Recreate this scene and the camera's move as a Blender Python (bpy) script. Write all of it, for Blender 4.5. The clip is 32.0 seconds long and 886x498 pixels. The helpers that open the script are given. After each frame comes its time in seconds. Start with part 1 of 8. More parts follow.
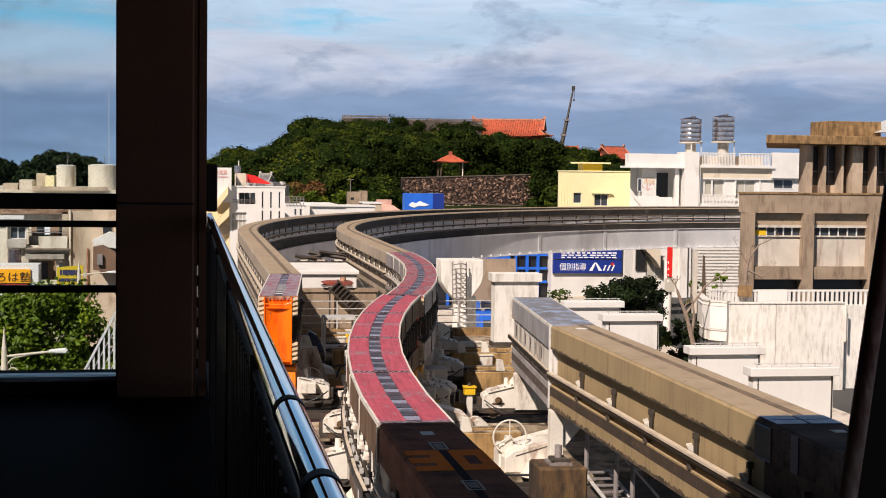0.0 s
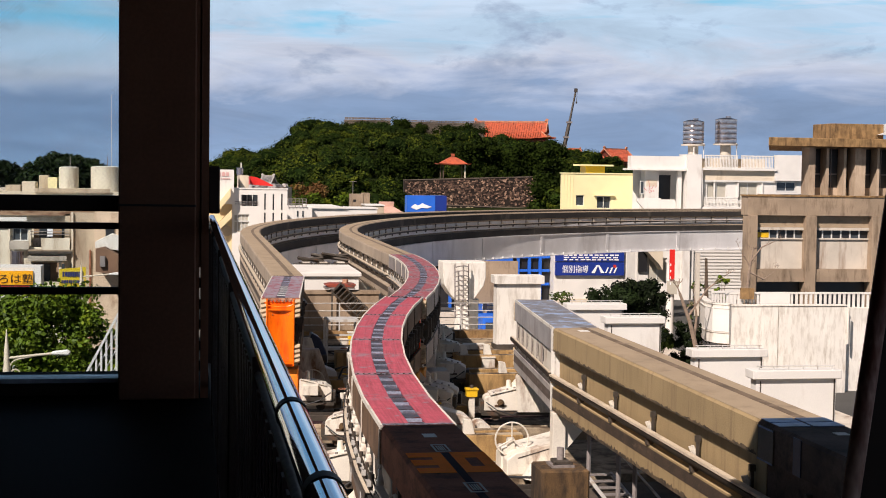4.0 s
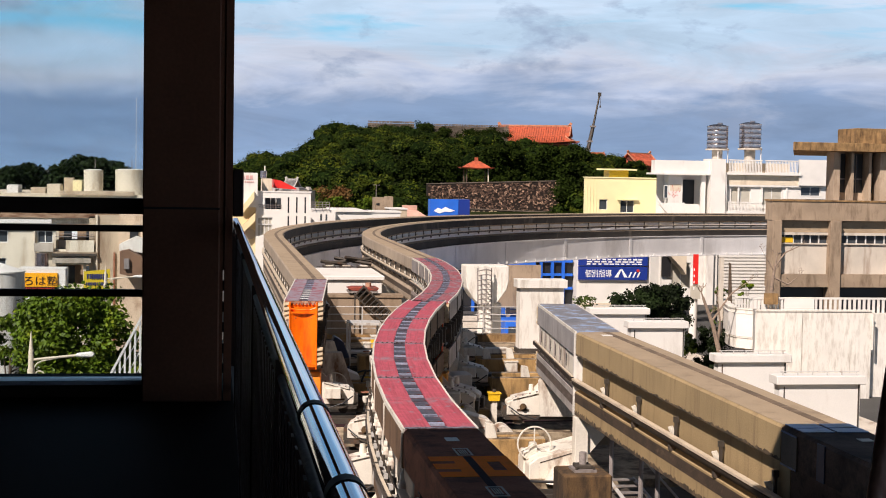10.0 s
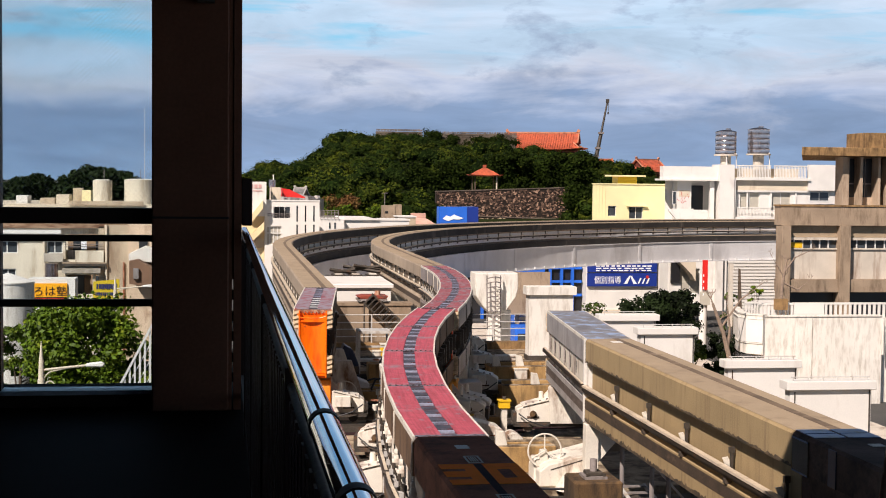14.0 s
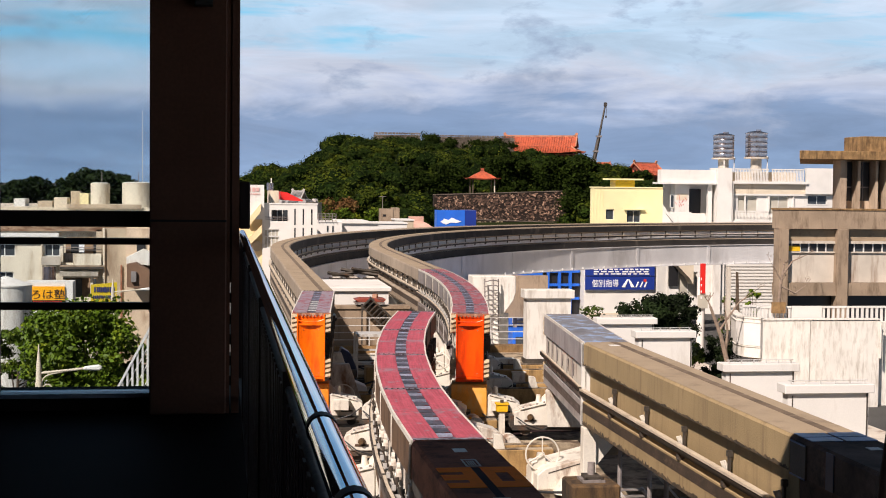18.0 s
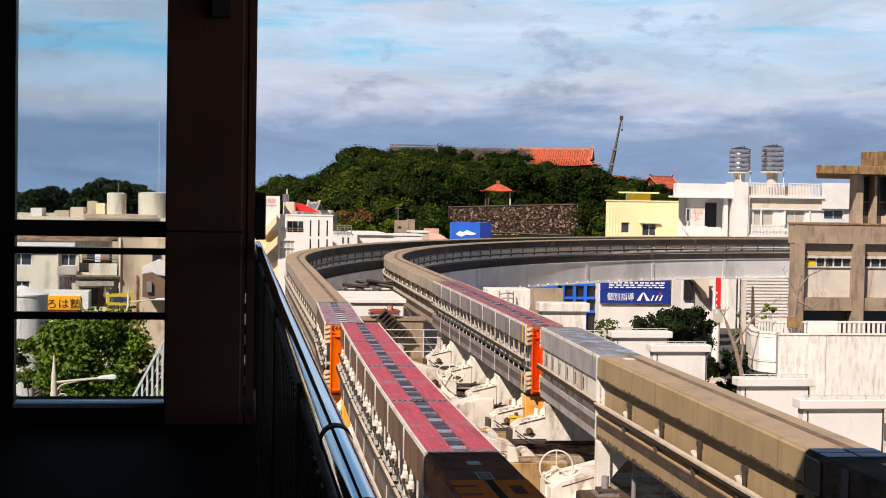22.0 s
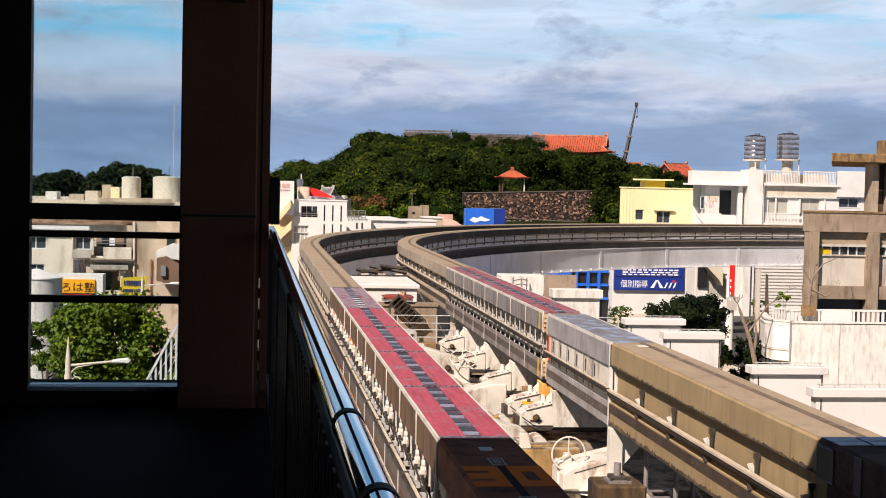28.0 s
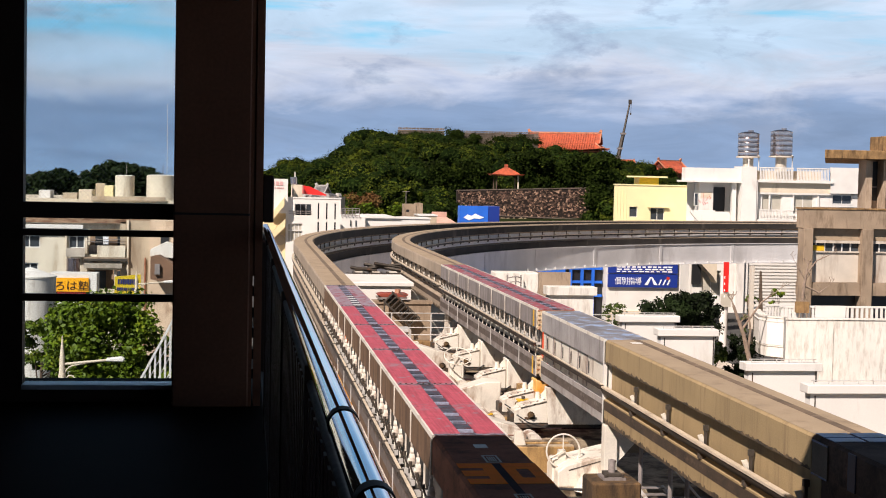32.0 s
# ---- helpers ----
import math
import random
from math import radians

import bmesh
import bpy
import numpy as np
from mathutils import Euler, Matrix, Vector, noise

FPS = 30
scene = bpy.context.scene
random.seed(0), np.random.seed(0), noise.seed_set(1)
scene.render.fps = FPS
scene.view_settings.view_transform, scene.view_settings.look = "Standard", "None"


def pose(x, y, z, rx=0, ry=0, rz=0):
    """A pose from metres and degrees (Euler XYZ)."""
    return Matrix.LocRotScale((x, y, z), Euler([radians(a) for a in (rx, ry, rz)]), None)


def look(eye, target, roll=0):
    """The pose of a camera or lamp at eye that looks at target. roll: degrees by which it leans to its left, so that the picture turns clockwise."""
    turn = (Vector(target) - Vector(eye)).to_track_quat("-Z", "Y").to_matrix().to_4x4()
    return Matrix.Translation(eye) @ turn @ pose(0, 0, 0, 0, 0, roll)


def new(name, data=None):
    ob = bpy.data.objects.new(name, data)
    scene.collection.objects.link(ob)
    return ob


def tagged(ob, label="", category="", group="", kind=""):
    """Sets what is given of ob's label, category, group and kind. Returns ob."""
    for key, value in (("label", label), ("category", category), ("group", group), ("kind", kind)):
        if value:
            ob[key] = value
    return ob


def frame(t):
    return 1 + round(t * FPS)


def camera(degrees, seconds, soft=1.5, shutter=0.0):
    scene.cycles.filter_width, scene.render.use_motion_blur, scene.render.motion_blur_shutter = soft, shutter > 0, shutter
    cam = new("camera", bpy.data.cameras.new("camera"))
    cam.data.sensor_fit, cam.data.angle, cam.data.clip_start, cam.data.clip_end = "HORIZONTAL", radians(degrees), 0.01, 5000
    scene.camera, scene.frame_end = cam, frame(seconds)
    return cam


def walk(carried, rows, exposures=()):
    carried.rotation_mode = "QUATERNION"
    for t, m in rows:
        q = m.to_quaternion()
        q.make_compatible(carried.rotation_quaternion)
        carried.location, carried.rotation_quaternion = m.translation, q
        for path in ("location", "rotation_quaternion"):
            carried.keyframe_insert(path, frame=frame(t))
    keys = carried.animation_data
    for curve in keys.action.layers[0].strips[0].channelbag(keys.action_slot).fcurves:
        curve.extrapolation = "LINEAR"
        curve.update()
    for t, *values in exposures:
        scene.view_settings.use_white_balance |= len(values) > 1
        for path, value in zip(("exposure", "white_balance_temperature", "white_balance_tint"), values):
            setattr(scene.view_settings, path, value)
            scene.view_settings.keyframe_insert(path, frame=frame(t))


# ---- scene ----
EYE = Vector((0, 0, 1.6))


def aim(yaw, down, roll):
    """A pose at the eye: degrees to the right of the track, below the horizon, and of roll."""
    a, b = radians(yaw), radians(down)
    return look(EYE, EYE + Vector((math.sin(a) * math.cos(b), math.cos(a) * math.cos(b), -math.sin(b))), roll)


cam = camera(33.56, 32.0, soft=1.0)
walk(cam, [
    (0.0, aim(9.866, 3.189, 0.770)),
    (0.5, aim(9.899, 3.217, 0.750)),
    (1.0, aim(9.957, 3.298, 0.959)),
    (1.5, aim(9.994, 3.300, 0.767)),
    (2.0, aim(10.033, 3.300, 0.745)),
    (2.5, aim(9.966, 3.251, 0.758)),
    (3.0, aim(9.894, 3.205, 0.809)),
    (3.5, aim(9.808, 3.102, 0.775)),
    (5.5, aim(9.627, 3.133, 1.027)),
    (6.0, aim(9.540, 3.031, 1.007)),
    (6.5, aim(9.448, 2.902, 0.924)),
    (7.0, aim(9.309, 2.872, 1.066)),
    (7.5, aim(9.189, 2.868, 1.109)),
    (8.0, aim(9.079, 2.908, 1.144)),
    (8.5, aim(9.022, 2.911, 0.978)),
    (9.0, aim(8.975, 2.946, 1.004)),
    (9.5, aim(8.940, 2.925, 0.972)),
    (10.0, aim(8.873, 2.974, 0.992)),
    (10.5, aim(8.746, 3.016, 0.916)),
    (11.0, aim(8.656, 3.035, 0.782)),
    (11.5, aim(8.598, 2.916, 0.850)),
    (12.0, aim(8.587, 2.816, 0.803)),
    (12.5, aim(8.585, 2.720, 0.773)),
    (13.0, aim(8.497, 2.690, 0.743)),
    (13.5, aim(8.495, 2.691, 0.634)),
    (14.0, aim(8.521, 2.681, 0.578)),
    (14.5, aim(8.575, 2.674, 0.581)),
    (16.5, aim(8.561, 2.541, 0.540)),
    (17.0, aim(8.504, 2.482, 0.599)),
    (17.5, aim(8.530, 2.515, 0.720)),
    (18.0, aim(8.605, 2.552, 0.612)),
    (18.5, aim(8.747, 2.577, 0.658)),
    (19.0, aim(8.778, 2.577, 0.781)),
    (19.5, aim(8.761, 2.542, 0.844)),
    (20.0, aim(8.675, 2.458, 0.820)),
    (20.5, aim(8.547, 2.350, 0.790)),
    (21.0, aim(8.367, 2.169, 0.768)),
    (21.5, aim(8.151, 2.106, 0.972)),
    (22.0, aim(8.007, 2.085, 0.973)),
    (22.5, aim(7.868, 2.130, 1.093)),
    (23.0, aim(7.833, 2.204, 1.120)),
    (23.5, aim(7.830, 2.202, 1.128)),
    (24.0, aim(7.782, 2.173, 1.168)),
    (24.5, aim(7.687, 2.193, 1.251)),
    (25.0, aim(7.522, 2.194, 1.186)),
    (25.5, aim(7.461, 2.262, 1.172)),
    (27.5, aim(7.441, 2.443, 1.257)),
    (28.0, aim(7.483, 2.646, 1.318)),
    (28.5, aim(7.551, 2.820, 1.201)),
    (29.0, aim(7.636, 2.837, 1.243)),
    (29.5, aim(7.690, 2.805, 1.288)),
    (30.0, aim(7.699, 2.788, 1.302)),
    (30.5, aim(7.684, 2.808, 1.312)),
    (31.0, aim(7.751, 2.874, 1.313)),
    (31.5, aim(7.756, 2.863, 1.281)),
    (32.0, aim(7.716, 2.735, 1.173)),
], exposures=[(0.0, -0.12, 6500, 16), (6.0, -0.08, 6500, 16), (12.0, -0.04, 6500, 16), (20.0, -0.05, 6500, 16), (25.0, -0.03, 6500, 16), (32.0, 0.03, 6500, 16)])

# ---- world, sun ----
SUN_TO = Vector((0.46, 0.56, -0.70)).normalized()
sun = new("sun", bpy.data.lights.new("sun", "SUN"))
sun.data.energy, sun.data.angle, sun.data.color = 6.9, radians(0.6), (1.0, 0.90, 0.79)
sun.matrix_world = look((0, 0, 60), Vector((0, 0, 60)) + SUN_TO)

world = bpy.data.worlds.new("sky")
scene.world = world
world.use_nodes = True
wn, wl = world.node_tree.nodes, world.node_tree.links
wn.clear()


def wnode(kind, **sockets):
    n = wn.new(kind)
    for k, v in sockets.items():
        n.inputs[k.replace("_", " ")].default_value = v
    return n


w_out = wnode("ShaderNodeOutputWorld")
w_bg = wnode("ShaderNodeBackground", Strength=1.0)
w_sky = wnode("ShaderNodeTexSky")
w_sky.sky_type, w_sky.sun_disc = "NISHITA", False
w_sky.sun_elevation = math.asin(-SUN_TO.z)
w_sky.sun_rotation = math.atan2(-SUN_TO.x, -SUN_TO.y)
w_dim = wnode("ShaderNodeMix")
w_dim.data_type, w_dim.blend_type = "RGBA", "MULTIPLY"
w_dim.inputs[0].default_value = 1.0
w_dim.inputs[7].default_value = (0.029, 0.029, 0.029, 1)
wl.new(w_sky.outputs[0], w_dim.inputs[6])
w_co = wnode("ShaderNodeTexCoord")
w_xyz = wnode("ShaderNodeSeparateXYZ")
wl.new(w_co.outputs["Generated"], w_xyz.inputs[0])
# cloud layers: stretched along the horizon
w_map = wnode("ShaderNodeMapping")
w_map.inputs["Scale"].default_value = (8.5, 8.5, 30.0)
w_map.inputs["Location"].default_value = (1.3, 0.4, 2.1)
wl.new(w_co.outputs["Generated"], w_map.inputs[0])
w_n1 = wnode("ShaderNodeTexNoise", Scale=1.0, Detail=7.0, Roughness=0.55, Distortion=0.5)
wl.new(w_map.outputs[0], w_n1.inputs["Vector"])
w_map2 = wnode("ShaderNodeMapping")
w_map2.inputs["Scale"].default_value = (19.0, 19.0, 44.0)
w_map2.inputs["Location"].default_value = (0.2, 7.7, 0.9)
wl.new(w_co.outputs["Generated"], w_map2.inputs[0])
w_n2 = wnode("ShaderNodeTexNoise", Scale=1.0, Detail=6.0, Roughness=0.6, Distortion=0.2)
wl.new(w_map2.outputs[0], w_n2.inputs["Vector"])
# height, ruffled by the noise, picks the layer's colour
w_a = wnode("ShaderNodeMath")
w_a.operation = "MULTIPLY_ADD"
w_a.inputs[1].default_value = 0.10
wl.new(w_n1.outputs[0], w_a.inputs[0])
wl.new(w_xyz.outputs[2], w_a.inputs[2])
w_ramp = wnode("ShaderNodeValToRGB")
w_map_h = wnode("ShaderNodeMapRange")
w_map_h.inputs[1].default_value, w_map_h.inputs[2].default_value = 0.02, 0.22
wl.new(w_a.outputs[0], w_map_h.inputs[0])
wl.new(w_map_h.outputs[0], w_ramp.inputs[0])
el = w_ramp.color_ramp.elements
el[0].position, el[0].color = 0.0, (0.378, 0.530, 0.729, 1)
el[1].position, el[1].color = 1.0, (0.273, 0.550, 0.867, 1)
for pos, col in ((0.16, (0.314, 0.464, 0.676, 1)), (0.29, (0.254, 0.374, 0.562, 1)), (0.37, (0.270, 0.384, 0.565, 1)), (0.45, (0.483, 0.570, 0.715, 1)),
                 (0.50, (0.588, 0.660, 0.768, 1)), (0.60, (0.514, 0.690, 0.847, 1)), (0.72, (0.525, 0.710, 0.867, 1)), (0.85, (0.630, 0.730, 0.847, 1))):
    e = el.new(pos)
    e.color = col
# small grey puffs
w_r2 = wnode("ShaderNodeMapRange")
w_r2.inputs[1].default_value, w_r2.inputs[2].default_value = 0.58, 0.74
w_r2.inputs[4].default_value = 0.75
# two larger tufts ride on the noise
w_sum = w_n2.outputs[0]
for centre, wide, high, gain in (((0.20, 0.975, 0.092), 0.060, 0.016, 0.20), ((0.317, 0.945, 0.081), 0.024, 0.010, 0.18), ((0.085, 0.99, 0.074), 0.035, 0.010, 0.14),
                                 ((0.370, 0.927, 0.059), 0.060, 0.008, 0.13), ((0.186, 0.981, 0.070), 0.050, 0.007, 0.12), ((0.29, 0.955, 0.052), 0.045, 0.007, 0.10)):
    w_off = wnode("ShaderNodeVectorMath")
    w_off.operation = "SUBTRACT"
    w_off.inputs[1].default_value = centre
    wl.new(w_co.outputs["Generated"], w_off.inputs[0])
    w_scl = wnode("ShaderNodeVectorMath")
    w_scl.operation = "MULTIPLY"
    w_scl.inputs[1].default_value = (1 / wide, 1 / wide, 1 / high)
    wl.new(w_off.outputs[0], w_scl.inputs[0])
    w_len = wnode("ShaderNodeVectorMath")
    w_len.operation = "LENGTH"
    wl.new(w_scl.outputs[0], w_len.inputs[0])
    w_fal = wnode("ShaderNodeMapRange")
    w_fal.inputs[1].default_value, w_fal.inputs[2].default_value = 1.3, 0.0
    w_fal.inputs[3].default_value, w_fal.inputs[4].default_value = 0.0, gain
    wl.new(w_len.outputs["Value"], w_fal.inputs[0])
    w_plus = wnode("ShaderNodeMath")
    wl.new(w_sum, w_plus.inputs[0])
    wl.new(w_fal.outputs[0], w_plus.inputs[1])
    w_sum = w_plus.outputs[0]
wl.new(w_sum, w_r2.inputs[0])
w_puff = wnode("ShaderNodeMix")
w_puff.data_type = "RGBA"
w_puff.inputs[7].default_value = (0.29, 0.38, 0.53, 1)
wl.new(w_r2.outputs[0], w_puff.inputs[0])
# soft banding inside the layers
w_map3 = wnode("ShaderNodeMapping")
w_map3.inputs["Scale"].default_value = (8.0, 8.0, 40.0)
w_map3.inputs["Location"].default_value = (3.1, 1.7, 0.6)
wl.new(w_co.outputs["Generated"], w_map3.inputs[0])
w_n3 = wnode("ShaderNodeTexNoise", Scale=1.0, Detail=8.0, Roughness=0.6, Distortion=0.8)
wl.new(w_map3.outputs[0], w_n3.inputs["Vector"])
w_r3 = wnode("ShaderNodeMapRange")
w_r3.inputs[1].default_value, w_r3.inputs[2].default_value = 0.3, 0.7
w_r3.inputs[3].default_value, w_r3.inputs[4].default_value = 0.84, 1.16
wl.new(w_n3.outputs[0], w_r3.inputs[0])
w_band = wnode("ShaderNodeMix")
w_band.data_type, w_band.blend_type = "RGBA", "MULTIPLY"
w_band.inputs[0].default_value = 1.0
wl.new(w_ramp.outputs[0], w_band.inputs[6])
wl.new(w_r3.outputs[0], w_band.inputs[7])
# clear blue rifts high in the cloud
w_map4 = wnode("ShaderNodeMapping")
w_map4.inputs["Scale"].default_value = (5.0, 5.0, 50.0)
w_map4.inputs["Location"].default_value = (5.2, 2.7, 1.1)
wl.new(w_co.outputs["Generated"], w_map4.inputs[0])
w_n4 = wnode("ShaderNodeTexNoise", Scale=1.0, Detail=5.0, Roughness=0.55, Distortion=0.4)
wl.new(w_map4.outputs[0], w_n4.inputs["Vector"])
w_r4 = wnode("ShaderNodeMapRange")
w_r4.inputs[1].default_value, w_r4.inputs[2].default_value = 0.54, 0.68
wl.new(w_n4.outputs[0], w_r4.inputs[0])
w_hi = wnode("ShaderNodeMapRange")
w_hi.inputs[1].default_value, w_hi.inputs[2].default_value = 0.070, 0.100
wl.new(w_xyz.outputs[2], w_hi.inputs[0])
w_cut = wnode("ShaderNodeMath")
w_cut.operation = "MULTIPLY"
wl.new(w_r4.outputs[0], w_cut.inputs[0])
wl.new(w_hi.outputs[0], w_cut.inputs[1])
w_rift = wnode("ShaderNodeMix")
w_rift.data_type = "RGBA"
w_rift.inputs[7].default_value = (0.22, 0.66, 0.92, 1)
wl.new(w_cut.outputs[0], w_rift.inputs[0])
wl.new(w_band.outputs[2], w_rift.inputs[6])
wl.new(w_rift.outputs[2], w_puff.inputs[6])
# clear sky higher up
w_up = wnode("ShaderNodeMapRange")
w_up.inputs[1].default_value, w_up.inputs[2].default_value = 0.14, 0.3
wl.new(w_xyz.outputs[2], w_up.inputs[0])
w_mix = wnode("ShaderNodeMix")
w_mix.data_type = "RGBA"
wl.new(w_up.outputs[0], w_mix.inputs[0])
wl.new(w_puff.outputs[2], w_mix.inputs[6])
wl.new(w_dim.outputs[2], w_mix.inputs[7])
wl.new(w_mix.outputs[2], w_bg.inputs[0])
wl.new(w_bg.outputs[0], w_out.inputs[0])


# ---- materials ----
def mat(name, col, rough=0.6, metal=0.0, var=0.25, scale=3.0, bump=0.1, stain=None, stain_at=(0.52, 0.7), stain_scale=1.0, streak=1.0, grain=40.0, island=0.0, spec=0.5):
    """A surface with two sizes of mottling, optional stains drawn out vertically by streak, and fine relief."""
    m = bpy.data.materials.new(name)
    m.use_nodes = True
    n, l = m.node_tree.nodes, m.node_tree.links
    b = n["Principled BSDF"]
    b.inputs["Roughness"].default_value, b.inputs["Metallic"].default_value = rough, metal
    b.inputs["Specular IOR Level"].default_value = spec
    co = n.new("ShaderNodeTexCoord")
    big = n.new("ShaderNodeTexNoise")
    big.inputs["Scale"].default_value, big.inputs["Detail"].default_value = scale, 5.0
    l.new(co.outputs["Object"], big.inputs["Vector"])
    small = n.new("ShaderNodeTexNoise")
    small.inputs["Scale"].default_value, small.inputs["Detail"].default_value = grain, 3.0
    l.new(co.outputs["Object"], small.inputs["Vector"])
    ramp = n.new("ShaderNodeMapRange")
    ramp.inputs[1].default_value, ramp.inputs[2].default_value = 0.3, 0.7
    ramp.inputs[3].default_value, ramp.inputs[4].default_value = 1 - var, 1 + var * 0.6
    l.new(big.outputs[0], ramp.inputs[0])
    r2 = n.new("ShaderNodeMapRange")
    r2.inputs[1].default_value, r2.inputs[2].default_value = 0.3, 0.7
    r2.inputs[3].default_value, r2.inputs[4].default_value = 1 - var * 0.5, 1 + var * 0.4
    l.new(small.outputs[0], r2.inputs[0])
    mul = n.new("ShaderNodeMath")
    mul.operation = "MULTIPLY"
    l.new(ramp.outputs[0], mul.inputs[0])
    l.new(r2.outputs[0], mul.inputs[1])
    value = mul.outputs[0]
    if island:
        geo = n.new("ShaderNodeNewGeometry")
        oi = n.new("ShaderNodeObjectInfo")
        add = n.new("ShaderNodeMath")
        add.operation = "ADD"
        l.new(geo.outputs["Random Per Island"], add.inputs[0])
        l.new(oi.outputs["Random"], add.inputs[1])
        r3 = n.new("ShaderNodeMapRange")
        r3.inputs[2].default_value = 2.0
        r3.inputs[3].default_value, r3.inputs[4].default_value = 1 - island, 1 + island
        l.new(add.outputs[0], r3.inputs[0])
        mu2 = n.new("ShaderNodeMath")
        mu2.operation = "MULTIPLY"
        l.new(value, mu2.inputs[0])
        l.new(r3.outputs[0], mu2.inputs[1])
        value = mu2.outputs[0]
    tint = n.new("ShaderNodeMix")
    tint.data_type, tint.blend_type = "RGBA", "MULTIPLY"
    tint.inputs[0].default_value = 1.0
    tint.inputs[6].default_value = (*col, 1)
    l.new(value, tint.inputs[7])
    out = tint.outputs[2]
    if stain:
        mp = n.new("ShaderNodeMapping")
        mp.inputs["Scale"].default_value = (stain_scale, stain_scale, stain_scale / streak)
        l.new(co.outputs["Object"], mp.inputs[0])
        sn = n.new("ShaderNodeTexNoise")
        sn.inputs["Scale"].default_value, sn.inputs["Detail"].default_value = 1.0, 6.0
        sn.inputs["Roughness"].default_value = 0.65
        l.new(mp.outputs[0], sn.inputs["Vector"])
        sr = n.new("ShaderNodeMapRange")
        sr.inputs[1].default_value, sr.inputs[2].default_value = stain_at
        l.new(sn.outputs[0], sr.inputs[0])
        mx = n.new("ShaderNodeMix")
        mx.data_type = "RGBA"
        mx.inputs[7].default_value = (*stain, 1)
        l.new(sr.outputs[0], mx.inputs[0])
        l.new(out, mx.inputs[6])
        out = mx.outputs[2]
    l.new(out, b.inputs["Base Color"])
    if bump:
        bp = n.new("ShaderNodeBump")
        bp.inputs["Strength"].default_value, bp.inputs["Distance"].default_value = bump, 0.02
        l.new(small.outputs[0], bp.inputs["Height"])
        l.new(bp.outputs[0], b.inputs["Normal"])
    return m


def pane_mat(name, col=(0.9, 0.95, 0.97)):
    m = bpy.data.materials.new(name)
    m.use_nodes = True
    n, l = m.node_tree.nodes, m.node_tree.links
    n.clear()
    out, mx, tr, gl, fr = (n.new("ShaderNode" + k) for k in ("OutputMaterial", "MixShader", "BsdfTransparent", "BsdfGlossy", "Fresnel"))
    tr.inputs[0].default_value = (*col, 1)
    gl.inputs["Roughness"].default_value = 0.02
    fr.inputs[0].default_value = 1.45
    l.new(fr.outputs[0], mx.inputs[0])
    l.new(tr.outputs[0], mx.inputs[1])
    l.new(gl.outputs[0], mx.inputs[2])
    l.new(mx.outputs[0], out.inputs[0])
    return m


CONC = mat("girder concrete", (0.328, 0.235, 0.118), 0.85, 0, 0.13, 1.1, 0.25, (0.15, 0.098, 0.054), (0.50, 0.92), 6.5, 9.0)
CONC_TOP = mat("girder top concrete", (0.345, 0.262, 0.172), 0.85, 0, 0.14, 1.2, 0.2, (0.19, 0.135, 0.088), (0.52, 0.80), 3.0, 1.0)
CONC_OLD = mat("weathered concrete", (0.335, 0.25, 0.172), 0.9, 0, 0.25, 0.6, 0.3, (0.11, 0.073, 0.045), (0.49, 0.74), 2.4, 4.0)
CONC_RUST = mat("mossy concrete", (0.30, 0.18, 0.075), 0.9, 0, 0.4, 2.5, 0.35, (0.09, 0.05, 0.02), (0.46, 0.66), 3.5, 4.0)
CONC_PALE = mat("pale concrete", (0.56, 0.50, 0.42), 0.9, 0, 0.15, 0.8, 0.2, (0.25, 0.17, 0.12), (0.53, 0.74), 1.6, 7.0)
# Stained concrete whose near-black base stands in for shade in pits and under beams.
CONC_DECK_SHADE = mat("deck concrete", (0.07, 0.051, 0.035), 0.9, 0, 0.4, 0.7, 0.3, (0.018, 0.014, 0.011), (0.45, 0.60), 1.1, 1.0)
DECK_FACE = mat("golden stained concrete", (0.40, 0.245, 0.095), 0.9, 0, 0.3, 2.0, 0.3, (0.075, 0.045, 0.02), (0.45, 0.72), 4.5, 5.0)
DECK_TOP = mat("worn pale deck concrete", (0.43, 0.34, 0.23), 0.9, 0, 0.3, 1.5, 0.3, (0.085, 0.055, 0.032), (0.42, 0.60), 2.2, 1.0)
TYRE = mat("dark tyre track on concrete", (0.055, 0.036, 0.023), 0.8, 0, 0.4, 2.5, 0.15, (0.15, 0.10, 0.06), (0.56, 0.78), 4.0, 0.4)
# Distance haze on the far beams is put into this greyer concrete.
CONC_FAR = mat("greyed girder concrete", (0.325, 0.258, 0.19), 0.85, 0, 0.15, 1.1, 0.25, (0.15, 0.108, 0.076), (0.50, 0.90), 4.0, 6.0)
MOULD = mat("mould along a concrete edge", (0.12, 0.082, 0.046), 0.9, 0, 0.4, 3.0, 0.2, (0.035, 0.024, 0.015), (0.44, 0.60), 7.0, 2.0)
CONTACT = mat("worn beige contact strip", (0.64, 0.54, 0.41), 0.45, 0.1, 0.2, 3.0, 0.05, (0.30, 0.21, 0.14), (0.58, 0.74), 4.0, 1.0)
# Warm reflected light on the stair is painted in as a yellow tint.
CREAM_LIT = mat("warm cream render", (0.78, 0.62, 0.36), 0.8, 0.0, 0.1, 0.6, 0.08)
INK_FADED = mat("faded red lettering", (0.62, 0.36, 0.33), 0.6, 0.0, 0.1, 1.0, 0.0)
TANK_DARK = mat("dark ribbed stainless steel", (0.34, 0.29, 0.30), 0.2, 0.9, 0.25, 3.0, 0.02)
STRIPE = mat("brown oil stripe", (0.15, 0.105, 0.068), 0.85, 0, 0.3, 2.0, 0.1, (0.26, 0.19, 0.13), (0.52, 0.70), 3.0, 1.0)
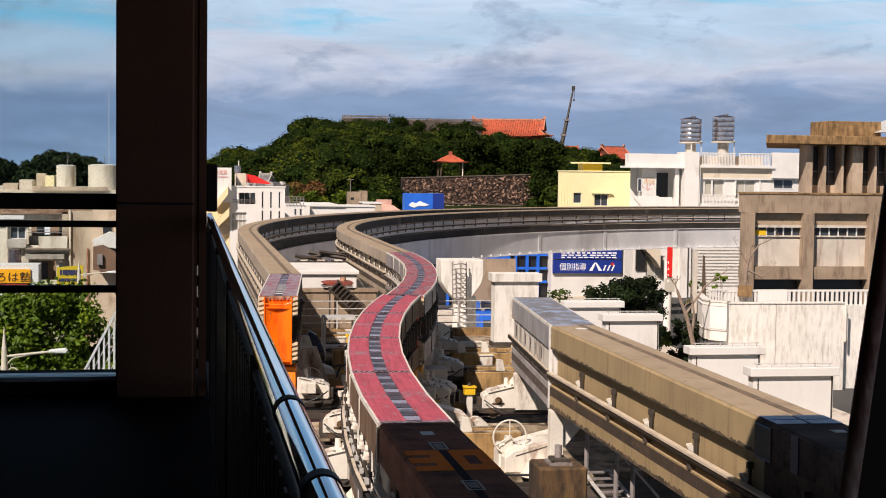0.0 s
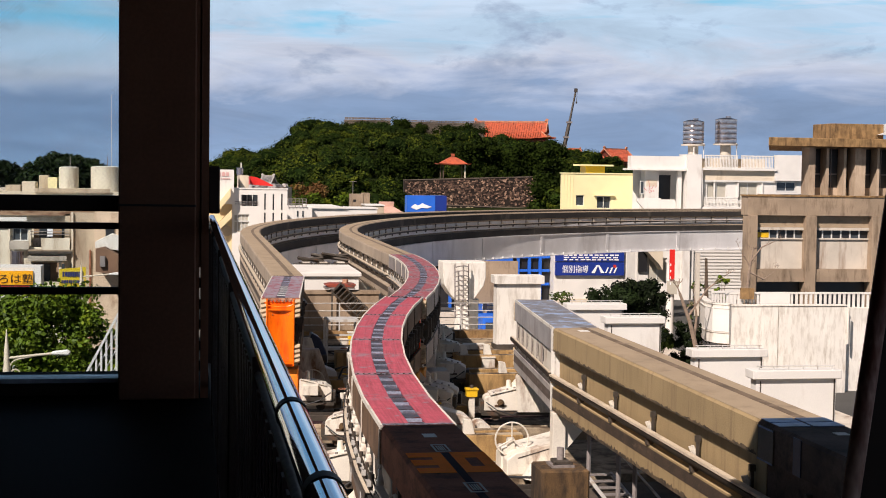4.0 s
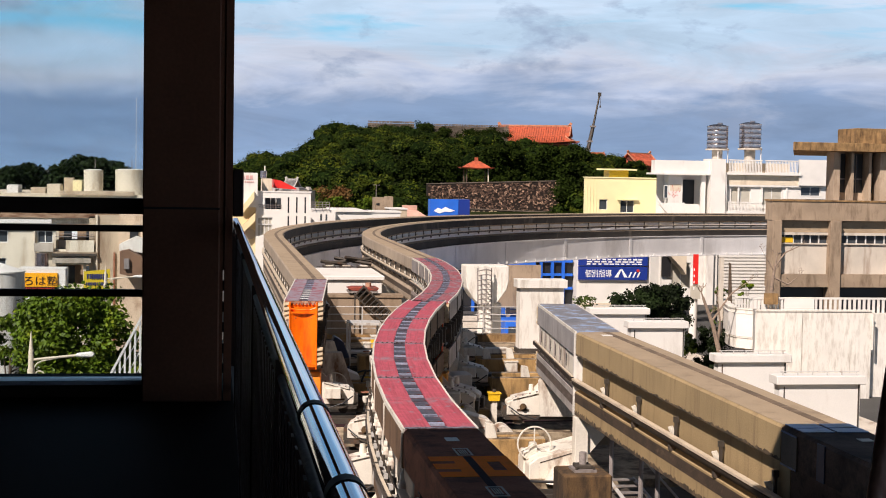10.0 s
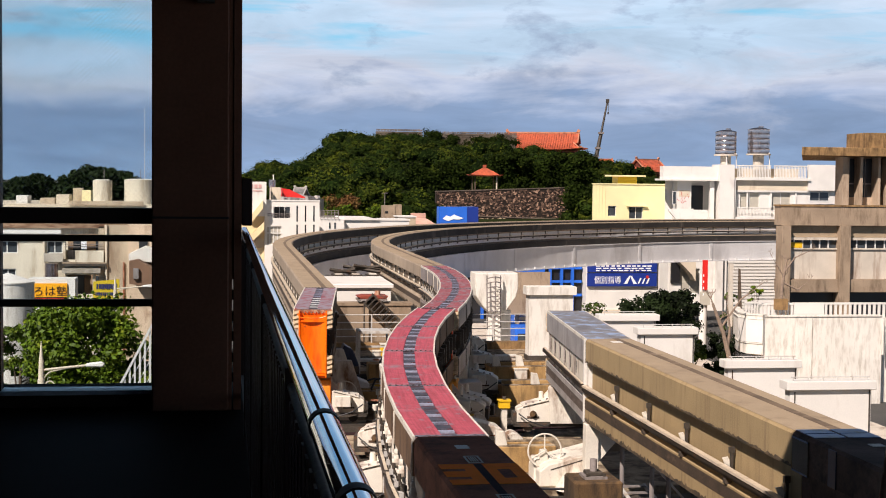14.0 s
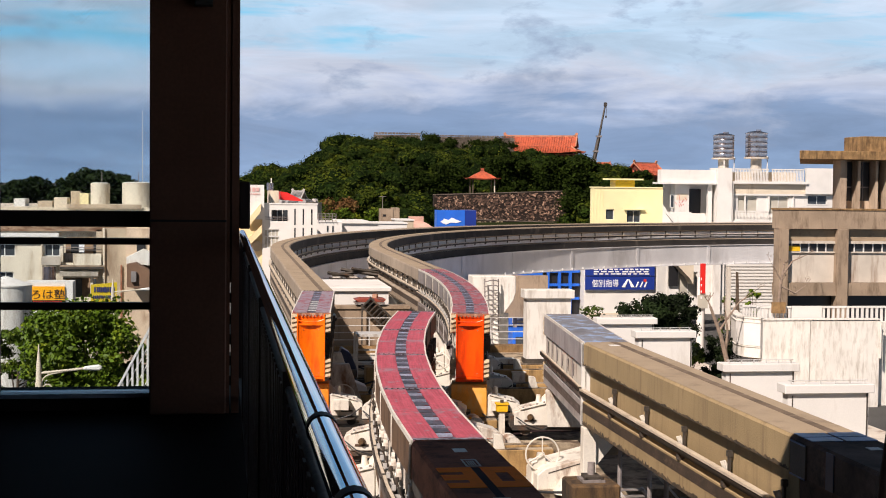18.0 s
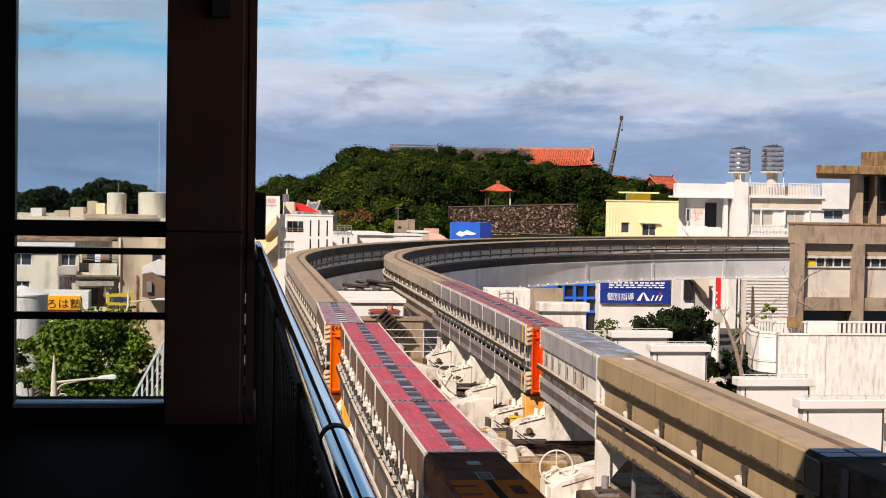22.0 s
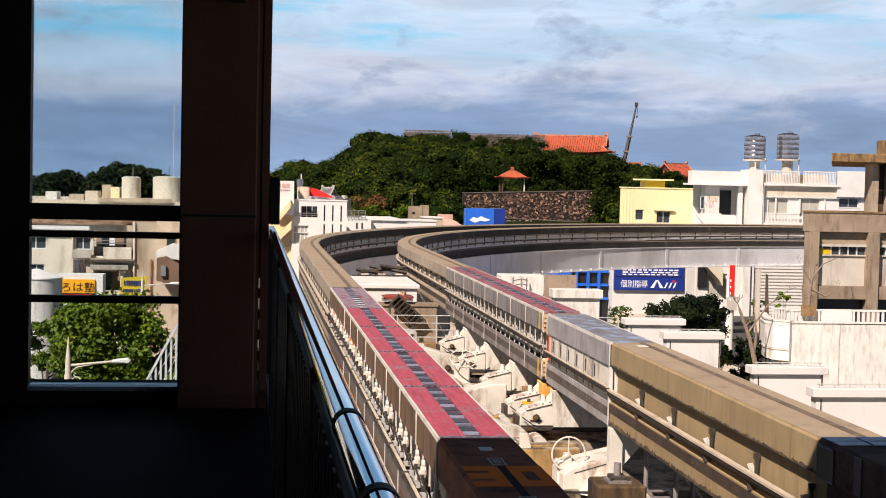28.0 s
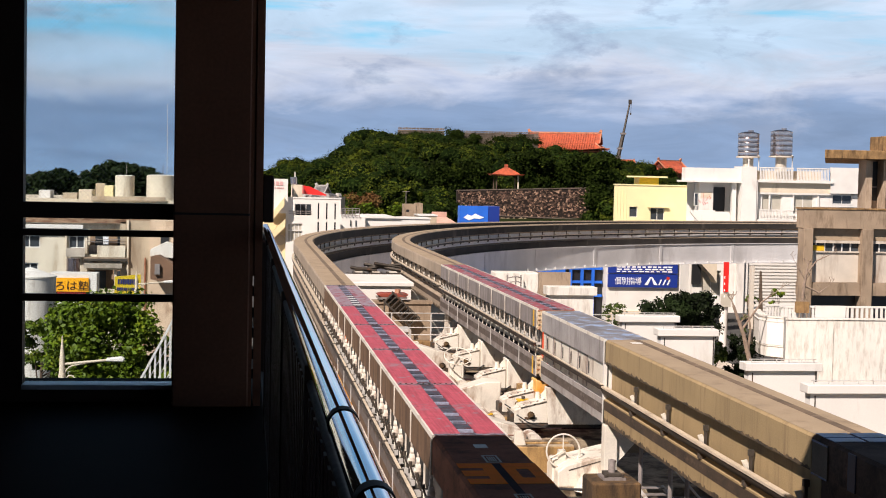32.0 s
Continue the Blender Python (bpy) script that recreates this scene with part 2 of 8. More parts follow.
POLE_GREY = mat("pale grey painted pipe", (0.55, 0.53, 0.50), 0.5, 0.1, 0.2, 3.0, 0.03, (0.30, 0.22, 0.15), (0.56, 0.7), 4.0, 3.0)
PEEL = mat("peeling paint on iron", (0.86, 0.58, 0.46), 0.6, 0.0, 0.5, 9.0, 0.2, (0.30, 0.10, 0.07), (0.44, 0.56), 16.0, 3.5)
STEEL = mat("galvanised steel", (0.275, 0.243, 0.23), 0.55, 0.1, 0.25, 1.5, 0.1, (0.10, 0.078, 0.064), (0.48, 0.76), 6.0, 6.0, spec=0.3)
STEEL_PALE = mat("pale galvanised steel", (0.37, 0.345, 0.335), 0.55, 0.1, 0.25, 1.5, 0.1, (0.15, 0.128, 0.115), (0.50, 0.80), 6.0, 6.0, spec=0.3)
ORANGE_RED = mat("deep red orange primer", (0.92, 0.085, 0.002), 0.33, 0.0, 0.15, 1.6, 0.08, (0.55, 0.028, 0.002), (0.46, 0.70), 3.0, 5.0, spec=0.35)
STEEL_GREY = mat("light grey painted steel", (0.70, 0.69, 0.69), 0.5, 0.0, 0.12, 0.6, 0.03, (0.36, 0.34, 0.33), (0.52, 0.80), 0.4, 3.0)
STEEL_DARK = mat("dark grimy steel", (0.075, 0.062, 0.05), 0.6, 0.3, 0.4, 3.0, 0.15, (0.16, 0.07, 0.03), (0.58, 0.75), 3.0, 2.0)
def red_plate(name, col, bare, worn, ends):
    """Red coating drawn out along the girder in fine streaks, worn to bare grey in patches and towards the joints."""
    m = mat(name, col, 0.65, 0.0, 0.22, 7.0, 0.2, spec=0.25)
    n, l = m.node_tree.nodes, m.node_tree.links
    b = n["Principled BSDF"]
    base = b.inputs["Base Color"].links[0].from_socket
    co = n.new("ShaderNodeTexCoord")
    oi = n.new("ShaderNodeObjectInfo")
    shift = n.new("ShaderNodeVectorMath")
    shift.operation = "MULTIPLY_ADD"
    l.new(oi.outputs["Random"], shift.inputs[0])
    shift.inputs[1].default_value = (13.0, 29.0, 7.0)
    l.new(co.outputs["Object"], shift.inputs[2])

    def streaks(scale, low, high, detail=4.0):
        mp = n.new("ShaderNodeMapping")
        mp.inputs["Scale"].default_value = scale
        l.new(shift.outputs[0], mp.inputs[0])
        tx = n.new("ShaderNodeTexNoise")
        tx.inputs["Scale"].default_value, tx.inputs["Detail"].default_value = 1.0, detail
        l.new(mp.outputs[0], tx.inputs["Vector"])
        r = n.new("ShaderNodeMapRange")
        r.inputs[1].default_value, r.inputs[2].default_value = low, high
        l.new(tx.outputs[0], r.inputs[0])
        return r.outputs[0]

    def blend(fac, colour, under, share=1.0):
        k = n.new("ShaderNodeMath")
        k.operation = "MULTIPLY"
        k.inputs[1].default_value = share
        l.new(fac, k.inputs[0])
        mx = n.new("ShaderNodeMix")
        mx.data_type = "RGBA"
        mx.inputs[7].default_value = (*colour, 1)
        l.new(k.outputs[0], mx.inputs[0])
        l.new(under, mx.inputs[6])
        return mx.outputs[2]

    out = blend(streaks((34.0, 0.9, 1.0), 0.42, 0.72), tuple(c * 0.45 for c in col), base, 0.7)
    out = blend(streaks((24.0, 1.3, 1.0), 0.55, 0.75), (col[0] * 1.35, col[1] * 1.7, col[2] * 1.6), out, 0.5)
    out = blend(streaks((7.0, 4.0, 1.0), worn, worn + 0.06, 5.0), bare, out, 0.85)
    # scuffing near the joints
    xyz = n.new("ShaderNodeSeparateXYZ")
    l.new(co.outputs["Object"], xyz.inputs[0])
    ab = n.new("ShaderNodeMath")
    ab.operation = "ABSOLUTE"
    l.new(xyz.outputs[1], ab.inputs[0])
    near = n.new("ShaderNodeMapRange")
    near.inputs[1].default_value, near.inputs[2].default_value = 0.70, 1.03
    near.inputs[3].default_value, near.inputs[4].default_value = 0.0, ends
    l.new(ab.outputs[0], near.inputs[0])
    cut = n.new("ShaderNodeMath")
    cut.operation = "MULTIPLY"
    l.new(near.outputs[0], cut.inputs[0])
    l.new(streaks((9.0, 6.0, 1.0), 0.42, 0.58, 5.0), cut.inputs[1])
    out = blend(cut.outputs[0], bare, out)
    l.new(out, b.inputs["Base Color"])
    return m


RED_TOP = red_plate("red coated steel plate", (0.46, 0.085, 0.115), (0.25, 0.20, 0.23), 0.62, 0.8)
RED_FADED = red_plate("faded mauve plate", (0.30, 0.10, 0.125), (0.27, 0.235, 0.27), 0.47, 0.95)
RED_WORN = red_plate("worn red plate", (0.33, 0.085, 0.10), (0.25, 0.21, 0.23), 0.53, 0.9)
GREY_TOP = mat("bare grey running plate", (0.25, 0.235, 0.24), 0.5, 0.2, 0.35, 2.5, 0.12, (0.34, 0.43, 0.62), (0.50, 0.58), 2.0, 1.0)
SLOT = mat("dark slot plate", (0.085, 0.08, 0.10), 0.5, 0.3, 0.5, 7.0, 0.1, (0.13, 0.04, 0.04), (0.5, 0.6), 4.0, 1.0, island=0.5)
SLOT_PALE = mat("pale slot plate", (0.33, 0.34, 0.44), 0.45, 0.3, 0.4, 7.0, 0.1, (0.15, 0.15, 0.2), (0.5, 0.6), 4.0, 1.0, island=0.4)
ORANGE = mat("orange primer", (1.0, 0.175, 0.002), 0.33, 0.0, 0.15, 1.6, 0.08, (0.60, 0.045, 0.002), (0.46, 0.70), 3.0, 5.0, spec=0.35)
WHITE_STEEL = mat("cream painted steel", (0.71, 0.66, 0.57), 0.5, 0.0, 0.15, 2.0, 0.05, (0.20, 0.10, 0.05), (0.53, 0.69), 2.2, 3.0)
WHITE = mat("white paint", (0.71, 0.685, 0.64), 0.7, 0.0, 0.07, 0.8, 0.05, (0.40, 0.34, 0.28), (0.58, 0.82), 0.9, 4.0)
CREAM = mat("cream render", (0.65, 0.56, 0.43), 0.8, 0.0, 0.12, 0.5, 0.1, (0.30, 0.22, 0.14), (0.54, 0.80), 0.8, 4.0)
YELLOW = mat("yellow render", (0.80, 0.71, 0.40), 0.8, 0.0, 0.08, 0.5, 0.08, (0.58, 0.50, 0.28), (0.6, 0.9), 0.6, 4.0)
TAN = mat("tan render", (0.52, 0.42, 0.30), 0.85, 0.0, 0.18, 0.6, 0.1, (0.24, 0.16, 0.10), (0.52, 0.76), 0.9, 4.0)
BLUE = mat("blue sheet", (0.015, 0.13, 0.62), 0.5, 0.0, 0.1, 0.8, 0.02)
NAVY = mat("navy sign face", (0.012, 0.035, 0.24), 0.35, 0.0, 0.08, 0.8, 0.0)
RED = mat("red paint", (0.65, 0.02, 0.015), 0.45, 0.0, 0.1, 2.0, 0.02)
RED_TILE = mat("red clay tile", (0.46, 0.090, 0.036), 0.75, 0.0, 0.3, 1.5, 0.2, (0.20, 0.055, 0.032), (0.48, 0.72), 0.6, 1.0)
OLD_RIDGE = mat("pale mortar ridge", (0.42, 0.39, 0.37), 0.9, 0.0, 0.3, 3.0, 0.2)
OLD_TILE = mat("weathered grey clay tile", (0.27, 0.255, 0.25), 0.85, 0.0, 0.4, 3.0, 0.3, (0.30, 0.13, 0.08), (0.62, 0.70), 1.4, 1.0)
RIDGE_TILE = mat("plastered ridge tile", (0.50, 0.21, 0.12), 0.8, 0.0, 0.3, 1.5, 0.2, (0.24, 0.10, 0.06), (0.5, 0.7), 0.6, 1.0)
CASTLE_WALL = mat("dark vermilion timber", (0.13, 0.026, 0.014), 0.7, 0.0, 0.3, 1.0, 0.1)
STONE = mat("castle stone", (0.078, 0.045, 0.031), 0.9, 0.0, 0.6, 0.9, 0.3, (0.50, 0.32, 0.22), (0.525, 0.60), 1.1, 1.0, island=0.9)
MORTAR = mat("dark earth between stones", (0.020, 0.012, 0.008), 0.95, 0.0, 0.3, 1.0, 0.2)
RUBBLE_PALE = mat("pale rubble stone", (0.42, 0.33, 0.21), 0.9, 0.0, 0.4, 0.9, 0.3, (0.12, 0.08, 0.05), (0.48, 0.64), 0.8, 1.0, island=0.6)
RAMPART = mat("grey coral stone", (0.16, 0.125, 0.098), 0.9, 0.0, 0.4, 0.3, 0.3, (0.08, 0.062, 0.046), (0.45, 0.65), 0.25, 1.0, island=0.25)
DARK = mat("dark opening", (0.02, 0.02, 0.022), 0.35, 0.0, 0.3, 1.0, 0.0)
GLASS_DARK = mat("window glass", (0.05, 0.06, 0.07), 0.08, 0.0, 0.3, 0.5, 0.0)
CURTAIN = mat("curtained window", (0.46, 0.43, 0.36), 0.6, 0.0, 0.15, 1.0, 0.0)
FRAME_W = mat("white window frame", (0.70, 0.69, 0.66), 0.4, 0.2, 0.05, 1.0, 0.0)
STAINLESS = mat("stainless steel", (0.62, 0.54, 0.51), 0.17, 0.95, 0.25, 2.0, 0.03)
BLACK = mat("black station paint", (0.038, 0.021, 0.016), 0.5, 0.0, 0.2, 1.5, 0.03, spec=0.25)
BROWN = mat("dark brown column cladding", (0.23, 0.095, 0.054), 0.6, 0.0, 0.2, 1.2, 0.03, spec=0.15)
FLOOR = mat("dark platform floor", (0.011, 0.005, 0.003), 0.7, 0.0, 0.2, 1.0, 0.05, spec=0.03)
CHROME = mat("polished handrail steel", (0.62, 0.66, 0.72), 0.045, 1.0, 0.04, 4.0, 0.0)
RUBBER = mat("black rubber", (0.02, 0.02, 0.022), 0.6, 0.0, 0.2, 8.0, 0.05)
ALU = mat("pale aluminium sill", (0.62, 0.66, 0.70), 0.4, 0.35, 0.1, 3.0, 0.02)
RUST = mat("rusty painted iron", (0.34, 0.13, 0.07), 0.6, 0.1, 0.5, 5.0, 0.2, (0.5, 0.30, 0.20), (0.5, 0.62), 7.0, 4.0)
BARK = mat("bark", (0.10, 0.068, 0.045), 0.9, 0.0, 0.3, 6.0, 0.4)
BARK_PALE = mat("pale grey brown bark", (0.27, 0.20, 0.15), 0.9, 0.0, 0.3, 6.0, 0.4)
LEAF = mat("leaves", (0.082, 0.132, 0.004), 0.6, 0.0, 0.45, 1.2, 0.0, (0.185, 0.215, 0.006), (0.54, 0.66), 1.6, 1.0, island=0.8, spec=0.25)
LEAF_FAR = mat("woodland leaves", (0.019, 0.036, 0.003), 0.75, 0.0, 0.6, 0.16, 0.0, (0.092, 0.108, 0.008), (0.48, 0.68), 0.10, 1.0, island=0.35, spec=0.08)
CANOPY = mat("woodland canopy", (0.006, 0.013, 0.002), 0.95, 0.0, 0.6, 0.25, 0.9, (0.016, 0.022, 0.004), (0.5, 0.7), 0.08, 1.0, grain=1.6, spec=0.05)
LEAF_SHRUB = mat("shrub leaves", (0.06, 0.09, 0.012), 0.7, 0.0, 0.4, 1.0, 0.0, island=0.7, spec=0.2)
LEAF_OLIVE_SHADE = mat("olive leaves", (0.020, 0.034, 0.004), 0.8, 0.0, 0.5, 0.3, 0.0, island=0.7, spec=0.05)
LEAF_DARK = mat("dark leaves", (0.011, 0.020, 0.005), 0.7, 0.0, 0.4, 1.0, 0.0, island=0.8, spec=0.12)
LEAF_SUN = mat("light green shrub leaves", (0.075, 0.125, 0.008), 0.7, 0.0, 0.5, 0.4, 0.0, (0.16, 0.17, 0.01), (0.52, 0.66), 0.3, 1.0, island=0.6, spec=0.1)
LEAF_BROWN = mat("reddish brown leaves", (0.13, 0.062, 0.022), 0.75, 0.0, 0.5, 0.5, 0.0, (0.20, 0.13, 0.04), (0.52, 0.66), 0.4, 1.0, island=0.6, spec=0.1)
SOIL = mat("hill soil", (0.016, 0.022, 0.006), 0.95, 0.0, 0.4, 0.05, 0.2, spec=0.05)
ASPHALT = mat("asphalt", (0.055, 0.053, 0.05), 0.9, 0.0, 0.25, 0.3, 0.2)
YEL_SIGN = mat("orange yellow sign face", (0.95, 0.42, 0.01), 0.4, 0.0, 0.05, 1.0, 0.0)
YEL2 = mat("yellow sign face", (0.58, 0.42, 0.02), 0.4, 0.0, 0.05, 1.0, 0.0)
INK = mat("dark lettering", (0.03, 0.015, 0.01), 0.5, 0.0, 0.05, 1.0, 0.0)
INK_RED = mat("red lettering", (0.55, 0.03, 0.02), 0.5, 0.0, 0.05, 1.0, 0.0)
INK_WHITE = mat("white lettering", (0.82, 0.82, 0.84), 0.5, 0.0, 0.05, 1.0, 0.0)
INK_NAVY = mat("navy lettering", (0.03, 0.035, 0.12), 0.5, 0.0, 0.05, 1.0, 0.0)
STENCIL = mat("orange stencil paint", (1.0, 0.215, 0.006), 0.8, 0.0, 0.12, 6.0, 0.03, spec=0.1)
YEL_PAINT = mat("yellow machine paint", (0.75, 0.45, 0.01), 0.5, 0.0, 0.2, 3.0, 0.05)
GLASS = pane_mat("wired glass")
FAR_CITY = mat("far town walls", (0.52, 0.47, 0.40), 0.85, 0.0, 0.1, 0.2, 0.0, island=0.45)


# ---- building blocks ----
class Mesh:
    """Collects faces for one mesh."""

    def __init__(self):
        self.v, self.f = [], []

    def add(self, verts, faces):
        k = len(self.v)
        self.v += [tuple(p) for p in verts]
        self.f += [tuple(i + k for i in f) for f in faces]
        return self

    def box(self, x0, x1, y0, y1, z0, z1):
        return self.add([(x, y, z) for z in (z0, z1) for y in (y0, y1) for x in (x0, x1)],
                        [(0, 2, 3, 1), (4, 5, 7, 6), (0, 1, 5, 4), (2, 6, 7, 3), (0, 4, 6, 2), (1, 3, 7, 5)])

    def prism(self, ring, axis, a0, a1):
        """A ring of (u, v) drawn out along an axis from a0 to a1."""
        put = {"x": lambda u, v, a: (a, u, v), "y": lambda u, v, a: (u, a, v), "z": lambda u, v, a: (u, v, a)}[axis]
        n = len(ring)
        verts = [put(u, v, a0) for u, v in ring] + [put(u, v, a1) for u, v in ring]
        return self.add(verts, [tuple(range(n))[::-1], tuple(range(n, 2 * n))] + [(i, (i + 1) % n, n + (i + 1) % n, n + i) for i in range(n)])

    def rod(self, a, b, r, n=8, r2=None):
        a, b = Vector(a), Vector(b)
        q = (b - a).to_track_quat("Z", "Y")
        verts = []
        for p, rr in ((a, r), (b, r if r2 is None else r2)):
            verts += [p + q @ Vector((rr * math.cos(2 * math.pi * i / n), rr * math.sin(2 * math.pi * i / n), 0)) for i in range(n)]
        return self.add(verts, [tuple(range(n))[::-1], tuple(range(n, 2 * n))] + [(i, (i + 1) % n, n + (i + 1) % n, n + i) for i in range(n)])

    def sweep(self, path, ring, closed_ends=True):
        """A ring of (across, up) carried along a level path of (x, y, z)."""
        n, verts, faces = len(ring), [], []
        for i, p in enumerate(path):
            a, b = Vector(path[max(i - 1, 0)]), Vector(path[min(i + 1, len(path) - 1)])
            d = (b - a).normalized()
            side = Vector((d.y, -d.x, 0)).normalized()
            verts += [Vector(p) + side * u + Vector((0, 0, v)) for u, v in ring]
        for i in range(len(path) - 1):
            for j in range(n):
                faces.append((i * n + j, i * n + (j + 1) % n, (i + 1) * n + (j + 1) % n, (i + 1) * n + j))
        if closed_ends:
            faces += [tuple(range(n))[::-1], tuple(range((len(path) - 1) * n, len(path) * n))]
        return self.add(verts, faces)

    def ring_of(self, c, r, tube, axis="y", n=20, m=6):
        verts, faces = [], []
        for i in range(n):
            a = 2 * math.pi * i / n
            for j in range(m):
                b = 2 * math.pi * j / m
                u, w = (r + tube * math.cos(b)) * math.cos(a), (r + tube * math.cos(b)) * math.sin(a)
                h = tube * math.sin(b)
                verts.append((c[0] + u, c[1] + h, c[2] + w) if axis == "y" else (c[0] + h, c[1] + u, c[2] + w) if axis == "x" else (c[0] + u, c[1] + w, c[2] + h))
                faces.append((i * m + j, i * m + (j + 1) % m, ((i + 1) % n) * m + (j + 1) % m, ((i + 1) % n) * m + j))
        return self.add(verts, faces)

    def data(self, name, material, bevel=0.0, smooth=False):
        me = bpy.data.meshes.new(name)
        me.from_pydata(self.v, [], self.f)
        bm = bmesh.new()
        bm.from_mesh(me)
        bmesh.ops.recalc_face_normals(bm, faces=bm.faces[:])
        if bevel:
            bmesh.ops.bevel(bm, geom=bm.edges[:], offset=bevel, segments=1, affect="EDGES", clamp_overlap=True)
        bm.to_mesh(me)
        bm.free()
        if smooth:
            me.polygons.foreach_set("use_smooth", [True] * len(me.polygons))
            me.set_sharp_from_angle(angle=radians(38))
        me.materials.append(material)
        return me


def part(name, mesh, material, parent=None, label="", bevel=0.0, smooth=False):
    me = mesh.data(name, material, bevel, smooth) if isinstance(mesh, Mesh) else mesh
    ob = new(name, me)
    if parent:
        ob.parent = parent
    return tagged(ob, label)


def thing(name, label, category, group="", at=(0, 0, 0), turn=0, kind=""):
    ob = new(name)
    ob.matrix_basis = pose(*at, 0, 0, turn)
    return tagged(ob, label, category, group, kind)


def solid(name, mesh, material, label="", category="", group="", kind="", bevel=0.0, smooth=False):
    return tagged(part(name, mesh, material, None, "", bevel, smooth), label, category, group, kind)


def M():
    return Mesh()


def quads(name, centers, normals, size, material, aspect=1.6):
    """Many small leaf quads as one mesh, from arrays."""
    n = len(centers)
    up = np.random.normal(size=(n, 3))
    t1 = np.cross(normals, up)
    t1 /= np.linalg.norm(t1, axis=1)[:, None] + 1e-9
    t2 = np.cross(normals, t1)
    s = np.asarray(size).reshape(-1, 1) * np.ones((n, 1))
    co = np.empty((n, 4, 3))
    co[:, 0] = centers - t1 * s * 0.5 * aspect
    co[:, 1] = centers - t2 * s * 0.5 - normals * s * 0.12
    co[:, 2] = centers + t1 * s * 0.5 * aspect
    co[:, 3] = centers + t2 * s * 0.5 - normals * s * 0.12
    me = bpy.data.meshes.new(name)
    me.vertices.add(n * 4)
    me.vertices.foreach_set("co", co.reshape(-1))
    me.loops.add(n * 4)
    me.loops.foreach_set("vertex_index", np.arange(n * 4, dtype=np.int32))
    me.polygons.add(n)
    me.polygons.foreach_set("loop_start", np.arange(0, n * 4, 4, dtype=np.int32))
    me.update()
    me.validate()
    me.materials.append(material)
    return me


def leaf_cloud(clumps, per, leaf, seed, loose=0.0, toss=0.45):
    """Leaf centres and normals for clumps (x, y, z, r), mostly near each clump's skin."""
    rng = np.random.default_rng(seed)
    c = np.asarray(clumps, float)
    d = rng.normal(size=(len(c), per, 3))
    d /= np.linalg.norm(d, axis=2)[:, :, None]
    r = c[:, 3][:, None, None] * rng.uniform(0.55 - 0.4 * loose, 1.08 + 0.55 * loose, size=(len(c), per, 1))
    p = c[:, None, :3] + d * r * np.array([1, 1, 0.8])
    nrm = d * 0.7 + rng.normal(size=d.shape) * toss + np.array([0, 0, 0.35])
    nrm /= np.linalg.norm(nrm, axis=2)[:, :, None]
    return p.reshape(-1, 3), nrm.reshape(-1, 3), leaf * rng.uniform(0.6, 1.4, size=len(c) * per)


def tree(base, height, spread, clumps, per, leaf, material, label, seed, crown_from=0.35, trunk_r=0.14):
    rng = random.Random(seed)
    t = thing("tree", label, "tree", at=base)
    m = M()
    top = height * 0.72
    m.rod((0, 0, 0), (0.05, 0.03, top * 0.5), trunk_r, 8, trunk_r * 0.75)
    m.rod((0.05, 0.03, top * 0.5), (0.1, -0.05, top), trunk_r * 0.75, 7, trunk_r * 0.3)
    part("trunk", m, BARK, t, smooth=True)
    blobs = []
    for i in range(clumps):
        a = rng.uniform(0, 6.283)
        h = crown_from + (1 - crown_from) * rng.random() ** 0.8
        w = spread * math.sqrt(max(0.05, 1 - ((h - (crown_from + 0.25)) / (1.02 - crown_from)) ** 2)) * math.sqrt(rng.random())
        blobs.append((w * math.cos(a), w * math.sin(a), h * height * 0.95, spread * rng.uniform(0.13, 0.27)))
    for b in blobs[:7]:
        limb = M()
        z0 = top * rng.uniform(0.35, 0.8)
        limb.rod((0.05, 0, z0), (b[0] * 0.8, b[1] * 0.8, max(b[2], z0 + 0.2)), trunk_r * 0.4, 6, trunk_r * 0.12)
        part("limb", limb, BARK, t, smooth=True)
    p, nr, s = leaf_cloud(blobs, per, leaf, seed, 0.65)
    part("crown", quads("crown", p, nr, s, material), material, t)
    return t


def bars(parent, name, x0, x1, z0, z1, y, count, material, seed, depth=0.02):
    """A line of unreadable writing: short upright bars between x0 and x1."""
    rng = random.Random(seed)
    w = (x1 - x0) / count
    for i in range(count):
        a = x0 + w * i + w * 0.08
        part(name, M().box(a, a + w * rng.uniform(0.55, 0.85), y - depth, y, z0 + (z1 - z0) * rng.uniform(0, 0.15), z1), material, parent)


PAD = mat("yellowed cream pad", (0.66, 0.52, 0.34), 0.6, 0.0, 0.25, 4.0, 0.1, (0.25, 0.12, 0.04), (0.55, 0.7), 5.0, 2.0)
ORANGE_MID = mat("warm orange paint", (0.92, 0.25, 0.02), 0.5, 0.0, 0.2, 2.5, 0.08, (0.85, 0.42, 0.10), (0.48, 0.66), 2.0, 2.0, spec=0.25)
ORANGE_PALE = mat("faded orange paint", (0.80, 0.36, 0.06), 0.6, 0.0, 0.2, 2.5, 0.08, (0.62, 0.42, 0.16), (0.48, 0.66), 2.0, 2.0, spec=0.2)
TERRACE = mat("streaked white concrete", (0.73, 0.695, 0.63), 0.9, 0, 0.10, 0.8, 0.2, (0.34, 0.285, 0.22), (0.48, 0.80), 5.0, 5.0)
JOINT = mat("bolted grey joint plate", (0.24, 0.22, 0.26), 0.5, 0.3, 0.5, 9.0, 0.2, (0.07, 0.06, 0.07), (0.50, 0.56), 14.0, 1.0)
